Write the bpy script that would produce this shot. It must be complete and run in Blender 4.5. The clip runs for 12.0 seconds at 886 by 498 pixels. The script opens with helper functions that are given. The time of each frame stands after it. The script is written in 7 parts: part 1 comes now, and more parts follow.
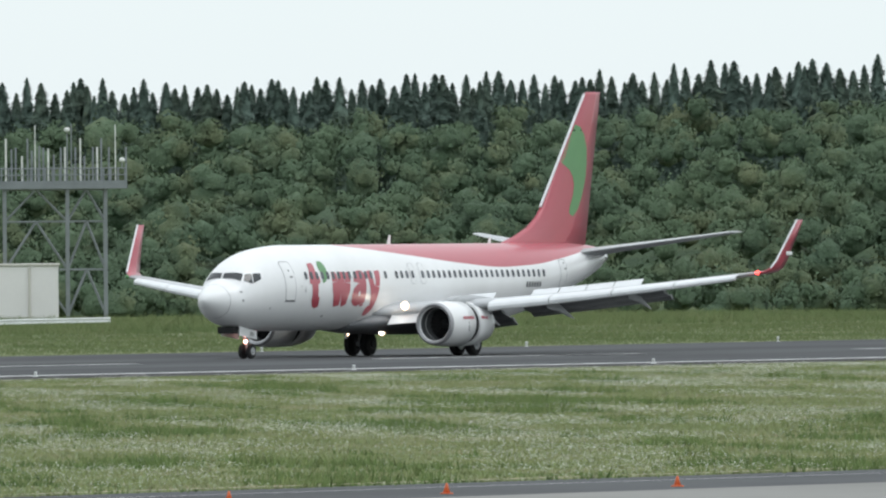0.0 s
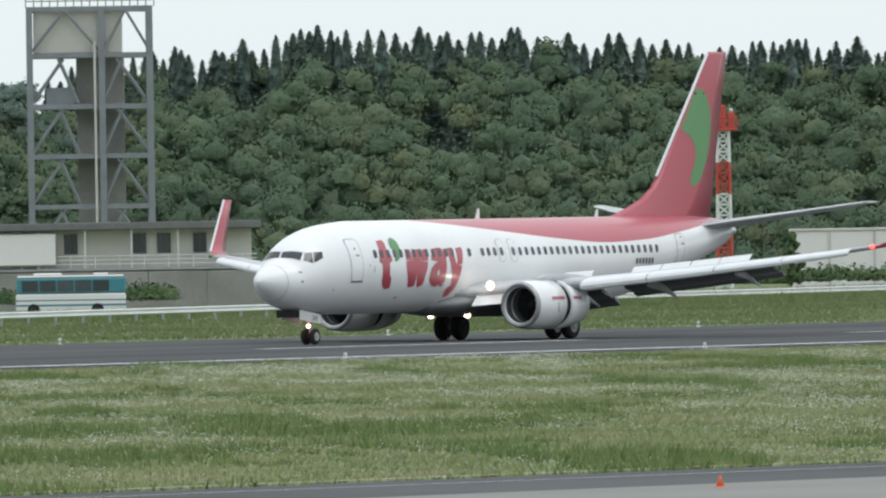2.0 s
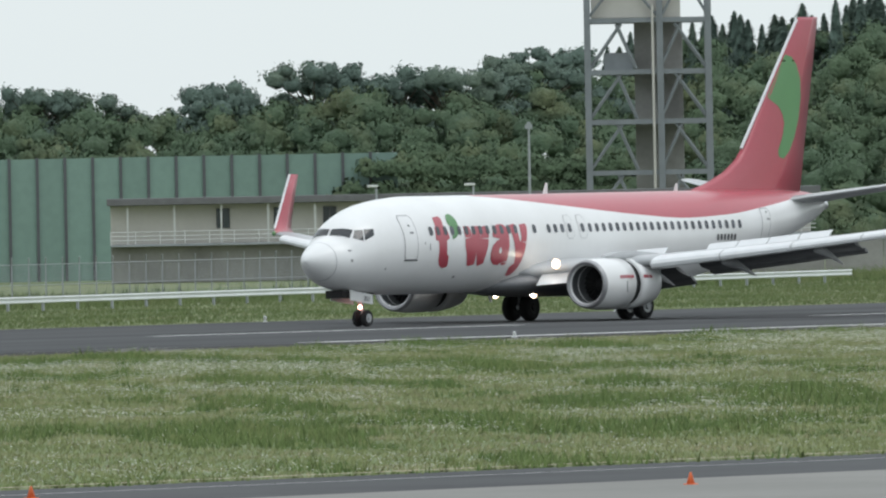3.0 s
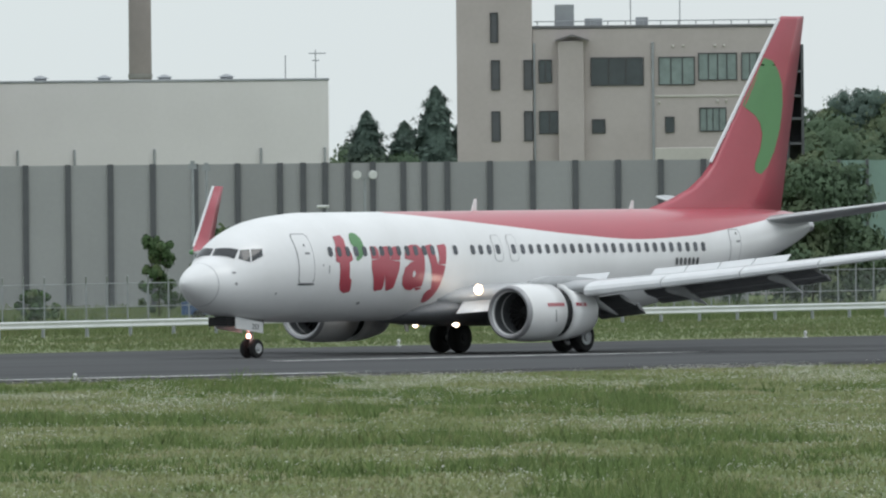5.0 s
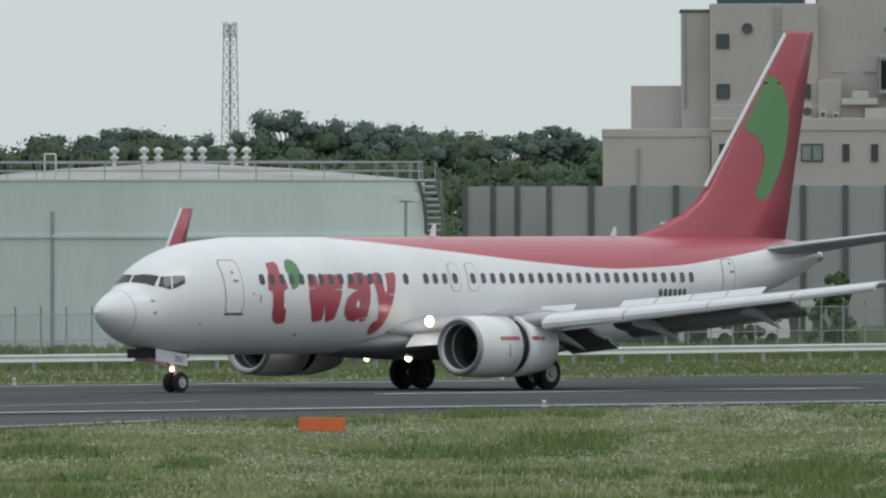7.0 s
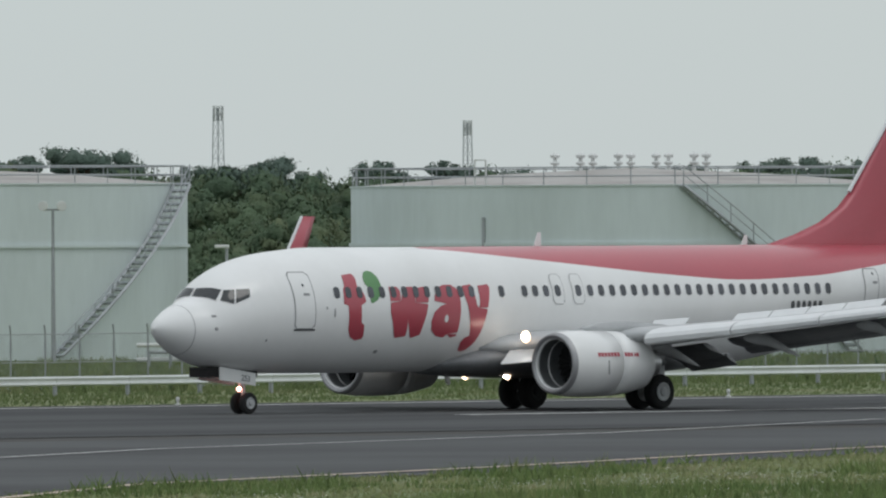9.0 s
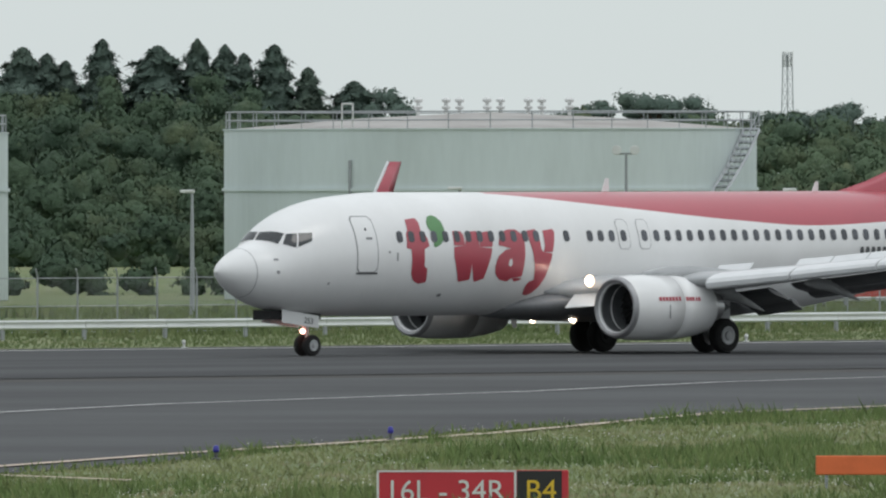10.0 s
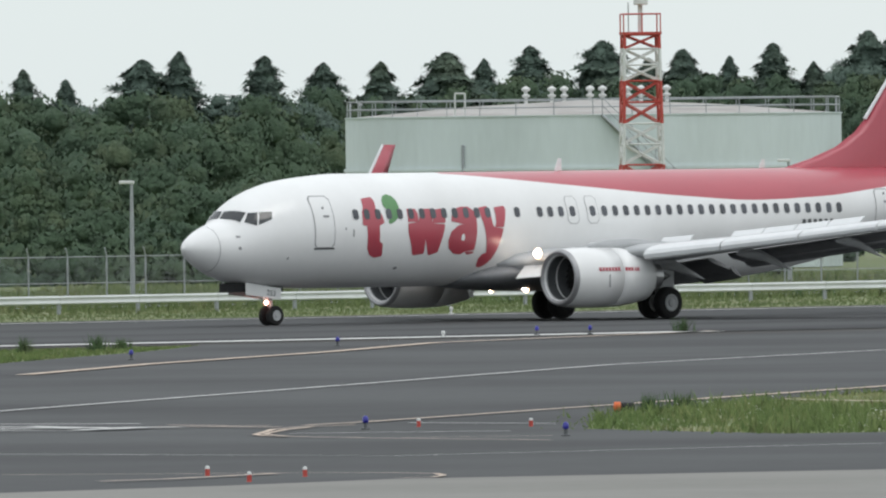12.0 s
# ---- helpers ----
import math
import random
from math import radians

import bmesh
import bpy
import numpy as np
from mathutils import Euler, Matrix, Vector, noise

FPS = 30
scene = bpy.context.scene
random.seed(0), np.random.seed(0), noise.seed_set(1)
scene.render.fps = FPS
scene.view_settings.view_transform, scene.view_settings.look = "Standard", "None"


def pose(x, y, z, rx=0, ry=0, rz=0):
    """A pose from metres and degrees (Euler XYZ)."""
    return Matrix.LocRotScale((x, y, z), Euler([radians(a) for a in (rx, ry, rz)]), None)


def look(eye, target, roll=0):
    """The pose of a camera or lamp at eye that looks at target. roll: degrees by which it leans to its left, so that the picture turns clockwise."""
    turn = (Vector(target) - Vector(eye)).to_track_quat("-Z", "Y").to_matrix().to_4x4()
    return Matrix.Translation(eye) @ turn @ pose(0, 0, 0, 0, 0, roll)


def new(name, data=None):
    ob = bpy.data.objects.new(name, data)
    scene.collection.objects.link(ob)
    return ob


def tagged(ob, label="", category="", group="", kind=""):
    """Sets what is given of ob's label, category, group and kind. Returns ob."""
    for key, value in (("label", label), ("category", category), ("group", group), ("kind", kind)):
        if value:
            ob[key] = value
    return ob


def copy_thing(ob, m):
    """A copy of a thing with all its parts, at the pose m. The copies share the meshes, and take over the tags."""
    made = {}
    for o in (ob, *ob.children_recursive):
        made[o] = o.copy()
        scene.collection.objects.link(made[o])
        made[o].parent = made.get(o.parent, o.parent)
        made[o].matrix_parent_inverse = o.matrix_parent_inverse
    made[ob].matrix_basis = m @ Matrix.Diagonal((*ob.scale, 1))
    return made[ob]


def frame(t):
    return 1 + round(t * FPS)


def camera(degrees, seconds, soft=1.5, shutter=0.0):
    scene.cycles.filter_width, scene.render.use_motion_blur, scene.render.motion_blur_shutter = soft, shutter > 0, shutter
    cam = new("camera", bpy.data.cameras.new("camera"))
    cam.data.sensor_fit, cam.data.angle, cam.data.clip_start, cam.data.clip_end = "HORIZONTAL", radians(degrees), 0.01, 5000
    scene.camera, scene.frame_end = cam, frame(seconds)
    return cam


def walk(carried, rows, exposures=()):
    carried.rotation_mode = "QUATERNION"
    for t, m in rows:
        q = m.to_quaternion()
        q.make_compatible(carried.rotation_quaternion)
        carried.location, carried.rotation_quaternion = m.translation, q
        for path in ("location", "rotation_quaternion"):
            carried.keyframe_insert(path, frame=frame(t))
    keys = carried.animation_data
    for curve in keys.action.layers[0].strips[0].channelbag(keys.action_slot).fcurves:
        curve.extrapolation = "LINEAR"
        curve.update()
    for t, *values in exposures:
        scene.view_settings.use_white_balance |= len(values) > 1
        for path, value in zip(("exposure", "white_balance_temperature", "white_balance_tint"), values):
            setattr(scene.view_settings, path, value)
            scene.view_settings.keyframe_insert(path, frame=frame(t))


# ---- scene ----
cam = camera(2.8558, 12.0, soft=2.2)
CAMERA_ROWS = (
    (0.0, -11.53, -6.54, 5.99, 89.9358, 0.4489, -60.4345),
    (0.5, -14.19, -8.34, 5.99, 89.9396, 0.4297, -59.5460),
    (1.0, -12.51, -7.55, 5.99, 89.9690, 0.6429, -58.8646),
    (1.5, -11.33, -7.10, 5.99, 89.9069, 0.8185, -57.9145),
    (2.0, -13.72, -8.87, 5.99, 89.8531, 0.9231, -57.1246),
    (2.5, -14.66, -9.79, 5.99, 89.7934, 1.2417, -56.2720),
    (2.7, -12.57, -8.51, 5.99, 89.7922, 1.2039, -55.8877),
    (4.3, 5.29, 3.95, 5.99, 89.7111, 0.7002, -53.2641),
    (4.5, 6.48, 4.87, 5.99, 89.7543, 0.6175, -53.0859),
    (5.0, 11.32, 8.73, 5.99, 89.8174, 0.5630, -52.3609),
    (5.5, 12.24, 9.73, 5.99, 89.8266, 0.5443, -51.5177),
    (6.0, 11.83, 9.65, 5.99, 89.8920, 0.4026, -50.8163),
    (6.5, 9.99, 8.35, 5.99, 89.9148, 0.2106, -50.0999),
    (7.0, 9.93, 8.56, 5.99, 89.8958, 0.0616, -49.2175),
    (7.2, 6.66, 5.83, 5.99, 89.8034, -0.0429, -48.8010),
    (8.8, 8.96, 8.72, 5.99, 89.9166, 0.3329, -45.7806),
    (9.0, 8.53, 8.44, 5.99, 89.9232, 0.2921, -45.3271),
    (9.5, 3.50, 3.58, 5.99, 89.8242, 0.2227, -44.3592),
    (10.0, -8.60, -9.07, 5.99, 89.7480, 0.0865, -43.4887),
    (10.5, -20.98, -22.82, 6.00, 89.6775, 0.3810, -42.6069),
    (11.0, -33.06, -36.84, 5.99, 89.7143, 0.5975, -41.8999),
    (11.5, -44.90, -51.07, 5.99, 89.6951, 0.5832, -41.2963),
    (12.0, -56.36, -65.62, 5.99, 89.6894, 0.7040, -40.6455),
)
walk(cam, [(r[0], pose(*r[1:])) for r in CAMERA_ROWS],
     [(0.0, 0.26, 6340, 8.6), (2.0, 0.22, 6340, 8.6), (2.7, 0.16, 6340, 8.6), (4.3, 0.04, 6340, 8.6), (5.0, 0.0, 6340, 8.6), (6.5, -0.12, 6340, 8.6), (7.2, -0.26, 6340, 8.6), (9.0, -0.36, 6420, 9), (9.5, -0.28, 6420, 9), (10.5, -0.02, 6500, 10), (12.0, 0.10, 6500, 10)])

# ---- world and sun: a bright overcast day ----
world = bpy.data.worlds.new("overcast")
scene.world = world
world.use_nodes = True
wn, wl = world.node_tree.nodes, world.node_tree.links
wn.clear()
w_out, w_bg = wn.new("ShaderNodeOutputWorld"), wn.new("ShaderNodeBackground")
w_sky = wn.new("ShaderNodeTexSky")
w_sky.sky_type, w_sky.sun_disc = "NISHITA", False
w_sky.sun_elevation, w_sky.sun_rotation = radians(58), radians(200)
w_co, w_sep = wn.new("ShaderNodeTexCoord"), wn.new("ShaderNodeSeparateXYZ")
w_map, w_ramp = wn.new("ShaderNodeMapping"), wn.new("ShaderNodeValToRGB")
w_noise, w_mix, w_mul = wn.new("ShaderNodeTexNoise"), wn.new("ShaderNodeMix"), wn.new("ShaderNodeMix")
w_gain = wn.new("ShaderNodeVectorMath")
w_ramp.color_ramp.elements[0].position, w_ramp.color_ramp.elements[0].color = 0.0, (0.74, 0.80, 0.80, 1)
w_ramp.color_ramp.elements[1].position, w_ramp.color_ramp.elements[1].color = 0.9, (1.18, 1.24, 1.28, 1)
w_map.inputs["Scale"].default_value = (1.2, 1.2, 5.0)
w_noise.inputs["Scale"].default_value, w_noise.inputs["Detail"].default_value = 2.4, 4.0
w_mix.data_type, w_mul.data_type, w_mul.blend_type = "RGBA", "RGBA", "SOFT_LIGHT"
w_gain.operation = "SCALE"
w_gain.inputs["Scale"].default_value = 0.10
wl.new(w_co.outputs["Generated"], w_sep.inputs[0])
wl.new(w_sep.outputs["Z"], w_ramp.inputs[0])
wl.new(w_co.outputs["Generated"], w_map.inputs[0])
wl.new(w_map.outputs[0], w_noise.inputs["Vector"])
wl.new(w_sky.outputs[0], w_gain.inputs[0])
w_mul.inputs[0].default_value = 0.12
wl.new(w_ramp.outputs[0], w_mul.inputs[6])
wl.new(w_noise.outputs["Color"], w_mul.inputs[7])
w_mix.inputs[0].default_value = 0.92
wl.new(w_gain.outputs[0], w_mix.inputs[6])
wl.new(w_mul.outputs[2], w_mix.inputs[7])
wl.new(w_mix.outputs[2], w_bg.inputs[0])
wl.new(w_bg.outputs[0], w_out.inputs[0])

sun = new("sun", bpy.data.lights.new("sun", "SUN"))
sun.data.energy, sun.data.angle, sun.data.color = 0.45, radians(25), (1.0, 0.97, 0.92)
sun.matrix_world = look((0, 0, 200), (-40, 110, 0))


# ---- materials ----
def mat(name, base, rough=0.6, metal=0.0, vary=0.15, scale=2.0, fine=30.0, bump=0.0, second=None, spec=0.5, islands=0.0, rand=0.0, coat=0.0, stretch=None):
    """Two scales of noise over a base colour; second is the stain colour; islands and rand vary piece by piece."""
    m = bpy.data.materials.new(name)
    m.use_nodes = True
    n, l = m.node_tree.nodes, m.node_tree.links
    b = n["Principled BSDF"]
    b.inputs["Roughness"].default_value, b.inputs["Metallic"].default_value = rough, metal
    b.inputs["Specular IOR Level"].default_value = spec
    b.inputs["Coat Weight"].default_value = coat
    co = n.new("ShaderNodeTexCoord")
    src = co.outputs["Object"]
    if stretch:
        mp = n.new("ShaderNodeMapping")
        mp.inputs["Scale"].default_value = stretch
        l.new(src, mp.inputs[0])
        src = mp.outputs[0]
    big, small = n.new("ShaderNodeTexNoise"), n.new("ShaderNodeTexNoise")
    big.inputs["Scale"].default_value, big.inputs["Detail"].default_value = scale, 5
    small.inputs["Scale"].default_value, small.inputs["Detail"].default_value = fine, 3
    l.new(src, big.inputs["Vector"])
    l.new(src, small.inputs["Vector"])
    ramp = n.new("ShaderNodeValToRGB")
    c2 = second or tuple(c * (1 - 1.2 * vary) for c in base)
    ramp.color_ramp.elements[0].color, ramp.color_ramp.elements[0].position = (*c2, 1), 0.35
    ramp.color_ramp.elements[1].color, ramp.color_ramp.elements[1].position = (*base, 1), 0.62
    l.new(big.outputs["Fac"], ramp.inputs[0])
    hsv = n.new("ShaderNodeHueSaturation")
    l.new(ramp.outputs[0], hsv.inputs["Color"])
    rng = n.new("ShaderNodeMapRange")
    rng.inputs["To Min"].default_value, rng.inputs["To Max"].default_value = 1 - vary, 1 + vary
    l.new(small.outputs["Fac"], rng.inputs["Value"])
    val = rng.outputs[0]
    for amount, kind, out in ((islands, "ShaderNodeNewGeometry", "Random Per Island"), (rand, "ShaderNodeObjectInfo", "Random")):
        if amount:
            g, r2, mu = n.new(kind), n.new("ShaderNodeMapRange"), n.new("ShaderNodeMath")
            r2.inputs["To Min"].default_value, r2.inputs["To Max"].default_value = 1 - amount, 1 + amount
            mu.operation = "MULTIPLY"
            l.new(g.outputs[out], r2.inputs["Value"])
            l.new(val, mu.inputs[0])
            l.new(r2.outputs[0], mu.inputs[1])
            val = mu.outputs[0]
    l.new(val, hsv.inputs["Value"])
    l.new(hsv.outputs[0], b.inputs["Base Color"])
    if bump:
        bp = n.new("ShaderNodeBump")
        bp.inputs["Strength"].default_value, bp.inputs["Distance"].default_value = bump, 0.02
        l.new(small.outputs["Fac"], bp.inputs["Height"])
        l.new(bp.outputs[0], b.inputs["Normal"])
    return m


def glow(name, colour, power):
    m = mat(name, colour, 0.3)
    b = m.node_tree.nodes["Principled BSDF"]
    b.inputs["Emission Color"].default_value, b.inputs["Emission Strength"].default_value = (*colour, 1), power
    return m


M_WHITE = mat("white_paint", (0.80, 0.80, 0.80), 0.30, vary=0.02, scale=0.35, fine=5, coat=0.25, second=(0.735, 0.735, 0.73), stretch=(1, 1, 0.5))
M_RED = mat("red_paint", (0.43, 0.058, 0.085), 0.34, vary=0.05, scale=0.5, fine=6, coat=0.6)
M_RED.node_tree.nodes["Principled BSDF"].inputs["Coat Roughness"].default_value = 0.28
# grey paint deepened with the shade under the wing root
M_FAIR = mat("fairing_grey_shaded", (0.20, 0.205, 0.215), 0.45, vary=0.15, scale=1.2, fine=9)
M_BRAKE_SHADE = mat("brake_and_shade_dark", (0.03, 0.03, 0.032), 0.7, 0.3, vary=0.2)
M_GREEN = mat("green_paint", (0.115, 0.275, 0.11), 0.32, vary=0.04, scale=0.5, fine=6)
M_GREY = mat("light_grey_paint", (0.46, 0.47, 0.48), 0.4, vary=0.08, scale=1.5, fine=14)
M_SLAT = mat("slat_paint", (0.72, 0.73, 0.74), 0.35, vary=0.05, scale=1.5, fine=14)
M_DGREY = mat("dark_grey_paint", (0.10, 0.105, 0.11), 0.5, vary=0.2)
M_LIP = mat("inlet_lip_metal", (0.36, 0.36, 0.37), 0.45, 0.6, vary=0.1)
# wing grey darkened for flaps, underside shade included in the colour
M_UNDER = mat("flap_grey_shaded", (0.20, 0.205, 0.21), 0.6, vary=0.12)
M_METAL = mat("bare_metal", (0.62, 0.62, 0.63), 0.32, 1.0, vary=0.1)
# near-black colour for the shade inside bays and the engine inlet
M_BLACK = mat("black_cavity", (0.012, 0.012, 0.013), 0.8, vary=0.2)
M_TYRE = mat("tyre_rubber", (0.018, 0.018, 0.019), 0.85, vary=0.25, fine=60)
M_GLASS = mat("dark_glass", (0.02, 0.024, 0.028), 0.08, vary=0.1, spec=0.7)
M_CABIN = mat("cabin_window", (0.075, 0.08, 0.095), 0.12, vary=0.15, spec=0.6, rand=0.25)
M_LINE = mat("panel_line", (0.30, 0.30, 0.31), 0.6, vary=0.1)
M_LAMP = glow("lamp_warm", (1.0, 0.92, 0.82), 30.0)
# emission for the added discs that give landing lamps a halo
M_HALO = glow("lamp_halo", (1.0, 0.74, 0.52), 3.5)
M_LAMPR = glow("lamp_red", (1.0, 0.45, 0.36), 9.0)
M_TIP = glow("tip_lamp", (1.0, 0.06, 0.05), 4.0)
M_ASPH = mat("runway_asphalt", (0.082, 0.084, 0.087), 0.92, vary=0.16, scale=0.06, fine=1.6, second=(0.052, 0.053, 0.056), stretch=(0.22, 1.8, 1), spec=0.12)
M_SHOULDER = mat("shoulder_asphalt", (0.075, 0.072, 0.070), 0.9, vary=0.15, scale=0.08, fine=2.0, spec=0.12)
M_TAXI = mat("taxiway_asphalt", (0.094, 0.096, 0.099), 0.92, vary=0.14, scale=0.05, fine=1.5, second=(0.066, 0.067, 0.070), spec=0.12)
M_CONC = mat("apron_concrete", (0.24, 0.235, 0.22), 0.9, vary=0.1, scale=0.1, fine=2.0, spec=0.12)
M_MARK = mat("marking_white", (0.72, 0.72, 0.70), 0.7, vary=0.15, scale=0.6, fine=4)
M_YELLOW = mat("marking_yellow", (0.58, 0.46, 0.37), 0.7, vary=0.2, scale=0.6, fine=4)
M_STEEL = mat("galvanised_steel", (0.36, 0.38, 0.40), 0.5, 0.35, vary=0.12, scale=1.0, fine=12)
M_TOWER = mat("tower_steel", (0.23, 0.25, 0.265), 0.55, 0.2, vary=0.12, scale=1.0, fine=12)
M_RAIL = mat("guard_rail_paint", (0.66, 0.68, 0.68), 0.5, vary=0.1, scale=0.3, fine=5)
M_BEIGE = mat("beige_render", (0.485, 0.44, 0.425), 0.9, vary=0.05, scale=0.25, fine=4, second=(0.44, 0.395, 0.38))
M_BOXW = mat("white_cladding", (0.74, 0.72, 0.715), 0.8, vary=0.03, scale=0.15, fine=4, second=(0.69, 0.67, 0.665))
M_TANK = mat("tank_paint", (0.60, 0.665, 0.67), 0.6, vary=0.06, scale=0.30, fine=3, second=(0.54, 0.60, 0.60), stretch=(1, 1, 0.25))
M_TROOF = mat("tank_roof", (0.40, 0.385, 0.37), 0.8, vary=0.12, scale=0.4, fine=3, second=(0.31, 0.29, 0.275))
M_PANEL = mat("barrier_panel", (0.33, 0.335, 0.34), 0.7, vary=0.05, scale=0.2, fine=4, rand=0.06)
M_POST = mat("barrier_post", (0.105, 0.11, 0.12), 0.7, vary=0.1)
M_GPANEL = mat("green_panel", (0.20, 0.30, 0.26), 0.6, vary=0.06, rand=0.06)
M_CWALL = mat("weathered_concrete", (0.30, 0.295, 0.28), 0.95, vary=0.12, scale=0.3, fine=4, second=(0.22, 0.215, 0.205))
M_CREAM = mat("cream_wall", (0.55, 0.53, 0.49), 0.9, vary=0.06, scale=0.4, fine=5)
M_PENT = mat("tinted_glazing", (0.05, 0.085, 0.10), 0.2, vary=0.15, scale=0.6)
M_ROOF = mat("grey_roof", (0.16, 0.16, 0.165), 0.8, vary=0.12)
M_WGLASS = mat("window_glass", (0.045, 0.06, 0.065), 0.1, vary=0.15, spec=0.7, rand=0.3)
M_CURT = mat("curtained_glass", (0.24, 0.30, 0.29), 0.25, vary=0.15, rand=0.2)
M_FRAME = mat("window_frame", (0.06, 0.062, 0.065), 0.5)
M_REDW = mat("mast_red", (0.48, 0.065, 0.05), 0.6, vary=0.1)
M_MASTW = mat("mast_white", (0.68, 0.69, 0.68), 0.6, vary=0.1)
M_ORANGE = mat("orange_plastic", (0.75, 0.16, 0.05), 0.6, vary=0.1)
M_SIGNRED = mat("sign_red", (0.52, 0.03, 0.045), 0.5, vary=0.06)
M_SIGNBLK = mat("sign_black", (0.02, 0.02, 0.02), 0.5)
M_SIGNYEL = mat("sign_yellow", (0.75, 0.50, 0.03), 0.5)
M_BLUE = mat("blue_lens", (0.03, 0.03, 0.30), 0.3)
M_BARK = mat("bark", (0.09, 0.07, 0.05), 0.95, vary=0.3)


def leafy(name, a, b, c, low=0.06, islands=0.35, leaves=0.0):
    """Foliage: three greens mixed by broad noise, each leaf a little different; leaves is the size of a leafy relief."""
    m = mat(name, b, 0.75, vary=0.22 if leaves else 0.15, scale=low, fine=2.6 if leaves else 0.7, second=a, islands=islands, spec=0.25)
    n, l = m.node_tree.nodes, m.node_tree.links
    if leaves:
        fine, bump = n.new("ShaderNodeTexNoise"), n.new("ShaderNodeBump")
        fine.inputs["Scale"].default_value, fine.inputs["Detail"].default_value = 1.0 / leaves, 3
        bump.inputs["Strength"].default_value, bump.inputs["Distance"].default_value = 0.9, leaves * 0.8
        l.new([x for x in n if x.bl_idname == "ShaderNodeTexCoord"][0].outputs["Object"], fine.inputs["Vector"])
        l.new(fine.outputs["Fac"], bump.inputs["Height"])
        l.new(bump.outputs[0], n["Principled BSDF"].inputs["Normal"])
    hsv = [x for x in n if x.bl_idname == "ShaderNodeHueSaturation"][0]
    mix, no, rp = n.new("ShaderNodeMix"), n.new("ShaderNodeTexNoise"), n.new("ShaderNodeMapRange")
    geo = n.new("ShaderNodeNewGeometry")
    no.inputs["Scale"].default_value = low * 3.1
    l.new(geo.outputs["Position"], no.inputs["Vector"])
    rp.inputs["From Min"].default_value, rp.inputs["From Max"].default_value = 0.5, 0.72
    l.new(no.outputs["Fac"], rp.inputs["Value"])
    mix.data_type = "RGBA"
    l.new(rp.outputs[0], mix.inputs[0])
    l.new(hsv.inputs["Color"].links[0].from_socket, mix.inputs[6])
    mix.inputs[7].default_value = (*c, 1)
    l.new(mix.outputs[2], hsv.inputs["Color"])
    thin, both = n.new("ShaderNodeBsdfTranslucent"), n.new("ShaderNodeMixShader")
    both.inputs[0].default_value = 0.12
    l.new(hsv.outputs[0], thin.inputs["Color"])
    l.new(n["Principled BSDF"].outputs[0], both.inputs[1])
    l.new(thin.outputs[0], both.inputs[2])
    l.new(both.outputs[0], n["Material Output"].inputs[0])
    return m


# woods greens lightened to hold the haze over the far trees
M_WOODS = leafy("woods_foliage_hazed", (0.076, 0.120, 0.072), (0.094, 0.140, 0.078), (0.132, 0.158, 0.082), 0.07, 0.10, 0.45)
# darker copy of the woods greens, with the grove's shade mixed in
M_GROVE_SHADE = leafy("grove_foliage_shaded", (0.055, 0.092, 0.058), (0.068, 0.108, 0.062), (0.096, 0.126, 0.068), 0.09, 0.10, 0.40)
# skyline greens raised towards blue-grey: distance haze is in the colour
M_CONIFER_HAZE = leafy("conifer_foliage_hazed", (0.108, 0.158, 0.132), (0.122, 0.172, 0.138), (0.138, 0.184, 0.134), 0.05, 0.14, 0.30)
M_BUSH = leafy("bush_foliage", (0.045, 0.085, 0.035), (0.075, 0.125, 0.045), (0.11, 0.14, 0.06), 0.3)
M_GRASS = leafy("grass_blades", (0.165, 0.214, 0.076), (0.242, 0.268, 0.118), (0.315, 0.286, 0.172), 0.11, 0.14)
M_VERGE = leafy("verge_blades", (0.105, 0.150, 0.052), (0.135, 0.175, 0.065), (0.175, 0.190, 0.085), 0.06, 0.10)
M_GRASSB = leafy("lush_grass", (0.094, 0.150, 0.044), (0.136, 0.190, 0.060), (0.195, 0.218, 0.086), 0.16, 0.16)
M_TURF = leafy("turf", (0.125, 0.170, 0.065), (0.165, 0.198, 0.082), (0.215, 0.215, 0.115), 0.035, 0.0)
M_FLOWER = mat("white_flowers", (0.66, 0.66, 0.60), 0.8, vary=0.1, islands=0.2)


# ---- mesh helpers ----
def part(name, bm, material, parent=None, label="", smooth=False):
    me = bpy.data.meshes.new(name)
    bm.to_mesh(me)
    bm.free()
    for m in material if isinstance(material, (list, tuple)) else (material,):
        me.materials.append(m)
    if smooth:
        for p in me.polygons:
            p.use_smooth = True
    ob = new(name, me)
    ob.parent = parent
    return tagged(ob, label) if label else ob


def thing(name, m, label, category, group="", kind=""):
    ob = new(name)
    ob.matrix_basis = m
    return tagged(ob, label, category, group, kind)


def box(bm, x0, y0, z0, x1, y1, z1, bevel=0.0):
    r = bmesh.ops.create_cube(bm, size=1.0, matrix=Matrix.LocRotScale(((x0 + x1) / 2, (y0 + y1) / 2, (z0 + z1) / 2), None, (abs(x1 - x0), abs(y1 - y0), abs(z1 - z0))))
    if bevel:
        es = {e for v in r["verts"] for e in v.link_edges}
        bmesh.ops.bevel(bm, geom=list(es), offset=bevel, segments=1, affect="EDGES")
    return bm


def boxes(*rows, bevel=0.0):
    bm = bmesh.new()
    for r in rows:
        box(bm, *r, bevel=bevel)
    return bm


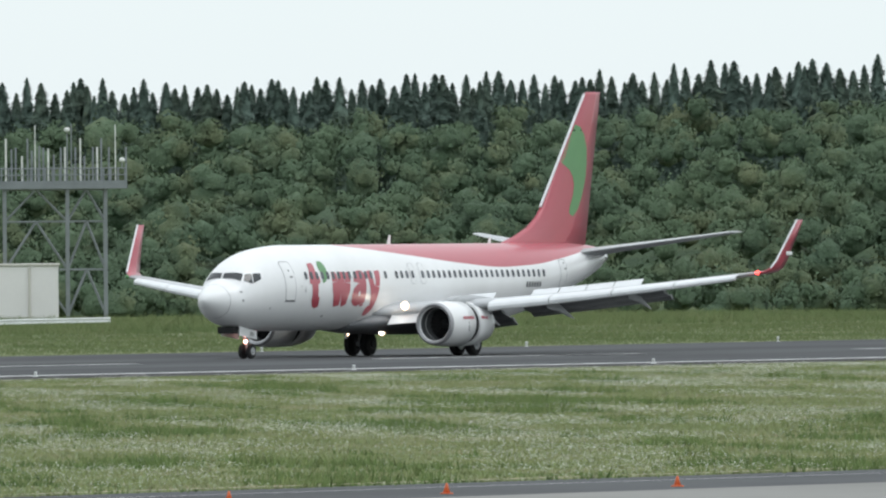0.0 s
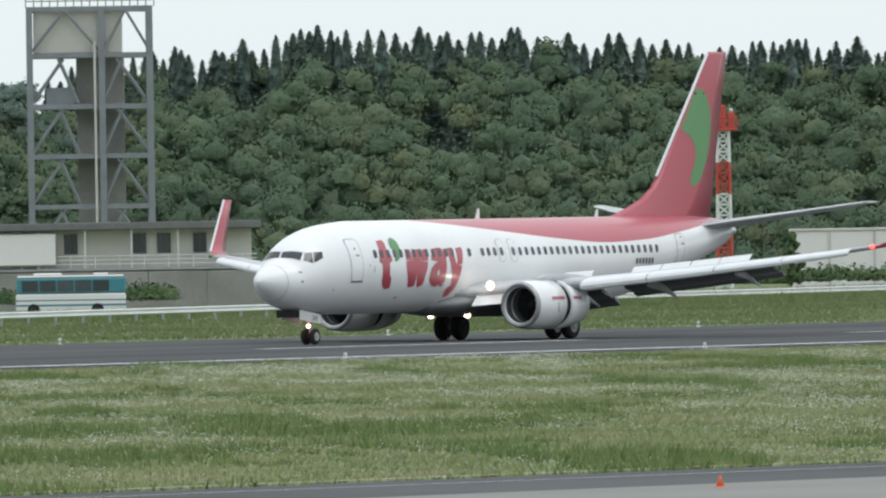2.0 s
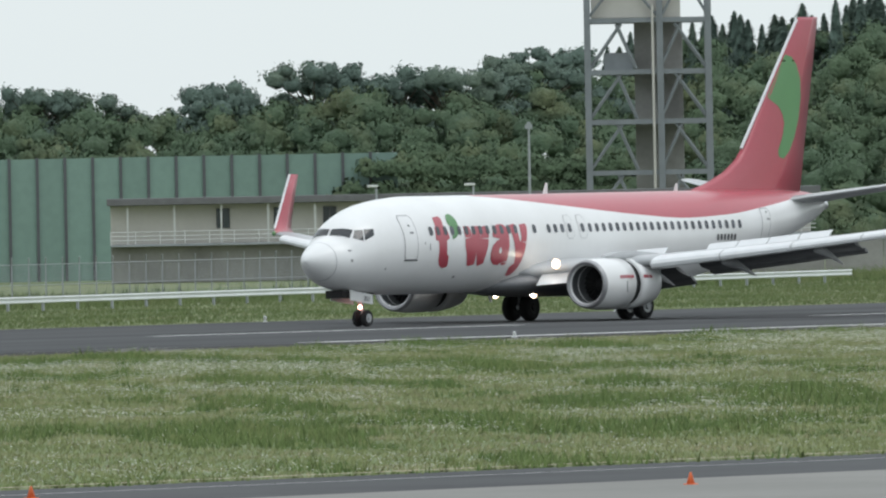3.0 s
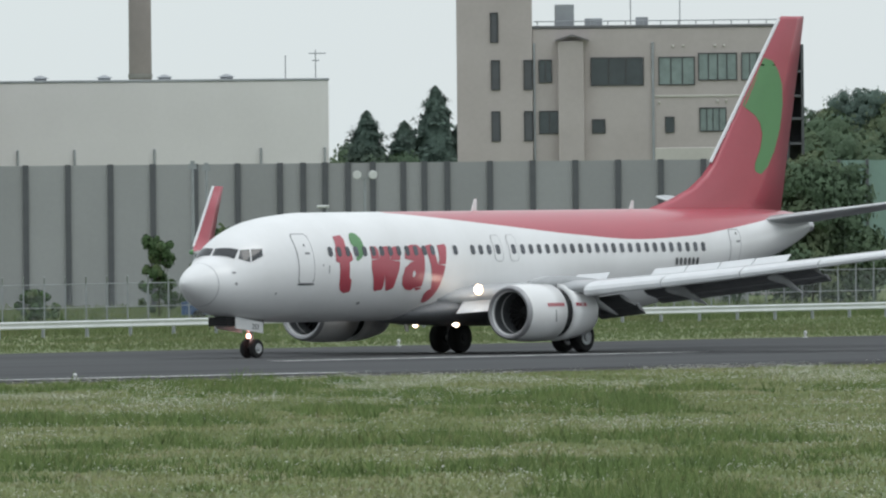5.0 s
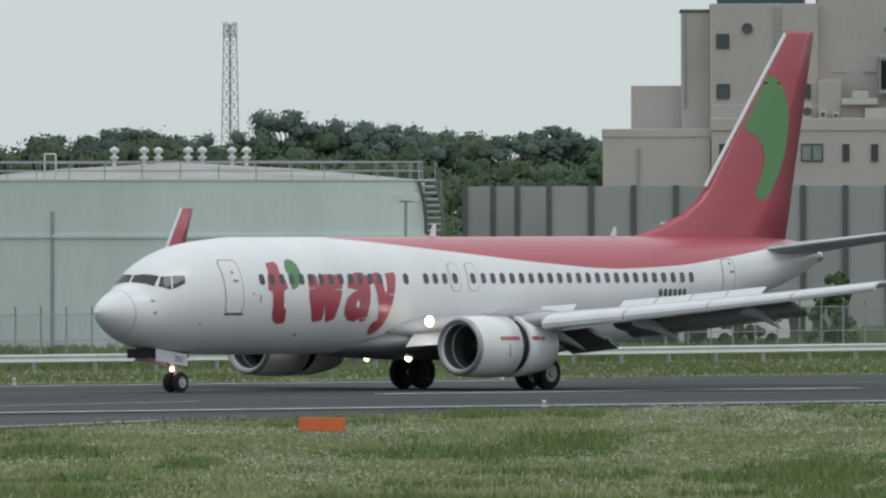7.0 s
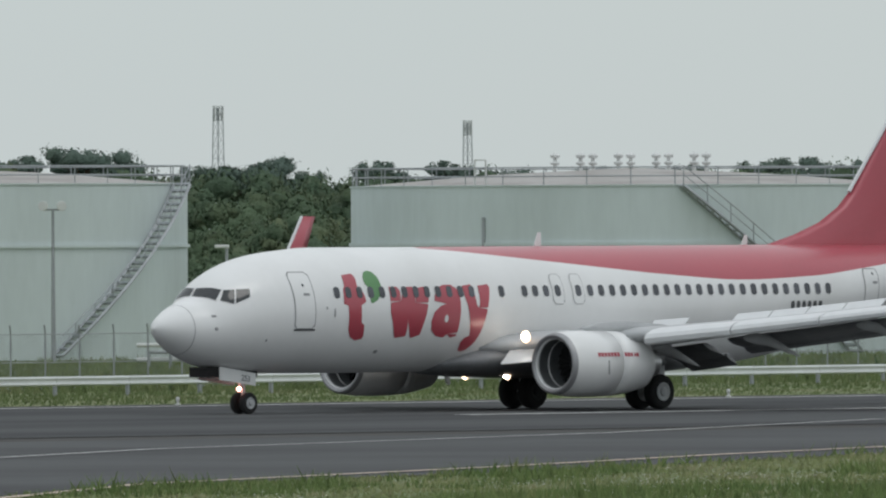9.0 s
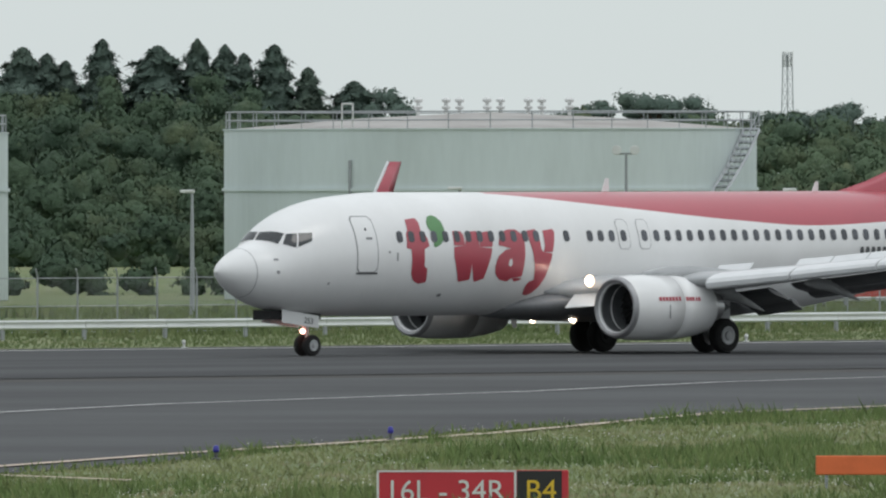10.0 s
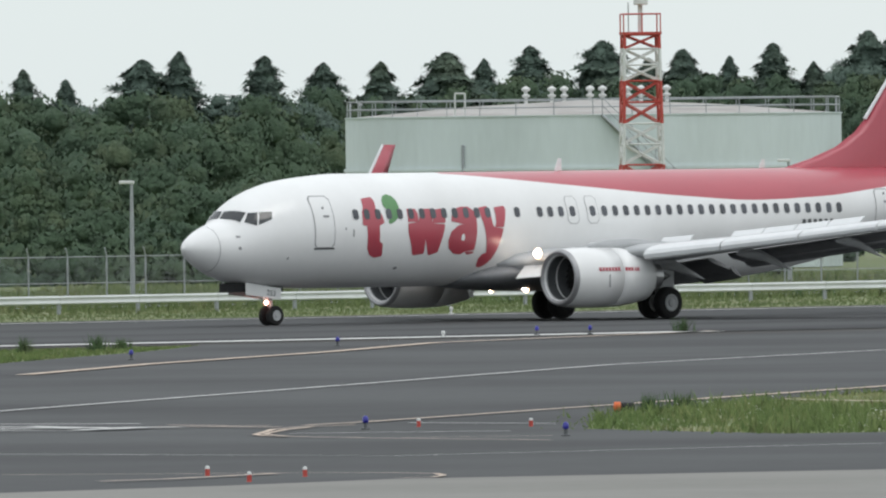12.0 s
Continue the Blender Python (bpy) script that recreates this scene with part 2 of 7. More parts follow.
def bar(bm, a, b, w, sides=6):
    """A round or square bar from a to b."""
    a, b = Vector(a), Vector(b)
    d = b - a
    if d.length < 1e-4:
        return bm
    q = d.to_track_quat("Z", "Y").to_matrix().to_4x4()
    bmesh.ops.create_cone(bm, cap_ends=True, segments=sides, radius1=w / 2, radius2=w / 2, depth=d.length, matrix=Matrix.Translation((a + b) / 2) @ q)
    return bm


def bars(rows, w, sides=6):
    bm = bmesh.new()
    for a, b in rows:
        bar(bm, a, b, w, sides)
    return bm


def loft(bm, rings, close=True, cap=True, mats=None):
    """Skin a list of rings with equal point counts."""
    vs = [[bm.verts.new(p) for p in r] for r in rings]
    n = len(rings[0])
    for i in range(len(vs) - 1):
        for j in range(n if close else n - 1):
            q = (vs[i][j], vs[i][(j + 1) % n], vs[i + 1][(j + 1) % n], vs[i + 1][j])
            try:
                f = bm.faces.new(q)
                if mats:
                    f.material_index = mats(i, j)
            except ValueError:
                pass
    if cap and close:
        for r in (vs[0][::-1], vs[-1]):
            try:
                bm.faces.new(r)
            except ValueError:
                pass
    return bm


def lathe(profile, axis_pose, sides=32, cap=True):
    """Turn (distance along axis, radius) pairs about the local x axis of axis_pose."""
    bm = bmesh.new()
    rings = [[axis_pose @ Vector((d, r * math.cos(2 * math.pi * k / sides), r * math.sin(2 * math.pi * k / sides))) for k in range(sides)] for d, r in profile]
    loft(bm, rings, cap=cap)
    bmesh.ops.recalc_face_normals(bm, faces=bm.faces[:])
    return bm


def smooth_table(rows, x):
    """A smooth value between table rows (x, v0, v1, ...)."""
    a = np.array(rows, float)
    xs = a[:, 0]
    i = int(np.clip(np.searchsorted(xs, x) - 1, 0, len(xs) - 2))
    h = xs[i + 1] - xs[i]
    u = min(max((x - xs[i]) / h, 0), 1)
    def slope(k):
        if k == 0 or k == len(xs) - 1:
            j = 0 if k == 0 else len(xs) - 2
            return (a[j + 1, 1:] - a[j, 1:]) / (xs[j + 1] - xs[j])
        d0 = (a[k, 1:] - a[k - 1, 1:]) / (xs[k] - xs[k - 1])
        d1 = (a[k + 1, 1:] - a[k, 1:]) / (xs[k + 1] - xs[k])
        return np.where(d0 * d1 > 0, 2 * d0 * d1 / np.where(d0 + d1 == 0, 1, d0 + d1), 0)
    m0, m1 = slope(i), slope(i + 1)
    return (2 * u ** 3 - 3 * u ** 2 + 1) * a[i, 1:] + (u ** 3 - 2 * u ** 2 + u) * h * m0 + (3 * u ** 2 - 2 * u ** 3) * a[i + 1, 1:] + (u ** 3 - u ** 2) * h * m1


# ---- ground, runway and taxiways ----
def sheet(name, points, z, material, label, category="pavement"):
    bm = bmesh.new()
    bm.faces.new([bm.verts.new((x, y, z)) for x, y in points])
    bmesh.ops.triangulate(bm, faces=bm.faces[:])
    bmesh.ops.recalc_face_normals(bm, faces=bm.faces[:])
    if bm.faces[:][0].normal.z < 0:
        bmesh.ops.reverse_faces(bm, faces=bm.faces[:])
    ob = part(name, bm, material)
    return tagged(ob, label, category, kind="structure")


def stripe(name, points, width, z, material, label):
    """A painted line along a polyline on the pavement."""
    bm = bmesh.new()
    ring = []
    for i, (x, y) in enumerate(points):
        a, b = points[max(i - 1, 0)], points[min(i + 1, len(points) - 1)]
        d = Vector((b[0] - a[0], b[1] - a[1])).normalized()
        ring.append([(x - d.y * width / 2, y + d.x * width / 2, z), (x + d.y * width / 2, y - d.x * width / 2, z)])
    loft(bm, [r[::-1] for r in ring], close=False, cap=False)
    bmesh.ops.recalc_face_normals(bm, faces=bm.faces[:])
    if bm.faces[:] and bm.faces[:][0].normal.z < 0:
        bmesh.ops.reverse_faces(bm, faces=bm.faces[:])
    return tagged(part(name, bm, material), label, "marking", kind="structure")


sheet("ground", [(-2500, -2500), (3500, -2500), (3500, 3500), (-2500, 3500)], -0.03, M_TURF, "wide mown airfield turf with dry patches", "ground")
sheet("runway_shoulder", [(-800, 366), (2400, 366), (2400, 436), (-800, 436)], 0.0, M_SHOULDER, "weathered dark asphalt shoulder along the runway")
sheet("runway", [(-800, 371), (2400, 371), (2400, 431.5), (-800, 431.5)], 0.02, M_ASPH, "dark grooved asphalt runway with rubber streaks")
EXIT_NEAR = [(430, 366), (396.8, 353.1), (370.5, 339.7), (345.2, 325.2), (320.0, 312.0), (297.8, 302.9), (274.7, 288.2), (252.4, 271.8), (241.7, 262.6), (221.0, 247.9), (204.1, 232.7), (195.4, 223.0), (192.3, 213.1), (200.9, 208.0), (256.7, 201.7)]
sheet("taxiway_exit", EXIT_NEAR + [(900, 191), (900, 60), (-400, 60), (-400, 100), (100, 180), (207.0, 276.3), (272.9, 337.5), (282.3, 345.8), (289.8, 352.2), (297, 359), (304, 366)], 0.0, M_TAXI, "grey asphalt exit taxiway sweeping off the runway")
sheet("apron", [(900, 186), (250, 189.5), (164.7, 179.4), (155.5, 182.6), (150.1, 181.0), (144.2, 180.3), (60, 158), (-400, 90), (-400, -800), (1600, -800), (1600, 170)], 0.012, M_CONC, "pale concrete apron in wide slabs")
stripe("edge_line", [(270, 371.4), (330, 371.4)], 2.4, 0.03, M_MARK, "white painted runway edge line")
stripe("edge_line", [(407, 373.0), (478, 373.0)], 0.9, 0.03, M_MARK, "white painted runway edge line")
stripe("edge_line", [(530, 373.0), (2300, 373.0)], 1.5, 0.03, M_MARK, "white painted runway edge line")
stripe("edge_line", [(-500, 429.8), (505, 429.8)], 0.7, 0.03, M_MARK, "white painted runway edge line")
for x in [406.5, 461.5, 510.0] + [559.0 + 47.1 * k for k in range(26)]:
    stripe("centre_line", [(x, 401), (x + 25.5, 401)], 0.9, 0.03, M_MARK, "white painted runway centre line dash")
stripe("exit_line", [(205.2, 256.5), (240.7, 284.3), (270.1, 307.5), (299.7, 326.4), (324.5, 338.4), (342.1, 349.2), (374, 363), (402, 379), (440, 390)], 0.2, 0.03, M_MARK, "thin pale painted exit lead-off line")
stripe("taxi_edge_line", [(196.2, 233.4), (199.7, 235.4), (220.0, 249.5)], 0.25, 0.03, M_YELLOW, "worn yellow taxiway edge line")
stripe("taxi_edge_line", [(220.0, 249.5), (244.7, 266.6), (270.9, 283.8), (296.8, 303.3), (320.5, 315.4), (340.8, 326.8), (370.7, 341.9), (398.7, 355.1)], 0.42, 0.03, M_YELLOW, "worn yellow taxiway edge line")
stripe("taxi_edge_line", [(253.2, 312.8), (270.1, 327.6), (290.4, 343.7), (307.1, 358.3), (331, 372)], 0.5, 0.03, M_YELLOW, "worn yellow taxiway edge line")
stripe("taxi_edge_line", [(197.1, 232.7), (194.8, 231.5), (192.2, 229.7), (189.4, 226.7), (187.5, 224.7), (186.5, 223.2), (186.0, 221.8), (185.0, 217.3), (184.5, 211.6)], 0.16, 0.03, M_YELLOW, "worn yellow taxiway edge line")
stripe("taxi_edge_line", [(193.9, 230.5), (191.8, 228.8), (189.0, 226.0), (187.6, 224.5), (187.0, 223.5), (186.0, 221.8)], 0.14, 0.034, M_YELLOW, "worn yellow taxiway edge line")
stripe("taxi_edge_line", [(185.3, 217.3), (186.3, 217.1), (188.0, 215.6)], 0.14, 0.034, M_YELLOW, "worn yellow taxiway edge line")
stripe("taxi_edge_line", [(188.7, 225.0), (190.3, 223.5), (192.1, 221.7)], 0.2, 0.03, M_MARK, "thin pale painted line beside the grass tip")
stripe("taxi_edge_line", [(198.9, 233.0), (199.0, 230.7), (199.0, 228.2)], 0.2, 0.034, M_MARK, "thin pale painted line beside the grass tip")
stripe("taxi_edge_line", [(195.2, 231.8), (194.2, 231.8), (194.3, 235.1), (193.2, 235.4)], 0.3, 0.034, M_YELLOW, "worn yellow taxiway edge line")
stripe("taxi_edge_line", [(195.5, 233.7), (195.0, 234.6), (195.5, 237.2)], 0.2, 0.038, M_YELLOW, "worn yellow taxiway edge line")
stripe("taxi_edge_line", [(155.2, 193.7), (156.9, 190.8), (158.2, 189.0), (159.0, 186.8), (158.7, 185.2), (157.6, 183.7), (156.4, 182.6), (155.5, 182.6)], 0.13, 0.03, M_YELLOW, "worn yellow taxiway edge line")
stripe("taxi_edge_line", [(151.5, 186.3), (153.4, 186.6), (157.8, 188.7)], 0.24, 0.034, M_YELLOW, "worn yellow taxiway edge line")
stripe("scrape_marking", [(193.3, 243.4), (194.3, 241.7), (195.6, 238.3)], 0.3, 0.058, M_MARK, "pale worn painted hatching on the taxiway")
stripe("scrape_marking", [(189.2, 238.3), (190.7, 237.2), (192.6, 235.6), (193.2, 234.0)], 0.5, 0.042, M_MARK, "pale worn painted hatching on the taxiway")
stripe("scrape_marking", [(187.1, 235.8), (189.1, 235.3), (189.5, 233.3), (192.7, 234.6)], 0.5, 0.046, M_MARK, "pale worn painted hatching on the taxiway")
stripe("scrape_marking", [(192.9, 238.8), (191.1, 233.4)], 0.3, 0.05, M_MARK, "pale worn painted hatching on the taxiway")
stripe("scrape_marking", [(192.0, 240.4), (191.9, 237.5), (191.1, 235.1)], 0.4, 0.054, M_MARK, "pale worn painted hatching on the taxiway")
stripe("taxi_centre_line", [(167.5, 228.0), (169.9, 211.7), (170.6, 206.4), (171.1, 200.9), (256.4, 197.4), (900, 188)], 0.11, 0.03, M_MARK, "thin pale taxiway centre line")
stripe("taxi_edge_line", [(225.4, 250.4), (223.1, 243.7)], 0.4, 0.034, M_YELLOW, "short worn yellow line at the grass edge")
stripe("taxi_edge_line", [(194.5, 212.0), (256.7, 202.8), (900, 192)], 0.3, 0.03, M_YELLOW, "worn yellow taxiway edge line")


# ---- guard rail and perimeter fence beyond the runway ----
def along(points, step):
    """Places and headings every step metres along a polyline."""
    out, carry = [], 0.0
    for (xa, ya), (xb, yb) in zip(points, points[1:]):
        ln = math.hypot(xb - xa, yb - ya)
        d = carry
        while d < ln:
            out.append((xa + (xb - xa) * d / ln, ya + (yb - ya) * d / ln, math.degrees(math.atan2(yb - ya, xb - xa))))
            d += step
        carry = d - ln
    return out


def shared(name, mesh, parent, m):
    ob = new(name, mesh)
    ob.parent = parent
    ob.matrix_basis = m
    return ob


def mesh_of(name, bm, material):
    me = bpy.data.meshes.new(name)
    bm.to_mesh(me)
    bm.free()
    for m in material if isinstance(material, (list, tuple)) else (material,):
        me.materials.append(m)
    return me


RAIL = [(347.7, 459.8), (442.3, 461.4), (534.2, 470.2), (740.2, 510.3), (793.7, 522.9)]
guard = thing("guard_rail", pose(0, 0, 0), "white painted steel guard rail along the airfield edge", "barrier")
bm = bmesh.new()
prof = ((0, 0.36), (0.05, 0.40), (0.0, 0.48), (0.0, 0.54), (0.05, 0.62), (0.0, 0.68), (-0.03, 0.68), (-0.03, 0.36))
loft(bm, [[(x, -y, z) for y, z in prof] for x in (0.0, 3.98)])
bmesh.ops.recalc_face_normals(bm, faces=bm.faces[:])
rail_mesh = mesh_of("rail_beam", bm, M_RAIL)
post_mesh = mesh_of("rail_post", boxes((-0.06, 0.03, -0.05, 0.06, 0.14, 0.62)), M_STEEL)
for x, y, a in along(RAIL, 4.0):
    shared("rail_beam", rail_mesh, guard, pose(x, y, 0, 0, 0, a))
    shared("rail_post", post_mesh, guard, pose(x, y, 0, 0, 0, a))
guard2 = thing("guard_rail", pose(0, 0, 0), "low white kerb rail along the airfield edge", "barrier")
for x, y, a in along([(836.0, 534.4), (935.0, 555.2)], 4.0):
    shared("rail_beam", rail_mesh, guard2, pose(x, y, 0, 0, 0, a))

FENCE = [(338.2, 472.1), (441.8, 473.1), (535.1, 484.4), (662.7, 510.0), (762.3, 529.0)]
fence = thing("perimeter_fence", pose(0, 0, 0), "grey steel mesh perimeter fence with angled post tops", "fence")
fpost = mesh_of("fence_post", bars([((0, 0, 0), (0, 0, 2.1)), ((0, 0, 2.1), (-0.18, -0.1, 2.42))], 0.07, 5), M_STEEL)
wire = bmesh.new()
for z in (0.1, 1.05, 2.08):
    bar(wire, (0, 0, z), (2.0, 0, z), 0.035, 4)
for k in range(20):
    bar(wire, (0.1 * k, 0, 0.1), (0.1 * k + 0.5 if k < 15 else 2.0, 0, 2.08), 0.006, 3)
    bar(wire, (0.1 * k + 0.1, 0, 0.1), (max(0.1 * k - 0.4, 0), 0, 2.08), 0.006, 3)
wire_mesh = mesh_of("fence_mesh", wire, M_STEEL)
for x, y, a in along(FENCE, 2.0):
    shared("fence_post", fpost, fence, pose(x, y, 0, 0, 0, a))
    shared("fence_mesh", wire_mesh, fence, pose(x, y, 0, 0, 0, a))


# ---- buildings ----
def window(parent, u, z, w, h, y=0.0, glass=None, mullions=0, label=""):
    fr = part("window", boxes((u - 0.06, y - 0.07, z - 0.06, u + w + 0.06, y - 0.005, z), (u - 0.06, y - 0.07, z + h, u + w + 0.06, y - 0.005, z + h + 0.06), (u - 0.06, y - 0.07, z, u, y - 0.005, z + h), (u + w, y - 0.07, z, u + w + 0.06, y - 0.005, z + h), *[(u + w * (k + 1) / (mullions + 1) - 0.03, y - 0.06, z, u + w * (k + 1) / (mullions + 1) + 0.03, y - 0.01, z + h) for k in range(mullions)]), M_FRAME, parent, label)
    part("pane", boxes((u, y - 0.03, z, u + w, y - 0.006, z + h)), glass or M_WGLASS, fr)
    return fr


def block(parent, name, u0, y0, z0, u1, y1, z1, material, label=""):
    return part(name, boxes((u0, y0, z0, u1, y1, z1), bevel=0.03), material, parent, label)


def office():
    b = thing("office_building", pose(810.04, 623.63, 0, 0, 0, -52.4), "beige rendered office block with dark framed windows", "building")
    block(b, "stair_tower", 0, 0, 0, 4.3, 9, 22, M_BEIGE)
    block(b, "wall", 4.3, 0.15, 0, 18.6, 9.5, 15.2, M_BEIGE)
    block(b, "parapet", 4.3, 0.10, 15.2, 18.65, 9.5, 15.38, M_ROOF)
    block(b, "pilaster", 5.75, -0.45, 0, 7.2, 0.15, 14.5, M_BEIGE)
    part("canopy", loft_tent(5.6, 7.5, 14.5, 14.8), M_ROOF, b)
    block(b, "plinth", 11.2, 0.06, 7.0, 18.62, 0.15, 8.4, M_CREAM)
    block(b, "floor_band", 11.2, 0.10, 11.25, 18.62, 0.15, 11.4, M_CREAM)
    block(b, "downpipe", 11.05, 0.02, 4, 11.2, 0.15, 14.4, M_STEEL)
    block(b, "downpipe", 18.4, 0.02, 4, 18.52, 0.15, 14.4, M_STEEL)
    block(b, "downpipe", 4.34, 0.02, 4, 4.46, 0.15, 14.4, M_STEEL)
    for u, z, w, h, y, g, m in ((1.97, 14.5, 0.35, 1.6, 0, M_POST, 0), (2.0, 11.8, 0.4, 1.6, 0, M_POST, 0), (2.0, 8.9, 0.4, 1.6, 0, M_POST, 0), (3.85, 11.8, 0.4, 1.6, 0, M_POST, 0), (3.85, 8.9, 0.4, 1.6, 0, M_POST, 0),
                             (4.7, 12.2, 0.65, 1.2, 0.15, None, 1), (4.7, 9.3, 1.05, 1.2, 0.15, None, 1), (7.65, 12.0, 2.9, 1.5, 0.15, None, 2), (7.7, 9.3, 0.65, 0.7, 0.15, None, 0),
                             (11.5, 12.0, 1.95, 1.5, 0.15, M_CURT, 2), (11.85, 9.3, 0.42, 0.8, 0.15, None, 0), (13.75, 12.25, 2.1, 1.45, 0.15, M_CURT, 3), (16.2, 12.25, 1.68, 1.45, 0.15, M_CURT, 3), (13.8, 9.35, 1.42, 1.25, 0.15, M_CURT, 3), (16.28, 9.35, 1.62, 1.25, 0.15, M_CURT, 3)):
        window(b, u, z, w, h, y, g, m)
    for u, z in ((12.2, 14.1), (12.8, 14.1), (14.6, 14.1), (15.1, 14.1), (14.7, 10.95), (15.2, 10.95), (16.6, 10.95), (17.6, 10.95), (11.4, 10.9)):
        block(b, "vent_cap", u, 0.02, z, u + 0.14, 0.15, z + 0.14, M_CREAM)
    st = part("fire_stair", boxes((18.7, 1.0, 0, 18.85, 3.4, 14.2), (19.55, 1.0, 0, 19.7, 3.4, 14.2), *[(18.7, 1.0, z, 19.7, 3.4, z + 0.15) for z in (8.5, 9.9, 11.2, 12.6, 14.05)], (18.8, 3.2, 0, 19.6, 3.4, 14.2)), M_POST, b, "dark steel outside stair")
    part("roof_rail", bars([((4.4, 0.3, 15.62), (18.6, 0.3, 15.62))] + [((4.6 + 1.0 * k, 0.3, 15.35), (4.6 + 1.0 * k, 0.3, 15.62)) for k in range(15)], 0.06, 4), M_STEEL, b)
    for u, w, h in ((5.6, 1.1, 1.2), (7.3, 1.0, 0.4), (10.2, 0.7, 0.45)):
        block(b, "roof_unit", u, 2.0, 15.2, u + w, 3.4, 15.4 + h, M_STEEL)
    part("aerial", bars([((9.9, 1, 15.3), (9.9, 1, 17.4)), ((9.5, 1, 17.0), (10.4, 1, 17.0)), ((12.7, 1, 15.3), (12.7, 1, 17.8))], 0.06, 4), M_STEEL, b)
    return b


def loft_tent(u0, u1, z0, z1):
    bm = bmesh.new()
    loft(bm, [[(u0, -0.7, z0), (u0, 0.1, z0), (u0, 0.1, z0 + 0.06), (u0, -0.7, z0 + 0.06)], [((u0 + u1) / 2, -0.7, z1), ((u0 + u1) / 2, 0.1, z1), ((u0 + u1) / 2, 0.1, z1 + 0.06), ((u0 + u1) / 2, -0.7, z1 + 0.06)], [(u1, -0.7, z0), (u1, 0.1, z0), (u1, 0.1, z0 + 0.06), (u1, -0.7, z0 + 0.06)]])
    return bm


def hall():
    b = thing("storage_hall", pose(786.30, 641.85, 0, 0, 0, -50.8), "large plain white clad storage hall", "building")
    block(b, "wall", 0, 0, 0, 21.7, 16, 12.35, M_BOXW)
    block(b, "parapet", -0.04, -0.04, 12.35, 21.74, 16, 12.5, M_STEEL)
    for u in (5.5, 9.1, 12.5, 16.0, 2.2):
        part("roof_vent", lathe(((0, 0.35), (0.16, 0.35), (0.18, 0.5), (0.34, 0.1)), pose(u, 2.5, 12.45, 0, -90, 0), 12), M_STEEL, b)
    for u in (0.3, 4.1, 7.3, 11.8, 17.8, 21.4):
        block(b, "pipe", u, -0.14, 0, u + 0.12, -0.005, 8.6, M_STEEL)
    part("aerial", bars([((21.0, 1, 12.4), (21.0, 1, 14.1)), ((20.6, 1, 13.9), (21.6, 1, 13.9)), ((20.8, 1, 13.5), (21.2, 1, 13.5)), ((19.3, 1, 12.4), (19.3, 1, 13.8))], 0.06, 4), M_STEEL, b)
    return b


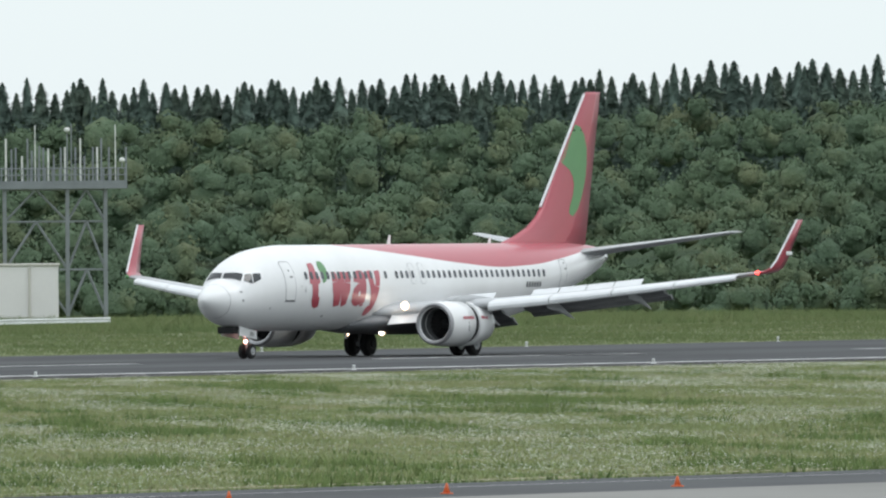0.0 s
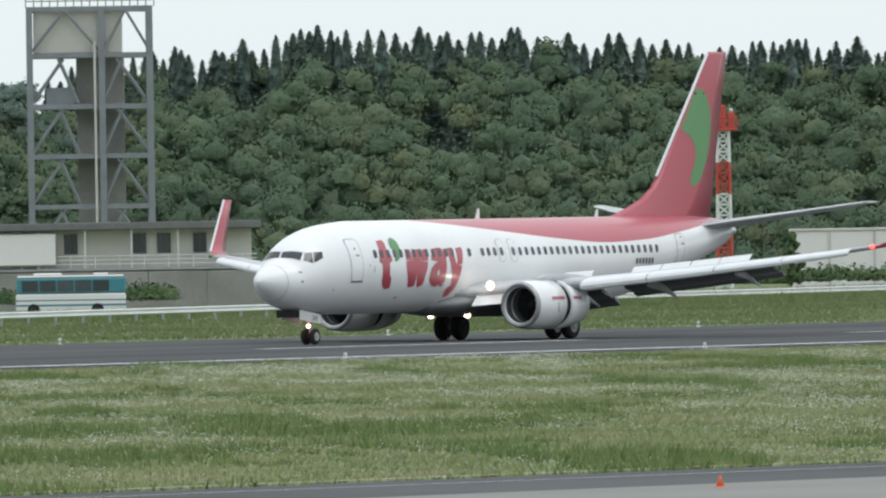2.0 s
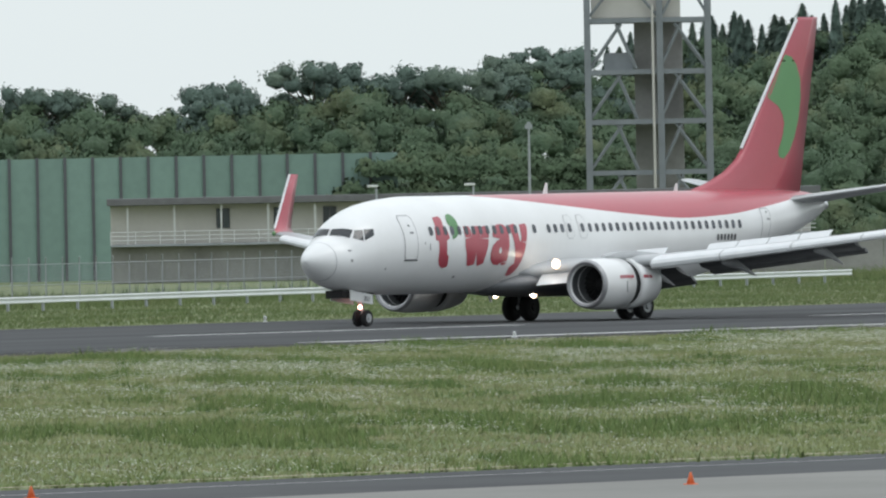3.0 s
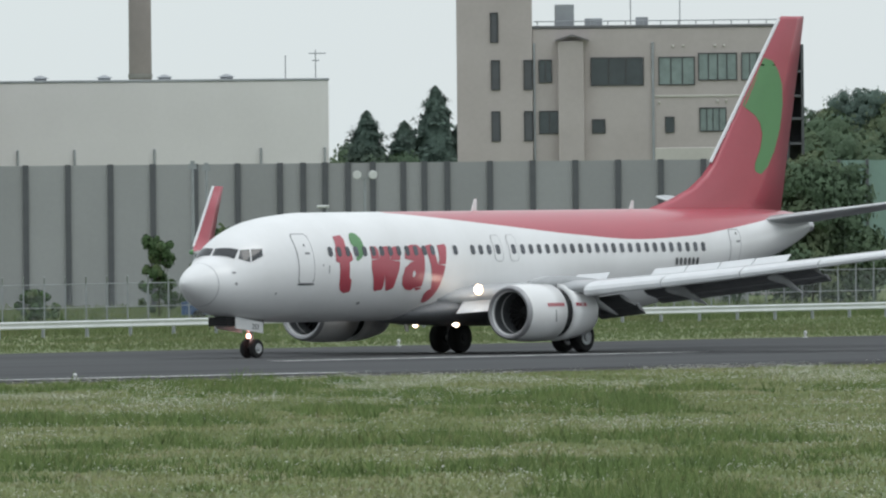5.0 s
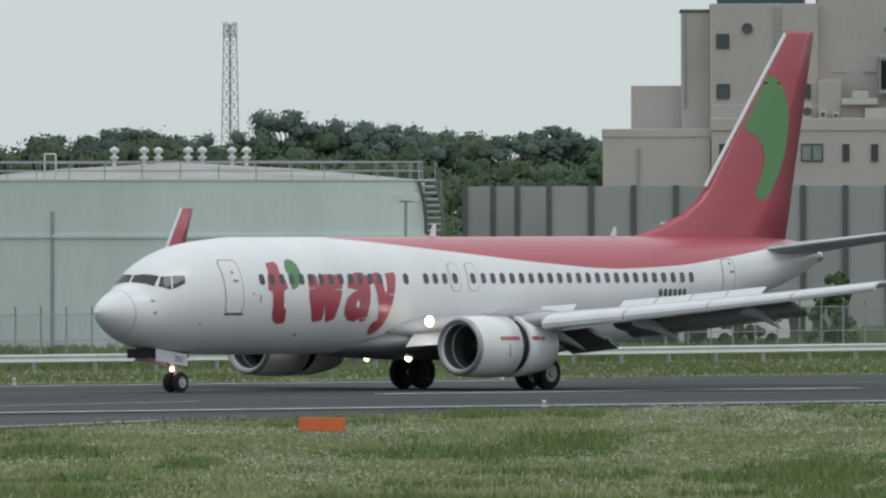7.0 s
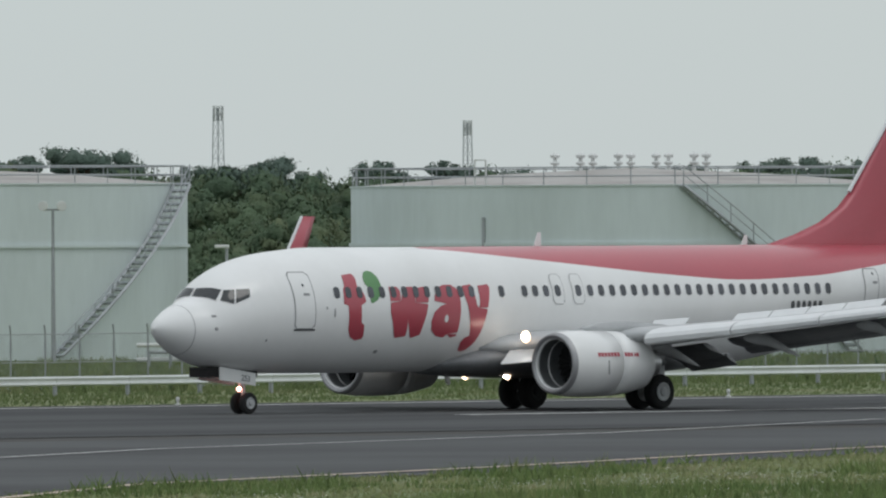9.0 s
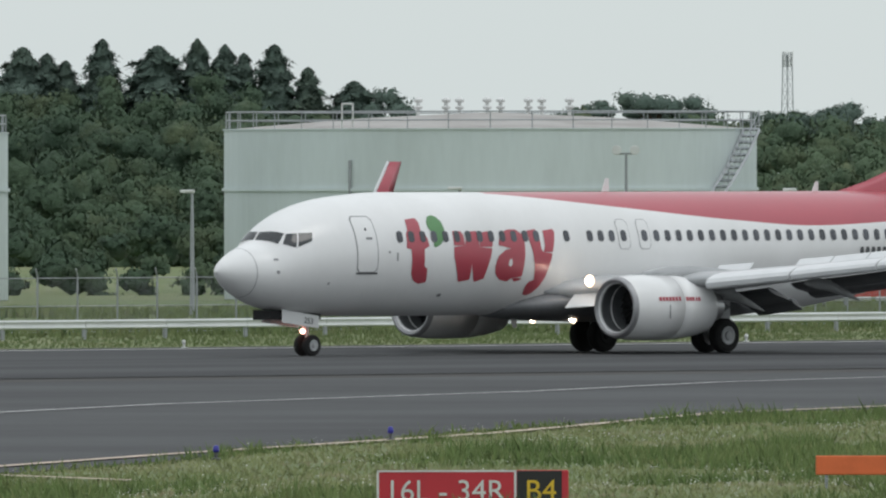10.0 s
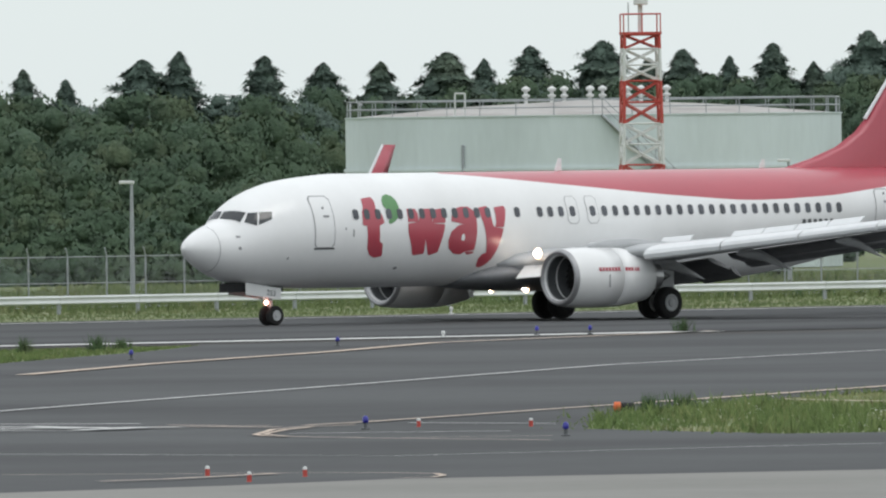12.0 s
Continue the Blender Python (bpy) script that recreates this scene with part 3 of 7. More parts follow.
def plant():
    b = thing("plant_building", pose(765.37, 648.48, 0, 0, 0, -49.7), "stepped beige industrial plant building with rooftop units", "building")
    for n, r, m in (("low_wing", (0, 0, 0, 6.0, 9, 10.75), M_BEIGE), ("parapet", (-0.05, -0.06, 10.4, 6.05, 9, 10.87), M_BEIGE), ("mid_wing", (1.6, 3, 0, 6.0, 9, 13.3), M_BEIGE), ("shaft", (4.4, 2, 0, 5.98, 9, 17.4), M_BEIGE), ("shaft_cap", (4.3, 1.9, 17.4, 5.98, 9, 17.55), M_ROOF),
                    ("tower", (5.98, 0.6, 0, 12.0, 10, 17.85), M_BEIGE), ("rear_tower", (12.0, 1.6, 0, 16.0, 10, 20.5), M_BEIGE), ("penthouse", (6.4, 1.8, 17.85, 11.3, 8, 20.4), M_PENT), ("front_wing", (6.05, -0.5, 0, 18.2, 0.6, 11.4), M_BEIGE), ("front_parapet", (6.0, -0.58, 10.75, 18.25, -0.5, 11.45), M_BEIGE),
                    ("ledge_wall", (6.05, 0.4, 11.4, 18.2, 0.62, 12.2), M_BEIGE), ("annex", (12.0, 0.3, 11.4, 13.3, 1.6, 13.6), M_BEIGE), ("joint", (18.25, 0.0, 0, 18.6, 1, 12.2), M_POST)):
        block(b, n, *r, m)
    for u, z, w, h, y, g, m in ((6.4, 15.4, 0.6, 0.7, 0.6, None, 0), (10.9, 15.4, 0.6, 0.7, 0.6, None, 0), (6.42, 12.6, 0.6, 0.7, 0.6, None, 0), (10.95, 12.6, 0.6, 0.7, 0.6, None, 0), (6.55, 9.1, 0.25, 0.87, -0.5, None, 0), (7.14, 9.1, 0.34, 0.87, -0.5, None, 0), (8.47, 9.1, 1.08, 0.85, -0.5, M_CURT, 1), (10.1, 9.1, 0.28, 0.85, -0.5, M_CURT, 0), (11.1, 9.1, 1.1, 0.87, -0.5, M_CURT, 1), (13.4, 9.1, 0.27, 0.85, -0.5, None, 0), (15.0, 9.1, 0.27, 0.85, -0.5, None, 0), (16.9, 7.35, 0.55, 0.7, -0.5, None, 0)):
        window(b, u, z, w, h, y, g, m)
    part("wall_fan", lathe(((0, 0.30), (0.08, 0.30), (0.08, 0.24), (0.02, 0.22), (0.02, 0.02)), pose(8.06, 0.56, 16.47, 0, 0, -90), 16), M_DGREY, b, "round dark wall fan")
    part("ladder", bars([((9.55, 0.5, 11.5), (9.55, 0.5, 17.8)), ((9.95, 0.5, 11.5), (9.95, 0.5, 17.8))] + [((9.55, 0.5, 11.6 + 0.3 * k), (9.95, 0.5, 11.6 + 0.3 * k)) for k in range(21)], 0.05, 4), M_STEEL, b)
    cu = part("cooling_unit", boxes((15.4, -0.2, 13.0, 16.7, 1.4, 14.7), (15.35, -0.25, 14.7, 16.75, 1.45, 14.95), (15.35, -0.25, 12.8, 16.75, 1.45, 13.0), bevel=0.04), M_STEEL, b, "grey rooftop cooling unit with dark louvres")
    part("louvre", boxes(*[(15.5, -0.23, 13.1 + 0.16 * k, 16.6, -0.19, 13.2 + 0.16 * k) for k in range(10)], (15.5, -0.205, 13.05, 16.6, -0.2, 14.65)), M_BLACK, cu)
    bm = bmesh.new()
    pts = [(15.75, 0.9, 16.5), (16.1, 0.7, 16.55), (16.4, 0.5, 16.3), (16.5, 0.5, 15.9), (16.5, 0.5, 14.9)]
    for p, q in zip(pts, pts[1:]):
        bar(bm, p, q, 0.5, 12)
    part("duct", bm, M_STEEL, cu, "bent grey metal duct")
    for u, z, w, h in ((8.7, 11.45, 0.9, 0.55), (10.3, 11.45, 0.6, 0.3), (11.2, 11.45, 0.4, 0.75), (12.05, 11.45, 0.42, 0.42), (12.8, 11.45, 0.35, 0.32), (14.6, 11.45, 1.5, 0.55), (13.3, 12.2, 2.0, 0.35), (13.9, 12.55, 0.9, 0.4)):
        un = block(b, "condenser", u, -0.3, z, u + w, 0.3, z + h, M_CREAM)
        if w < 0.7:
            part("condenser_fan", lathe(((0, h * 0.34), (0.02, h * 0.3), (0.02, 0.02)), pose(u + w / 2, -0.3, z + h / 2, 0, 0, -90), 12), M_DGREY, un)
    part("strip_lamp", boxes((12.85, 1.5, 14.05, 13.65, 1.6, 14.13)), M_CREAM, b)
    part("strip_lamp", boxes((14.55, 1.5, 14.05, 15.3, 1.6, 14.13)), M_CREAM, b)
    part("downpipe", bars([((2.0, -0.08, 0), (2.0, -0.08, 9.8)), ((7.7, -0.6, 0), (7.7, -0.6, 11.2)), ((4.6, 1.95, 12), (4.6, 1.95, 17.3))], 0.12, 6), M_STEEL, b)
    return b


office(), hall(), plant()
ch = thing("chimney", pose(840.6, 671.0, 0), "tall brown-grey round boiler chimney", "chimney")
part("shaft", lathe(((0, 0.72), (8, 0.70), (28, 0.64), (28, 0.5)), pose(0, 0, 0, 0, -90, 0), 24), mat("chimney_render", (0.26, 0.235, 0.215), 0.9, vary=0.12, scale=0.6), ch, smooth=True)
part("joint_ring", lathe(((0, 0.66), (0, 0.73), (0.25, 0.73), (0.25, 0.66)), pose(0, 0, 13.0, 0, -90, 0), 24), M_CWALL, ch)
part("lightning_rod", bars([((0.72, -0.3, 0), (0.66, -0.3, 28))], 0.05, 4), M_STEEL, ch)

# noise barrier
barrier = thing("noise_barrier", pose(724.29, 605.72, 0, 0, 0, -50.1), "tall grey panel noise barrier with dark steel posts", "barrier")
edges = [-13.4, -11.9, -10.6, -8.9] + [-8.9 + 2.22 * k for k in range(1, 18)] + [30.05, 31.2, 32.4, 33.7, 35.3, 36.4, 37.6] + [37.6 + 2.24 * k for k in range(1, 8)]
for a, b_ in zip(edges, edges[1:]):
    back = max(0, -8.9 - a) * 1.6
    part("panel", boxes((a + 0.02, back, 0, b_ - 0.02, back + 0.12, 7.58)), M_PANEL, barrier)
    part("post", boxes((a - 0.15, back - 0.12, 0, a + 0.15, back + 0.3, 7.62)), M_POST, barrier)
green = thing("noise_barrier", pose(888.4, 661.0, 0, 0, 0, -50.1), "pale green panel noise barrier with steel posts", "barrier")
for k in range(20):
    a = 1.755 * k
    part("panel", boxes((a, 0.3, 0, a + 1.71, 0.42, 7.72)), M_GPANEL, green)
    part("post", boxes((a - 0.09, 0.18, 0, a + 0.09, 0.5, 7.78)), M_POST, green)


# ---- fuel tanks ----
def tank(x, y, r, h, stair, step_side, vents=7):
    t = thing("fuel_tank", pose(x, y, 0, 0, 0, math.degrees(math.atan2(y, x)) - 90), "pale green-grey painted steel fuel tank with roof railing", "tank", "fuel tanks")
    part("shell", lathe(((0, r), (5.05, r), (5.05, r + 0.10), (5.2, r + 0.10), (5.2, r), (h, r), (h, r + 0.06), (h + 0.06, r + 0.06), (h + 0.06, r - 0.05)), pose(0, 0, 0, 0, -90, 0), 72, False), M_TANK, t, smooth=False)
    part("roof", lathe(((h + 0.03, r), (h + 0.55, r * 0.5), (h + 0.85, 0.05)), pose(0, 0, 0, 0, -90, 0), 72), M_TROOF, t, "shallow weathered cone roof", smooth=False)
    n = 40
    rr = r - 0.1
    ring = [(rr * math.cos(2 * math.pi * k / n), rr * math.sin(2 * math.pi * k / n)) for k in range(n)]
    for zz in (0.45, 0.85):
        part("roof_rail", lathe(((h + zz - 0.03, rr), (h + zz, rr + 0.03), (h + zz + 0.03, rr), (h + zz, rr - 0.03), (h + zz - 0.03, rr)), pose(0, 0, 0, 0, -90, 0), 80, False), M_STEEL, t, "grey pipe railing")
    post = part("rail_post", bars([((ring[0][0], ring[0][1], h), (ring[0][0], ring[0][1], h + 0.85))], 0.055, 4), M_STEEL, t)
    for k in range(1, n):
        o = new("rail_post", post.data)
        o.parent = t
        o.matrix_basis = pose(0, 0, 0, 0, 0, 360 * k / n)
    vm = None
    for k in range(vents):
        u = -r * 0.27 + r * 0.54 * (k + 0.35 * (k % 2)) / max(vents - 1, 1)
        v = part("roof_vent", lathe(((0, 0.09), (0.30, 0.09), (0.30, 0.17), (0.38, 0.21), (0.42, 0.21), (0.46, 0.09), (0.62, 0.09), (0.62, 0.18), (0.70, 0.22), (0.76, 0.22), (0.84, 0.10), (0.88, 0.03)), pose(u, -1.5 + 0.9 * (k % 3), h + 0.68, 0, -90, 0), 12), M_MASTW, t, "white mushroom vent")
    # hatch frame and pipe
    part("hatch_frame", bars([((-r * 0.55, -r * 0.82, h), (-r * 0.55, -r * 0.82, h + 1.2)), ((-r * 0.55 + 0.5, -r * 0.82, h), (-r * 0.55 + 0.5, -r * 0.82, h + 1.2)), ((-r * 0.55, -r * 0.82, h + 1.2), (-r * 0.55 + 0.5, -r * 0.82, h + 1.2))], 0.09, 5), M_MASTW, t)
    part("riser_pipe", bars([((-r * 0.52, -r * 0.858, 0), (-r * 0.52, -r * 0.858, h * 0.82))], 0.16, 8), M_STEEL, t)
    # stair winding down the shell
    a0, a1 = radians(stair[0]), radians(stair[1])
    steps = 26
    bm, hand = bmesh.new(), bmesh.new()
    last = None
    for k in range(steps + 1):
        a = a0 + (a1 - a0) * k / steps
        z = h - (h - 0.2) * k / steps
        p0, p1 = Vector(((r + 0.08) * math.cos(a), (r + 0.08) * math.sin(a), z)), Vector(((r + 0.85) * math.cos(a), (r + 0.85) * math.sin(a), z))
        bar(bm, p0, p1, 0.16, 4)
        if last:
            bar(bm, last[1], p1, 0.16, 4)
            bar(bm, last[0], p0, 0.16, 4)
            bar(hand, last[1] + Vector((0, 0, 0.9)), p1 + Vector((0, 0, 0.9)), 0.05, 4)
            bar(hand, last[1] + Vector((0, 0, 0.5)), p1 + Vector((0, 0, 0.5)), 0.04, 4)
        if k % 3 == 0:
            bar(hand, p1, p1 + Vector((0, 0, 0.9)), 0.05, 4)
        last = (p0, p1)
    stp = part("stair", bm, M_STEEL, t, "grey steel stair winding down the shell")
    part("handrail", hand, M_STEEL, stp)
    return t


tank(614.2, 545.6, 11.1, 7.62, (-15, 40), 1)
tank(592.2, 573.4, 12.8, 7.72, (-80, -40), 1, 9)
tank(567.1, 594.6, 12.5, 7.9, (-20, -60), 1, 8)
tk4 = tank(537.6, 614.5, 12.6, 7.75, (-88, -55), 1, 8)
for text, z, size, u in (("\u4fdd\u7a0e", 3.42, 0.52, 0.45), ("TA-408", 2.60, 0.66, 0.0), ("JETA-1", 1.85, 0.56, 0.1)):
    cu = bpy.data.curves.new("tank_lettering", "FONT")
    cu.body, cu.size, cu.extrude, cu.offset = text, size, 0.004, 0.014
    cu.materials.append(M_DGREY)
    o = new("tank_lettering", cu)
    o.parent = tk4
    o.matrix_basis = pose(-9.45 + 0.68 * u, -8.43 - 0.73 * u, z, 90, 0, -48.0)


# ---- masts and towers ----
def lattice(name, m, w0, w1, h, bands, label, category, thick=0.09, step=1.5):
    """A square lattice tower; bands are (height share, material) from the base up."""
    t = thing(name, m, label, category)
    def corner(k, zz):
        w = (w0 + (w1 - w0) * zz / h) / 2
        return ((-w, -w), (w, -w), (w, w), (-w, w))[k % 4]
    lo = 0.0
    for share, material in bands:
        hi = h * share
        bm = bmesh.new()
        n = max(1, round((hi - lo) / step))
        for i in range(n):
            za, zb = lo + (hi - lo) * i / n, lo + (hi - lo) * (i + 1) / n
            for k in range(4):
                a, b, c, d = (*corner(k, za), za), (*corner(k, zb), zb), (*corner(k + 1, za), za), (*corner(k + 1, zb), zb)
                bar(bm, a, b, thick * 1.5, 5)
                bar(bm, a, d, thick * 0.7, 4)
                bar(bm, c, b, thick * 0.7, 4)
                bar(bm, b, d, thick * 0.8, 4)
        part("lattice_section", bm, material, t)
        lo = hi
    return t


rw = lattice("radar_mast", pose(452.43, 513.80, 0, 0, 0, -36.0), 1.95, 1.5, 11.0, ((0.15, M_REDW), (0.32, M_MASTW), (0.487, M_REDW), (0.65, M_MASTW), (0.818, M_REDW), (0.945, M_MASTW), (1.0, M_REDW)), "red and white banded lattice mast with a small platform", "mast", 0.10, 0.92)
part("platform", boxes((-0.85, -0.85, 11.0, 0.85, 0.85, 11.12)), M_REDW, rw)
for q in [((x, y, 11.1), (x, y, 11.9)) for x in (-0.8, 0, 0.8) for y in (-0.8, 0.8)] + [((-0.8, y, 11.9), (0.8, y, 11.9)) for y in (-0.8, 0.8)] + [((x, -0.8, 11.9), (x, 0.8, 11.9)) for x in (-0.8, 0.8)]:
    part("platform_rail", bars([q], 0.06, 4), M_REDW, rw)
part("scanner", boxes((-0.1, -0.1, 11.1, 0.1, 0.1, 12.3), (-0.25, -0.45, 12.3, 0.3, 0.45, 12.55), bevel=0.03), M_MASTW, rw, "white scanner box")
part("whip_aerial", bars([((0.25, 0, 12.3), (0.25, 0, 14.4)), ((-0.5, 0.2, 11.1), (-0.5, 0.2, 12.4))], 0.05, 4), M_STEEL, rw)

mast = lattice("beacon_mast", pose(984.65, 614.25, 0, 0, 0, -57.2), 0.95, 0.75, 10.5, ((0.19, M_MASTW), (0.40, M_REDW), (0.60, M_MASTW), (0.80, M_REDW), (1.0, M_MASTW)), "slim red and white banded beacon mast with red head", "mast", 0.16, 0.7)
part("beacon_deck", boxes((-0.85, -0.7, 10.5, 0.95, 0.7, 10.7), (-0.55, -0.5, 10.7, 0.2, 0.5, 12.2), (0.3, -0.3, 10.7, 0.8, 0.3, 11.7), bevel=0.05), M_REDW, mast, "red beacon head and deck")
part("deck_rail", bars([((x, y, 10.7), (x, y, 11.4)) for x in (-0.85, 0.0, 0.95) for y in (-0.7, 0.7)] + [((-0.85, y, 11.4), (0.95, y, 11.4)) for y in (-0.7, 0.7)], 0.07, 4), M_REDW, mast)
bm = bmesh.new()
bmesh.ops.create_uvsphere(bm, u_segments=10, v_segments=6, radius=0.14, matrix=Matrix.Translation((0.55, 0, 11.85)))
part("beacon_lamp", bm, M_MASTW, mast)

ap = thing("antenna_platform", pose(1030.47, 620.98, 0, 0, 0, -58.6), "grey steel antenna platform on braced legs", "antenna tower")
part("deck", boxes((0, 0, 8.95, 10.1, 5, 9.25), (0, 0, 9.25, 10.1, 0.12, 9.5)), M_TOWER, ap)
part("deck_rail", bars([((0, 0, 9.9), (10.1, 0, 9.9)), ((0, 0, 10.35), (10.1, 0, 10.35)), ((0, 5, 10.35), (10.1, 5, 10.35))] + [((0.5 * k, y, 9.3), (0.5 * k, y, 10.35)) for k in range(21) for y in (0, 5)], 0.07, 4), M_TOWER, ap)
for u in (1.7, 6.0, 8.6):
    for y in (0.4, 4.6):
        part("leg", boxes((u - 0.12, y - 0.12, 0, u + 0.12, y + 0.12, 8.95)), M_TOWER, ap)
br = []
for z0, z1 in ((0.3, 3.4), (3.4, 6.7), (6.7, 8.9)):
    for u0, u1 in ((1.7, 6.0), (6.0, 8.6)):
        br += [((u0, 0.4, z1), (u1, 0.4, z1)), ((u0, 0.4, z0), ((u0 + u1) / 2, 0.4, z1)), (((u0 + u1) / 2, 0.4, z1), (u1, 0.4, z0)), ((u0, 4.6, z1), (u1, 4.6, z1)), ((u0, 4.6, z0), ((u0 + u1) / 2, 4.6, z1)), (((u0 + u1) / 2, 4.6, z1), (u1, 4.6, z0))]
for b in br:
    part("brace", bars([b], 0.15, 5), M_TOWER, ap)
for k, (u, top) in enumerate(((0.05, 11.8), (0.8, 13.3), (1.25, 11.8), (1.8, 12.4), (2.2, 11.7), (2.5, 11.8), (2.9, 11.2), (3.3, 12.4), (3.6, 11.6), (3.8, 13.3), (4.1, 11.9), (4.4, 11.8), (4.7, 11.7), (5.1, 11.3), (5.6, 11.8), (5.85, 11.8), (6.3, 13.4), (6.6, 11.8), (6.9, 12.4), (7.2, 11.2), (7.8, 11.8), (8.05, 11.8), (8.35, 12.4), (8.9, 11.8), (9.3, 13.3), (10.05, 11.8))):
    tall = top > 13
    part("antenna", bars([((u, (k * 1.7) % 5, 9.3), (u, (k * 1.7) % 5, top - (0 if tall else 1.0)))] + ([] if tall else [((u, (k * 1.7) % 5, top - 1.1), (u, (k * 1.7) % 5, top))]), 0.09 if tall else 0.15, 6), M_TOWER if k % 3 else M_MASTW, ap)
for u, z in ((6.0, 13.0), (9.75, 10.9)):
    bm = bmesh.new()
    bmesh.ops.create_uvsphere(bm, u_segments=12, v_segments=8, radius=0.2, matrix=Matrix.Translation((u, 0.3, z)) @ Matrix.Diagonal((1, 1, 0.85, 1)))
    part("dome", bm, M_MASTW, ap, "small white dome")
part("antenna", bars([((6.0, 0.3, 9.3), (6.0, 0.3, 12.9)), ((9.75, 0.3, 10.3), (9.75, 0.3, 10.8))], 0.08, 5), M_TOWER, ap)

tw = thing("water_tower", pose(903.34, 614.61, 0, 0, 0, -55.8), "grey steel frame tower with a clad tank room", "tower")
for u in (0.2, 4.7, 7.7):
    for y in (0.2, 7.7):
        part("column", boxes((u - 0.2, y - 0.2, 0, u + 0.2, y + 0.2, 18.6)), M_TOWER, tw)
for z in (3.0, 6.15, 9.3, 12.4, 15.6, 18.5):
    part("beam", boxes((0, 0.05, z - 0.15, 7.9, 0.35, z + 0.15), (0, 7.55, z - 0.15, 7.9, 7.85, z + 0.15), (0.05, 0.35, z - 0.15, 0.35, 7.55, z + 0.15), (7.55, 0.35, z - 0.15, 7.85, 7.55, z + 0.15)), M_TOWER, tw)
br = []
for z in (0.0, 3.0, 6.15, 9.3, 12.4):
    for y in (0.2, 7.7):
        br += [((0.3, y, z + 0.2), (2.3, y, z + 3.0)), ((7.6, y, z + 0.2), (5.6, y, z + 3.0)), ((4.7, y, z + 0.2), (6.0, y, z + 3.0)), ((3.2, y, z + 0.2), (2.0, y, z + 3.0))]
for b in br:
    part("brace", bars([b], 0.22, 5), M_TOWER, tw)
part("core_shaft", boxes((3.1, 2.6, 0, 4.5, 4.4, 15.6), (4.9, 2.6, 0, 6.1, 4.4, 15.6), bevel=0.03), M_CWALL, tw, "grey clad service shaft")
part("tank_room", boxes((0.45, 0.5, 15.75, 6.0, 7.5, 18.4), bevel=0.03), M_CREAM, tw, "pale clad tank room")
part("room_bracing", bars([((0.3, 0.1, 15.8), (2.4, 0.1, 18.4)), ((2.4, 0.1, 18.4), (4.6, 0.1, 15.8)), ((4.8, 0.1, 15.8), (6.2, 0.1, 18.4)), ((6.2, 0.1, 18.4), (7.7, 0.1, 15.8))], 0.2, 5), M_TOWER, tw)
part("top_rail", bars([((0, 0.2, 19.3), (7.9, 0.2, 19.3)), ((0, 0.2, 19.0), (7.9, 0.2, 19.0))] + [((0.5 * k, 0.2, 18.6), (0.5 * k, 0.2, 19.3)) for k in range(17)], 0.07, 4), M_TOWER, tw)
part("riser_pipe", bars([((4.25, -0.1, 0), (4.25, -0.1, 16.5))], 0.16, 8), M_CREAM, tw, "pale riser pipe")
part("landing", boxes((1.2, 0.6, 12.5, 3.0, 2.4, 13.6), (0.6, 0.4, 9.4, 7.4, 2.4, 9.46), (0.6, 0.4, 12.44, 7.4, 2.4, 12.5)), M_TOWER, tw)

for x, y, z0, h, w, label in ((981.2, 866.9, 0, 20.0, 0.8, "distant grey lattice telephone mast"), (919.7, 932.3, 0, 14.6, 0.6, "distant grey lattice telephone mast"), (929.1, 916.0, 0, 13.4, 0.5, "distant grey lattice mast with a round head")):
    tm = lattice("telephone_mast", pose(x, y, z0), w * 1.5, w * 0.8, h, ((1.0, M_STEEL),), label, "mast", 0.05, 0.9)
    for k in range(6):
        part("panel_antenna", boxes((w * 0.6 * math.cos(k * 1.05) - 0.04, w * 0.6 * math.sin(k * 1.05) - 0.04, h - 0.9, w * 0.6 * math.cos(k * 1.05) + 0.04, w * 0.6 * math.sin(k * 1.05) + 0.04, h + 0.2)), M_MASTW, tm)


# ---- low buildings by the woods ----
wb = thing("service_building", pose(990.28, 610.83, 0, 0, 0, -57.9), "long low white service building with grey doors", "building")
block(wb, "wall", -1.5, 0, 0, 17.2, 6, 3.75, M_BOXW)
block(wb, "roof_edge", -1.6, -0.1, 3.75, 17.3, 6, 3.92, M_CREAM)
for u, w in ((8.45, 1.15), (10.4, 0.9)):
    part("door", boxes((u, -0.06, 0, u + w, -0.004, 2.1), (u + w / 2 - 0.02, -0.08, 0, u + w / 2 + 0.02, -0.05, 2.1)), M_POST, wb, "grey steel double door")
for u in (7.4, 9.95, 12.6, 15.2, 4.0, 1.0):
    block(wb, "pilaster", u, -0.12, 0, u + 0.16, -0.003, 3.7, M_CREAM)
pf = thing("prefab_hut", pose(955.07, 610.80, 0, 0, 0, -57.3), "small white flat-roofed hut with blue-grey windows", "building")
block(pf, "wall", 0, 0, -0.3, 8.6, 4, 1.6, M_BOXW)
block(pf, "roof", -0.2, -0.4, 1.6, 8.8, 4.2, 1.88, M_STEEL)
for u, w in ((2.5, 1.2), (5.6, 0.7), (7.8, 0.65)):
    window(pf, u, 0.0, w, 1.0, 0, None, 1)
part("door", boxes((6.45, -0.05, -0.3, 7.1, -0.004, 1.1)), M_FRAME, pf)
cw = thing("concrete_wall", pose(871.71, 577.28, 0, 0, 0, -56.5), "long weathered grey-brown concrete wall", "wall")
for k in range(9):
    u = -16.5 + 3.5 * k
    part("slab", boxes((u, 0, -0.2, u + 3.46, 0.35, 2.2), bevel=0.02), M_CWALL, cw)
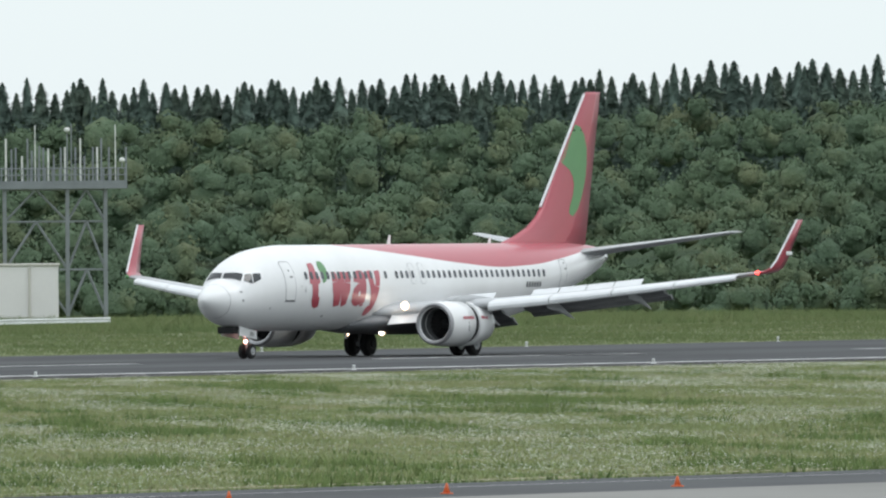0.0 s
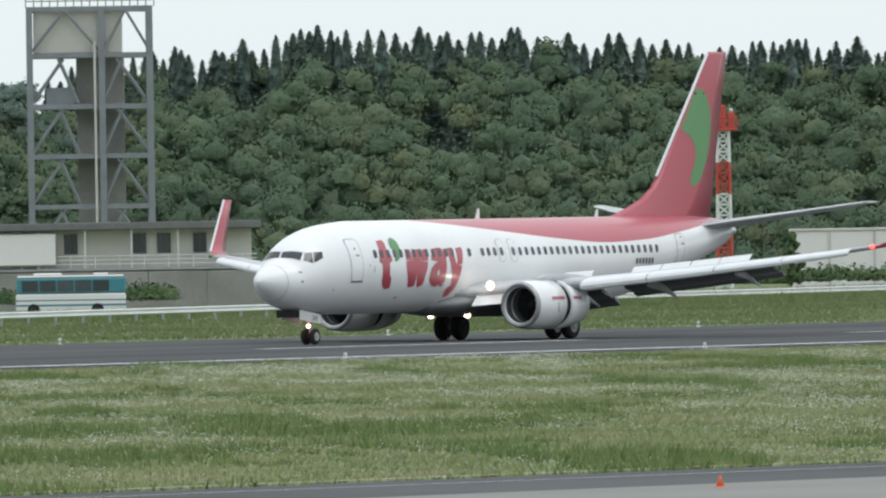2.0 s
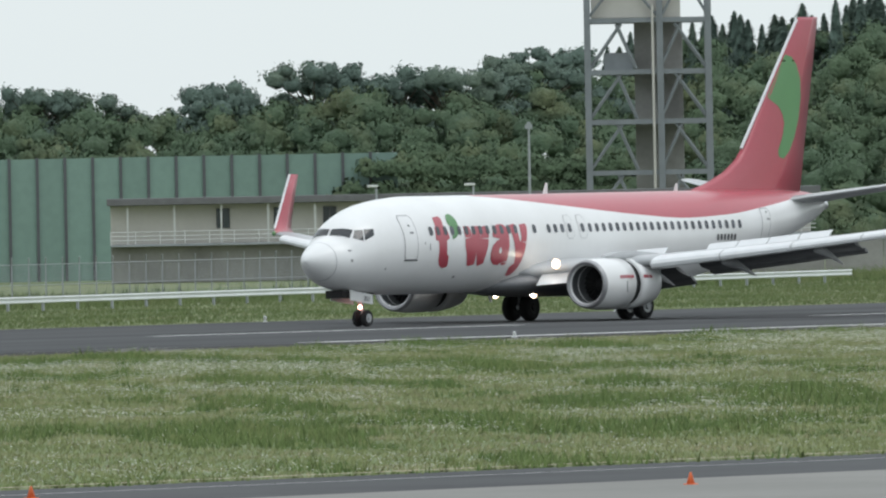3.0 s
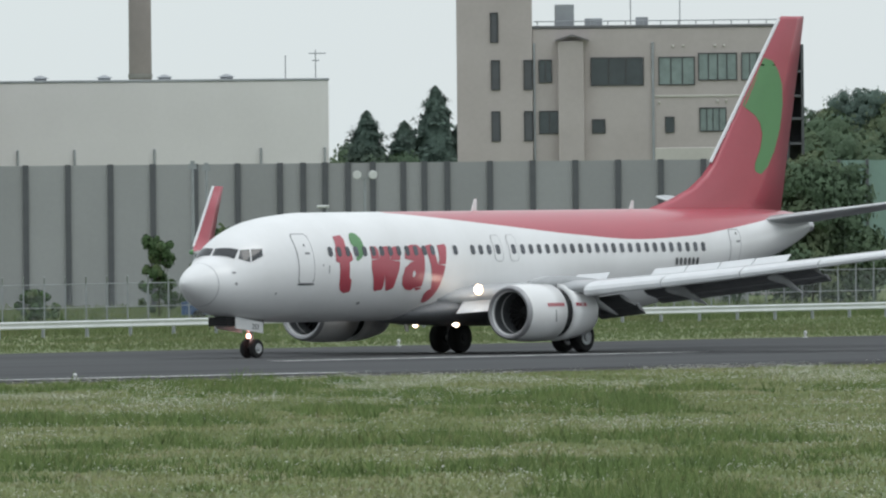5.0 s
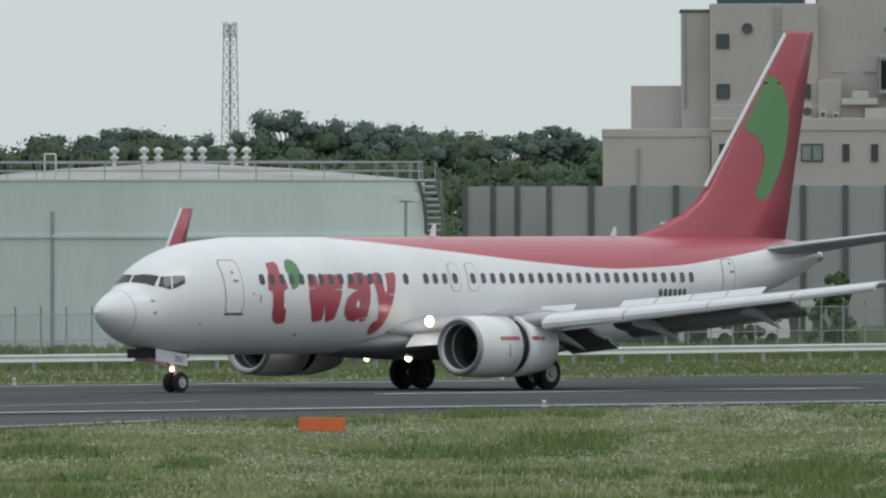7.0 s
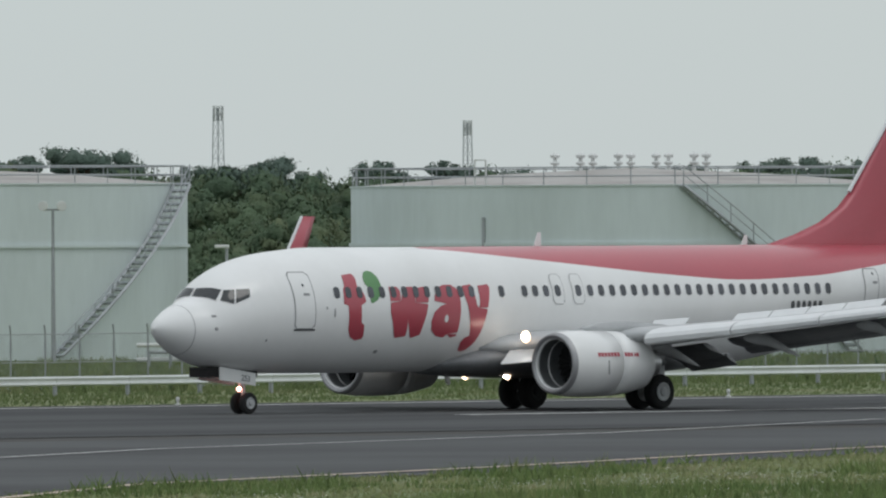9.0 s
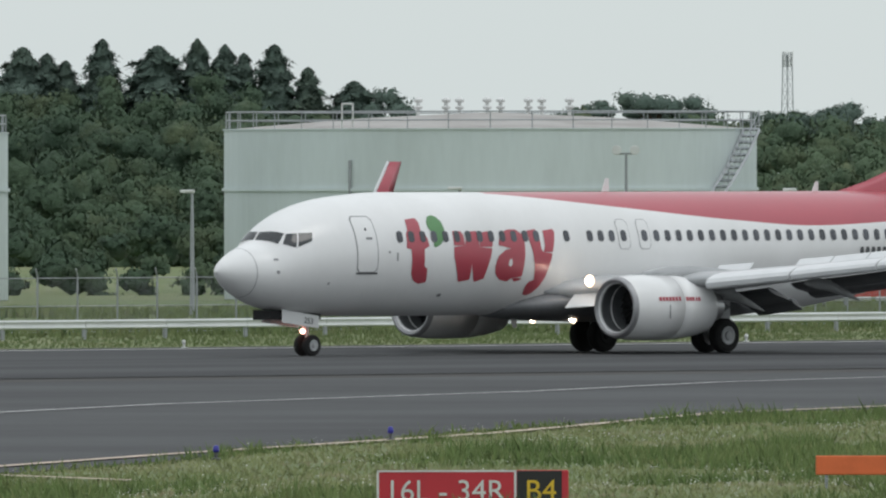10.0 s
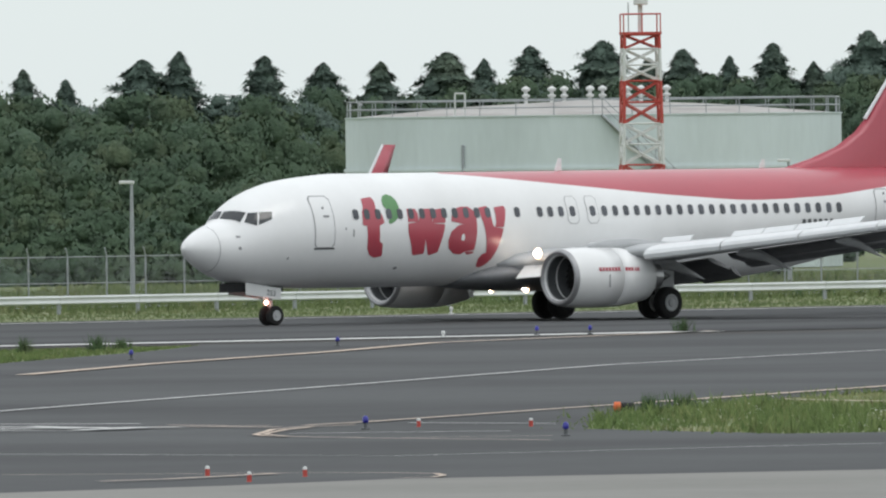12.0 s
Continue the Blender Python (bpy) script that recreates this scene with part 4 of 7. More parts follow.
part("pier", boxes((7.7, -0.2, -0.2, 8.5, 0.4, 2.25), bevel=0.02), M_CWALL, cw)
lb = thing("long_building", pose(877.88, 613.02, 0, 0, 0, -55.0), "long two-storey cream building with a railed gallery", "building")
block(lb, "base", -16, 0.9, 0, 26.9, 6, 2.35, M_CWALL)
block(lb, "wall", -16, 1.0, 2.35, 26.6, 6, 4.72, M_CREAM)
block(lb, "roof", -16.2, -0.3, 4.72, 27.2, 6.4, 5.15, M_ROOF)
block(lb, "gallery", -16, 0, 2.2, 26.9, 1.0, 2.35, M_STEEL)
part("gallery_rail", bars([((-16, 0.05, z), (26.9, 0.05, z)) for z in (2.6, 2.85, 3.1)] + [((-16 + 1.5 * k, 0.05, 2.3), (-16 + 1.5 * k, 0.05, 3.15)) for k in range(29)], 0.06, 4), M_MASTW, lb)
for k in range(15):
    part("gallery_post", boxes((-15 + 2.85 * k, 0.0, 2.35, -14.9 + 2.85 * k, 0.12, 4.72)), M_MASTW, lb)
for u in (0.9, 2.5, 5.7, 8.0, 15.2, -3.0, -6.0, -9.5, 11.2, 13.3, 19.4, 20.9, 23.1):
    window(lb, u, 3.3, 0.7, 1.1, 1.0, None, 1)
block(lb, "screen_panel", 10.7, -0.08, 2.6, 14.6, -0.02, 4.5, M_BOXW)
bus = thing("minibus", pose(812.88, 554.09, 0, 0, 0, -55.5), "parked white and teal minibus behind the guard rail", "bus")
teal = mat("bus_teal", (0.05, 0.22, 0.27), 0.35, vary=0.08)
part("body", boxes((0, 0, 0.25, 6.2, 2.1, 1.25), bevel=0.08), M_BOXW, bus, "white lower body")
part("upper_body", boxes((0.05, 0.03, 1.25, 6.2, 2.07, 2.15), bevel=0.1), teal, bus, "teal upper body")
part("roof", boxes((0.1, 0.08, 2.15, 6.1, 2.02, 2.28), (1.0, 0.5, 2.28, 2.6, 1.6, 2.42), (4.4, 0.5, 2.28, 5.2, 1.6, 2.4), bevel=0.04), M_BOXW, bus)
for k in range(5):
    part("window", boxes((0.35 + 1.0 * k, 0.0, 1.38, 1.25 + 1.0 * k, 0.03, 2.0)), M_WGLASS, bus)
part("stripe", boxes((0, -0.008, 0.55, 6.2, 0.0, 0.66), (0, -0.008, 0.85, 6.2, 0.0, 0.92)), teal, bus)
for u in (1.0, 4.6):
    part("wheel", lathe(((-0.12, 0.2), (-0.12, 0.34), (0.0, 0.38), (0.12, 0.34), (0.12, 0.15)), pose(u, 0.1, 0.36, 0, 0, 90), 16), M_TYRE, bus)


# ---- lamp posts ----
def lamp_post(x, y, h, kind, rz=0):
    t = thing("lamp_post", pose(x, y, 0, 0, 0, rz), "slim grey steel lamp post" if kind != "flood" else "grey steel pole with twin floodlights", "lamp post")
    part("pole", lathe(((0, 0.11), (h * 0.5, 0.09), (h, 0.06)), pose(0, 0, 0, 0, -90, 0), 10), M_STEEL, t)
    if kind == "arm":
        part("head", boxes((-0.5, -0.12, h - 0.02, 0.1, 0.12, h + 0.12), bevel=0.03), M_MASTW, t, "pale lamp head")
    elif kind == "flood":
        part("crossarm", boxes((-0.5, -0.05, h, 0.5, 0.05, h + 0.08)), M_STEEL, t)
        for s in (-0.4, 0.4):
            part("floodlight", lathe(((0, 0.05), (0.1, 0.16), (0.32, 0.22), (0.34, 0.2)), pose(s, 0, h + 0.2, 0, 0, -90), 12), M_MASTW, t)
    else:
        part("bracket", boxes((-0.2, -0.06, h - 0.25, 0.2, 0.06, h), (-0.1, -0.1, h, 0.1, 0.1, h + 0.15)), M_STEEL, t)
    return t


for x, y, h, k in ((446.8, 529.0, 4.9, "arm"), (454.0, 535.5, 4.9, "arm"), (399.8, 485.0, 4.9, "arm"), (473.9, 528.3, 5.4, "arm"), (493.1, 535.0, 5.1, "arm"), (511.6, 538.3, 5.2, "arm"), (529.8, 536.5, 5.1, "arm"), (694.2, 550.0, 7.4, "pole"), (706.7, 549.9, 6.7, "flood"), (583.1, 505.1, 6.6, "flood"), (541.4, 558.9, 6.7, "flood"), (812.5, 560.5, 5.6, "arm"), (812.3, 567.0, 5.6, "arm"), (829.2, 568.1, 9.0, "pole"), (703.4, 549.7, 5.3, "arm"), (691.6, 548.8, 7.5, "pole")):
    lamp_post(x, y, h, k, -48)
mirror = thing("traffic_mirror", pose(400.1, 476.2, 0, 0, 0, -41), "small round dark mirror with a grey rim on a thin post", "mirror")
part("post", bars([((0, 0, 0), (0, 0, 2.15))], 0.05, 6), M_STEEL, mirror)
part("rim", lathe(((-0.02, 0.19), (0.0, 0.23), (0.02, 0.19)), pose(0, -0.06, 2.35, 0, 0, -90), 18), M_STEEL, mirror)
part("face", lathe(((0.0, 0.19), (0.03, 0.15), (0.05, 0.06), (0.053, 0.01)), pose(0, -0.06, 2.35, 0, 0, -90), 18), M_DGREY, mirror, smooth=True)


# ---- woods and trees ----
rng = np.random.default_rng(11)


def leaf_cloud(centres, radii, count, size, squash=0.85, droop=0.0):
    """Leaf tufts scattered over lumpy crowns: arrays of vertices, triangles and normals rounded to the crown."""
    V, N = [], []
    for c, r in zip(centres, radii):
        n = int(count)
        d = rng.normal(size=(n, 3))
        d /= np.linalg.norm(d, axis=1)[:, None]
        d[:, 2] = np.abs(d[:, 2]) * 0.9 + d[:, 2] * 0.1 if droop == 0 else d[:, 2]
        lump = 1 + 0.22 * np.sin(d[:, 0] * 5.1 + c[0]) * np.cos(d[:, 1] * 4.3 + c[1]) + 0.14 * np.sin(d[:, 2] * 9 + c[0] * 3)
        p = np.asarray(c) + d * (r * lump * rng.uniform(0.70, 1.04, n))[:, None] * np.array((1, 1, squash))
        face = d * np.array((1, 1, 0.35))
        face /= np.linalg.norm(face, axis=1)[:, None]
        u = rng.normal(size=(n, 3))
        u -= (u * face).sum(1)[:, None] * face
        u /= np.linalg.norm(u, axis=1)[:, None]
        w = np.cross(face, u) + rng.normal(size=(n, 3)) * 0.12
        s = size * rng.uniform(0.5, 1.3, n)[:, None]
        tri = np.stack([p - u * s * 0.55 - w * s * 0.3, p + u * s * 0.55 - w * s * 0.3, p + w * s * 0.6], 1)
        away = (np.cross(tri[:, 1] - tri[:, 0], tri[:, 2] - tri[:, 0]) * face).sum(1) < 0
        tri[away] = tri[away][:, ::-1]
        V.append(tri)
        soft = d * 0.9 + rng.normal(size=(n, 3)) * 0.16 + np.array((-0.1, -0.1, 0.50))
        N.append(np.repeat(soft / np.linalg.norm(soft, axis=1)[:, None], 3, axis=0))
    V = np.concatenate(V).reshape(-1, 3)
    return V, np.arange(len(V)).reshape(-1, 3), np.concatenate(N)


def fast_mesh(name, V, F, material, N=None):
    me = bpy.data.meshes.new(name)
    me.vertices.add(len(V))
    me.vertices.foreach_set("co", np.asarray(V, np.float32).ravel())
    k = F.shape[1]
    me.loops.add(len(F) * k)
    me.loops.foreach_set("vertex_index", np.asarray(F, np.int32).ravel())
    me.polygons.add(len(F))
    me.polygons.foreach_set("loop_start", np.arange(0, len(F) * k, k, dtype=np.int32))
    me.polygons.foreach_set("loop_total", np.full(len(F), k, np.int32))
    me.update(calc_edges=True)
    me.materials.append(material)
    if N is not None:
        me.normals_split_custom_set_from_vertices(np.asarray(N, np.float32))
    return me


# skyline height of the woods against bearing, seen from the apron
SKY = ((26.0, 17.6), (28.2, 17.3), (28.7, 16.9), (29.5, 16.2), (30.6, 15.9), (31.3, 16.5), (32.0, 16.5), (32.6, 17.6), (33.3, 17.9), (33.6, 16.9), (33.85, 16.4), (34.2, 14.7),
       (34.5, 13.4), (34.8, 13.0), (35.05, 14.0), (35.3, 11.6), (35.8, 11.9), (36.0, 12.5), (36.4, 12.2), (37.0, 11.2), (37.2, 9.6), (38.1, 9.6), (38.6, 11.0), (40.3, 11.2), (41.0, 12.3),
       (42.0, 12.3), (43.5, 10.8), (44.5, 9.8), (45.2, 10.4), (46.1, 10.8), (46.5, 9.5), (46.85, 10.2), (47.0, 12.6), (47.3, 13.9), (48.2, 13.4), (49.0, 12.6), (50.0, 12.0), (53.0, 12.0))


def at_range(z, d):
    """The height that, at range d, lines up with height z on the crest."""
    return 6.0 + (z - 6.0) * d / 1240


def sky(az):
    return float(np.interp(az, [s[0] for s in SKY], [s[1] for s in SKY]))


_ico = bmesh.new()
bmesh.ops.create_icosphere(_ico, subdivisions=1, radius=1.0)
ICO_V = np.array([v.co[:] for v in _ico.verts])
ICO_F = np.array([[v.index for v in f.verts] for f in _ico.faces])
_ico.free()


def crowns(lc, lr, tufts, size, squash=0.85):
    """Clumps of leaf tufts, each over its own lumpy heart."""
    V, F, N = leaf_cloud(lc, lr, tufts, size, squash)
    lc, lr = np.asarray(lc), np.asarray(lr)
    n, m = len(lc), len(ICO_V)
    lump = 0.66 + rng.uniform(-0.08, 0.08, (n, m))
    H = lc[:, None, :] + ICO_V[None] * (lr[:, None] * lump)[:, :, None] * np.array((1, 1, squash))
    HF = (np.arange(n) * m)[:, None, None] + ICO_F[None] + len(V)
    soft = np.repeat(ICO_V[None] * 0.9, n, axis=0) + rng.normal(size=(n, m, 3)) * 0.16 + np.array((-0.1, -0.1, 0.5))
    soft = soft.reshape(-1, 3)
    return np.concatenate([V, H.reshape(-1, 3)]), np.concatenate([F, HF.reshape(-1, 3)]), np.concatenate([N, soft / np.linalg.norm(soft, axis=1)[:, None]])


def rise(az):
    """Ground height of the wooded bank at its crest, and how far the woods stand nearer on this bearing."""
    near = float(np.interp(az, (34.0, 34.6, 45.85, 45.95, 49.2, 50.0), (-60.0, 0.0, 0.0, 70.0, 70.0, 300.0)))
    return (0.52 if az < 45.9 else 0.42) * at_range(sky(az), 1240 - near), near


centres, radii = [], []
for dist, share, step in ((1176, 0.08, 3.0), (1181, 0.18, 2.8), (1187, 0.28, 2.9), (1193, 0.37, 2.9), (1199, 0.46, 2.9), (1206, 0.55, 2.9), (1213, 0.63, 2.9), (1220, 0.71, 2.9), (1228, 0.79, 2.9), (1236, 0.86, 2.9), (1243, 0.92, 2.9)):
    az = 27.6
    while az < 52.0:
        r = rng.uniform(1.6, 3.4)
        near = rise(az)[1]
        d = dist + rng.uniform(-3, 3) - near
        top = at_range(sky(az), d) * share * rng.uniform(0.94, 1.06) + rng.uniform(-0.4, 0.4)
        a = radians(az)
        if share < (0.88 if az < 31.2 else 0.95 if az < 34.3 else 1.0 if az < 46.9 else 0.87) and not (35.4 < az < 40.2 and share < 0.4):
            centres.append((d * math.cos(a), d * math.sin(a), max(top - r * 0.75, 0.5)))
            radii.append(r)
        az += math.degrees(step * rng.uniform(0.5, 1.2) / dist)
# undergrowth in front of the woods and behind the fence
for dist, top, az0, az1 in ((850, 1.6, 42.6, 49.6), (866, 3.0, 42.6, 49.6), (880, 4.4, 42.6, 49.6), (742, 1.1, 49.85, 52.8), (756, 1.7, 49.85, 52.8), (775, 2.4, 49.85, 52.8), (800, 3.2, 49.85, 52.8), (835, 4.2, 49.85, 52.8)):
    az = az0
    while az < az1:
        r = rng.uniform(0.9, 1.9)
        a = radians(az)
        centres.append((dist * math.cos(a), dist * math.sin(a), max(top * rng.uniform(0.75, 1.25) - r * 0.7, 0.3)))
        radii.append(r)
        az += math.degrees(1.7 * rng.uniform(0.6, 1.3) / dist)
# each crown breaks into several smaller clumps
lc, lr = [], []
for c, r in zip(centres, radii):
    for k in range(5):
        d = rng.normal(size=3) + np.array((-0.35, -0.3, 0.35))
        d /= np.linalg.norm(d)
        lc.append(tuple(np.asarray(c) + d * r * (0.60, 0.58, 0.55, 0.5, 0.15)[k]))
        lr.append(r * rng.uniform(0.38, 0.58) if k < 4 else r * rng.uniform(0.66, 0.80))
lc, lr = np.array(lc), np.array(lr)
dark_end = np.degrees(np.arctan2(lc[:, 1], lc[:, 0])) > 46.9
for keep, material, label in ((~dark_end, M_WOODS, "dense mixed green woodland on a low rise"), (dark_end, M_GROVE_SHADE, "green woodland behind the fuel tanks, shade in its colour")):
    V, F, N = crowns(lc[keep], lr[keep], 100, 0.25)
    tagged(new("woods", fast_mesh("woods", V, F, material, N)), label, "woods", kind="stuff")
bm = bmesh.new()
lo = []
for d, z in ((1182, 0.0), (1196, 0.30), (1222, 0.85), (1240, 1.0), (1300, 1.0), (1420, 0.6)):
    row = []
    for k in range(107):
        az = 26 + 0.25 * k
        h, near = rise(az)
        row.append(((d - near) * math.cos(radians(az)), (d - near) * math.sin(radians(az)), z * h))
    lo.append(row)
loft(bm, lo, close=False, cap=False)
tagged(part("wooded_bank", bm, M_WOODS), "shaded undergrowth of the wooded bank", "ground", kind="structure")


def conifer_mesh(h, w, n, shape=0.8):
    """A spire of drooping sprays round a stem of height h."""
    z = h * rng.uniform(0.05, 1.0, n) ** 0.8
    a = rng.uniform(0, 2 * math.pi, n)
    tier = 0.80 + 0.20 * np.sin(z * 2 * math.pi / (h / 9) + a * 0.5)
    lump = 1 + 0.22 * np.sin(2 * a + z * 1.7 + w) + 0.16 * np.sin(3 * a - z * 2.9)
    r = w / 2 * np.clip(1 - z / h, 0.0, 1) ** shape * tier * lump * rng.uniform(0.6, 1.08, n) + 0.03
    out = np.stack([np.cos(a), np.sin(a), np.zeros(n)], 1)
    p = np.stack([r * out[:, 0], r * out[:, 1], z], 1)
    s = (0.05 + 0.055 * w + 0.10 * rng.uniform(0, 1, n))[:, None] * (0.5 + 0.5 * (1 - z / h))[:, None] * 1.45
    t = np.stack([-out[:, 1], out[:, 0], np.zeros(n)], 1)
    dn = np.array((0, 0, -0.45))
    V = np.stack([p - t * s * 0.5 - out * s * 0.3, p + t * s * 0.5 - out * s * 0.3, p + (out + dn) * s * 0.9, p + np.array((0, 0, 0.5)) * s], 1).reshape(-1, 3)
    soft = np.repeat(out * 0.75 + np.array((0, 0, 0.55)) + rng.normal(size=(n, 3)) * 0.28, 4, axis=0)
    base = np.arange(n)[:, None] * 4
    F = np.concatenate([base + np.array((0, 2, 1)), base + np.array((0, 1, 3))])
    # close heart of boughs round the stem
    rings, sides = 12, 9
    q = np.linspace(0.02, 0.97, rings)[:, None]
    b = np.linspace(0, 2 * math.pi, sides, endpoint=False)[None, :]
    rr = w / 2 * (1 - q) ** shape * rng.uniform(0.55, 0.78, (rings, sides)) + 0.02
    H = np.stack([rr * np.cos(b), rr * np.sin(b), h * q + 0 * b], 2).reshape(-1, 3)
    k = np.arange((rings - 1) * sides)
    k1 = k // sides * sides + (k % sides + 1) % sides
    HF = np.concatenate([np.stack([k, k1, k1 + sides], 1), np.stack([k, k1 + sides, k + sides], 1)]) + len(V)
    hn = np.stack([np.cos(b) + 0 * q, np.sin(b) + 0 * q, 0.5 + 0 * q + 0 * b], 2).reshape(-1, 3)
    N = np.concatenate([soft, hn])
    return np.concatenate([V, H]), np.concatenate([F, HF]), N / np.linalg.norm(N, axis=1)[:, None]


def conifer(h, w, n, shape, label):
    t = thing("conifer_tree", pose(0, 0, -500), label, "tree", "skyline conifers")
    part("trunk", lathe(((0, 0.16), (h * 0.5, 0.1), (h * 0.97, 0.02)), pose(0, 0, 0, 0, -90, 0), 6), M_BARK, t)
    V, F, N = conifer_mesh(h, w, n, shape)
    c = new("crown", fast_mesh("crown", V, F, M_CONIFER_HAZE, N))
    c.parent = t
    return t


CEDAR, FIR = "tall pointed dark green cedar on the skyline", "broad dark green conifer with layered boughs"
cedars = [conifer(9.0, 4.2, 1000, 0.78, CEDAR), conifer(9.0, 5.0, 1100, 0.88, CEDAR), conifer(9.0, 3.4, 900, 0.66, CEDAR)]
firs = [conifer(10.0, 7.6, 2200, 0.62, FIR), conifer(10.0, 6.6, 2000, 0.55, FIR), conifer(10.0, 9.0, 2600, 0.50, FIR)]
lone = [conifer(10.0, 7.4, 1100, 0.6, "tall lone conifer with ragged boughs")]
used = set()


def round_tree(h, w, lumps, label):
    """A full broadleaf skyline tree: stem, limbs and a heaped, gappy crown."""
    t = thing("broadleaf_tree", pose(0, 0, -500), label, "tree", "skyline broadleaf trees")
    bm = bmesh.new()
    bar(bm, (0, 0, 0), (0, 0, h * 0.7), 0.34, 7)
    cs, rs = [], []
    for k in range(lumps):
        z = h * rng.uniform(0.22, 0.90)
        a, q = rng.uniform(0, 6.28), w * 0.5 * math.sqrt(rng.uniform()) * math.sqrt(max(1 - ((z / h - 0.5) / 0.52) ** 2, 0.02))
        c = (q * math.cos(a), q * math.sin(a), z)
        bar(bm, (0, 0, z * 0.6), c, 0.10, 5)
        cs.append(c)
        rs.append(w * rng.uniform(0.09, 0.16))
    part("trunk", bm, M_BARK, t)
    V, F, N = crowns(cs, [r * 1.1 for r in rs], 110, 0.26)
    c = new("crown", fast_mesh("crown", V, F, M_CONIFER_HAZE, N))
    c.parent = t
    return t


ROUND = "full round-headed dark green broadleaf tree on the skyline"
rounds = [round_tree(10.0, 8.0, 40, ROUND), round_tree(10.0, 6.4, 34, ROUND), round_tree(10.0, 9.5, 46, ROUND)]


def plant_tree(pool, x, y, base, scale):
    src = pool[int(rng.integers(len(pool)))]
    m = pose(x, y, base, 0, 0, float(rng.uniform(0, 360)))
    if src.name in used:
        ob = copy_thing(src, m)
    else:
        used.add(src.name)
        ob = src
        ob.matrix_basis = m
    wide = scale * float(rng.uniform(0.85, 1.35) if pool is cedars else rng.uniform(0.85, 1.3))
    ob.scale = (wide, wide, scale)
    return ob


for az, stop, pool, tall, gap, spread, dist in ((27.9, 34.2, cedars, 9.0, (0.45, 1.05), (-0.5, 0.8), 1250), (34.3, 37.1, rounds, 10.0, (1.6, 4.0), (-1.4, 0.2), 1250), (40.2, 46.9, rounds, 10.0, (1.5, 4.0), (-1.2, 0.4), 1250), (46.95, 51.8, firs + rounds, 10.0, (0.8, 1.7), (-2.6, -0.9), 1250)):
    while az < stop:
        h, near = rise(az)
        d = dist - near + rng.uniform(-9, 12)
        top = at_range(sky(az) + rng.uniform(*spread), d)
        plant_tree(pool, d * math.cos(radians(az)), d * math.sin(radians(az)), h - 0.2, (top - h + 0.2) / tall)
        az += math.degrees(rng.uniform(*gap) / d)
# single trees that stand out of the skyline: bearing and height on the crest
STANDING = ((34.28, 15.5), (34.40, 15.8), (34.52, 14.3), (34.68, 14.5), (34.85, 13.8), (35.03, 14.9), (35.11, 14.8), (35.43, 13.6), (35.83, 12.8), (35.94, 13.1), (36.01, 13.5), (36.23, 13.1), (36.30, 13.2), (40.36, 12.6), (40.43, 12.8), (41.04, 13.1), (41.28, 13.7),
            (44.65, 10.9), (44.87, 10.7), (45.21, 11.1), (45.81, 11.9), (46.05, 11.5), (46.73, 12.2))
FIRS = ((46.80, 12.2), (46.95, 13.2), (47.06, 14.8), (47.16, 14.2), (47.22, 14.8), (47.31, 15.2), (47.44, 14.7), (47.62, 15.2), (47.74, 13.7), (47.80, 14.2), (47.88, 14.6), (48.07, 12.4), (48.21, 13.8), (48.36, 12.9), (48.52, 13.4), (48.64, 12.8), (48.80, 14.1),
        (49.05, 13.8), (49.21, 12.9), (49.34, 13.4), (49.57, 12.8), (49.77, 12.8), (49.98, 13.4), (50.28, 13.8), (50.41, 13.2), (50.68, 11.8), (50.83, 12.6))
for pool, az, top in [(rounds, *q) for q in STANDING] + [(firs, *q) for q in FIRS]:
    h, near = rise(az)
    d = 1246 - near
    plant_tree(pool, d * math.cos(radians(az)), d * math.sin(radians(az)), h - 0.2, (at_range(top, d) - h + 0.2) / 10)
for az, d, top in ((37.66, 1236, 13.2), (37.88, 1240, 11.6), (37.76, 1246, 10.9), (37.58, 1238, 10.8)):
    plant_tree(lone, d * math.cos(radians(az)), d * math.sin(radians(az)), 4.0, (top - 4.0) / 10)


def broadleaf(x, y, h, w, lumps, per, label, material=None, size=0.28, name="tree"):
    """A small tree or shrub: tapered trunk, limbs and a gappy crown of leaf tufts."""
    t = thing(name, pose(x, y, 0), label, "tree" if name == "tree" else "bush")
    bm = bmesh.new()
    bar(bm, (0, 0, 0), (0, 0, h * 0.6), 0.03 + 0.012 * h, 7)
    cs, rs = [], []
    for k in range(int(lumps * 3.2)):
        a, q = rng.uniform(0, 6.28), rng.uniform(0.05, 0.46) * w
        z = h * rng.uniform(0.12, 0.92)
        q *= 1.2 - 0.75 * z / h
        c = (q * math.cos(a), q * math.sin(a), z)
        bar(bm, (0, 0, min(h * rng.uniform(0.05, 0.45), z * 0.8)), c, 0.022, 4)
        cs.append(c)
        rs.append(w * rng.uniform(0.05, 0.11))
    part("trunk", bm, M_BARK, t)
    V, F, N = leaf_cloud(cs, [q * 1.15 for q in rs], int(per * 1.3), size * 0.6, droop=1)
    c = new("crown", fast_mesh("crown", V, F, material or M_BUSH, N))
    c.parent = t
    return t


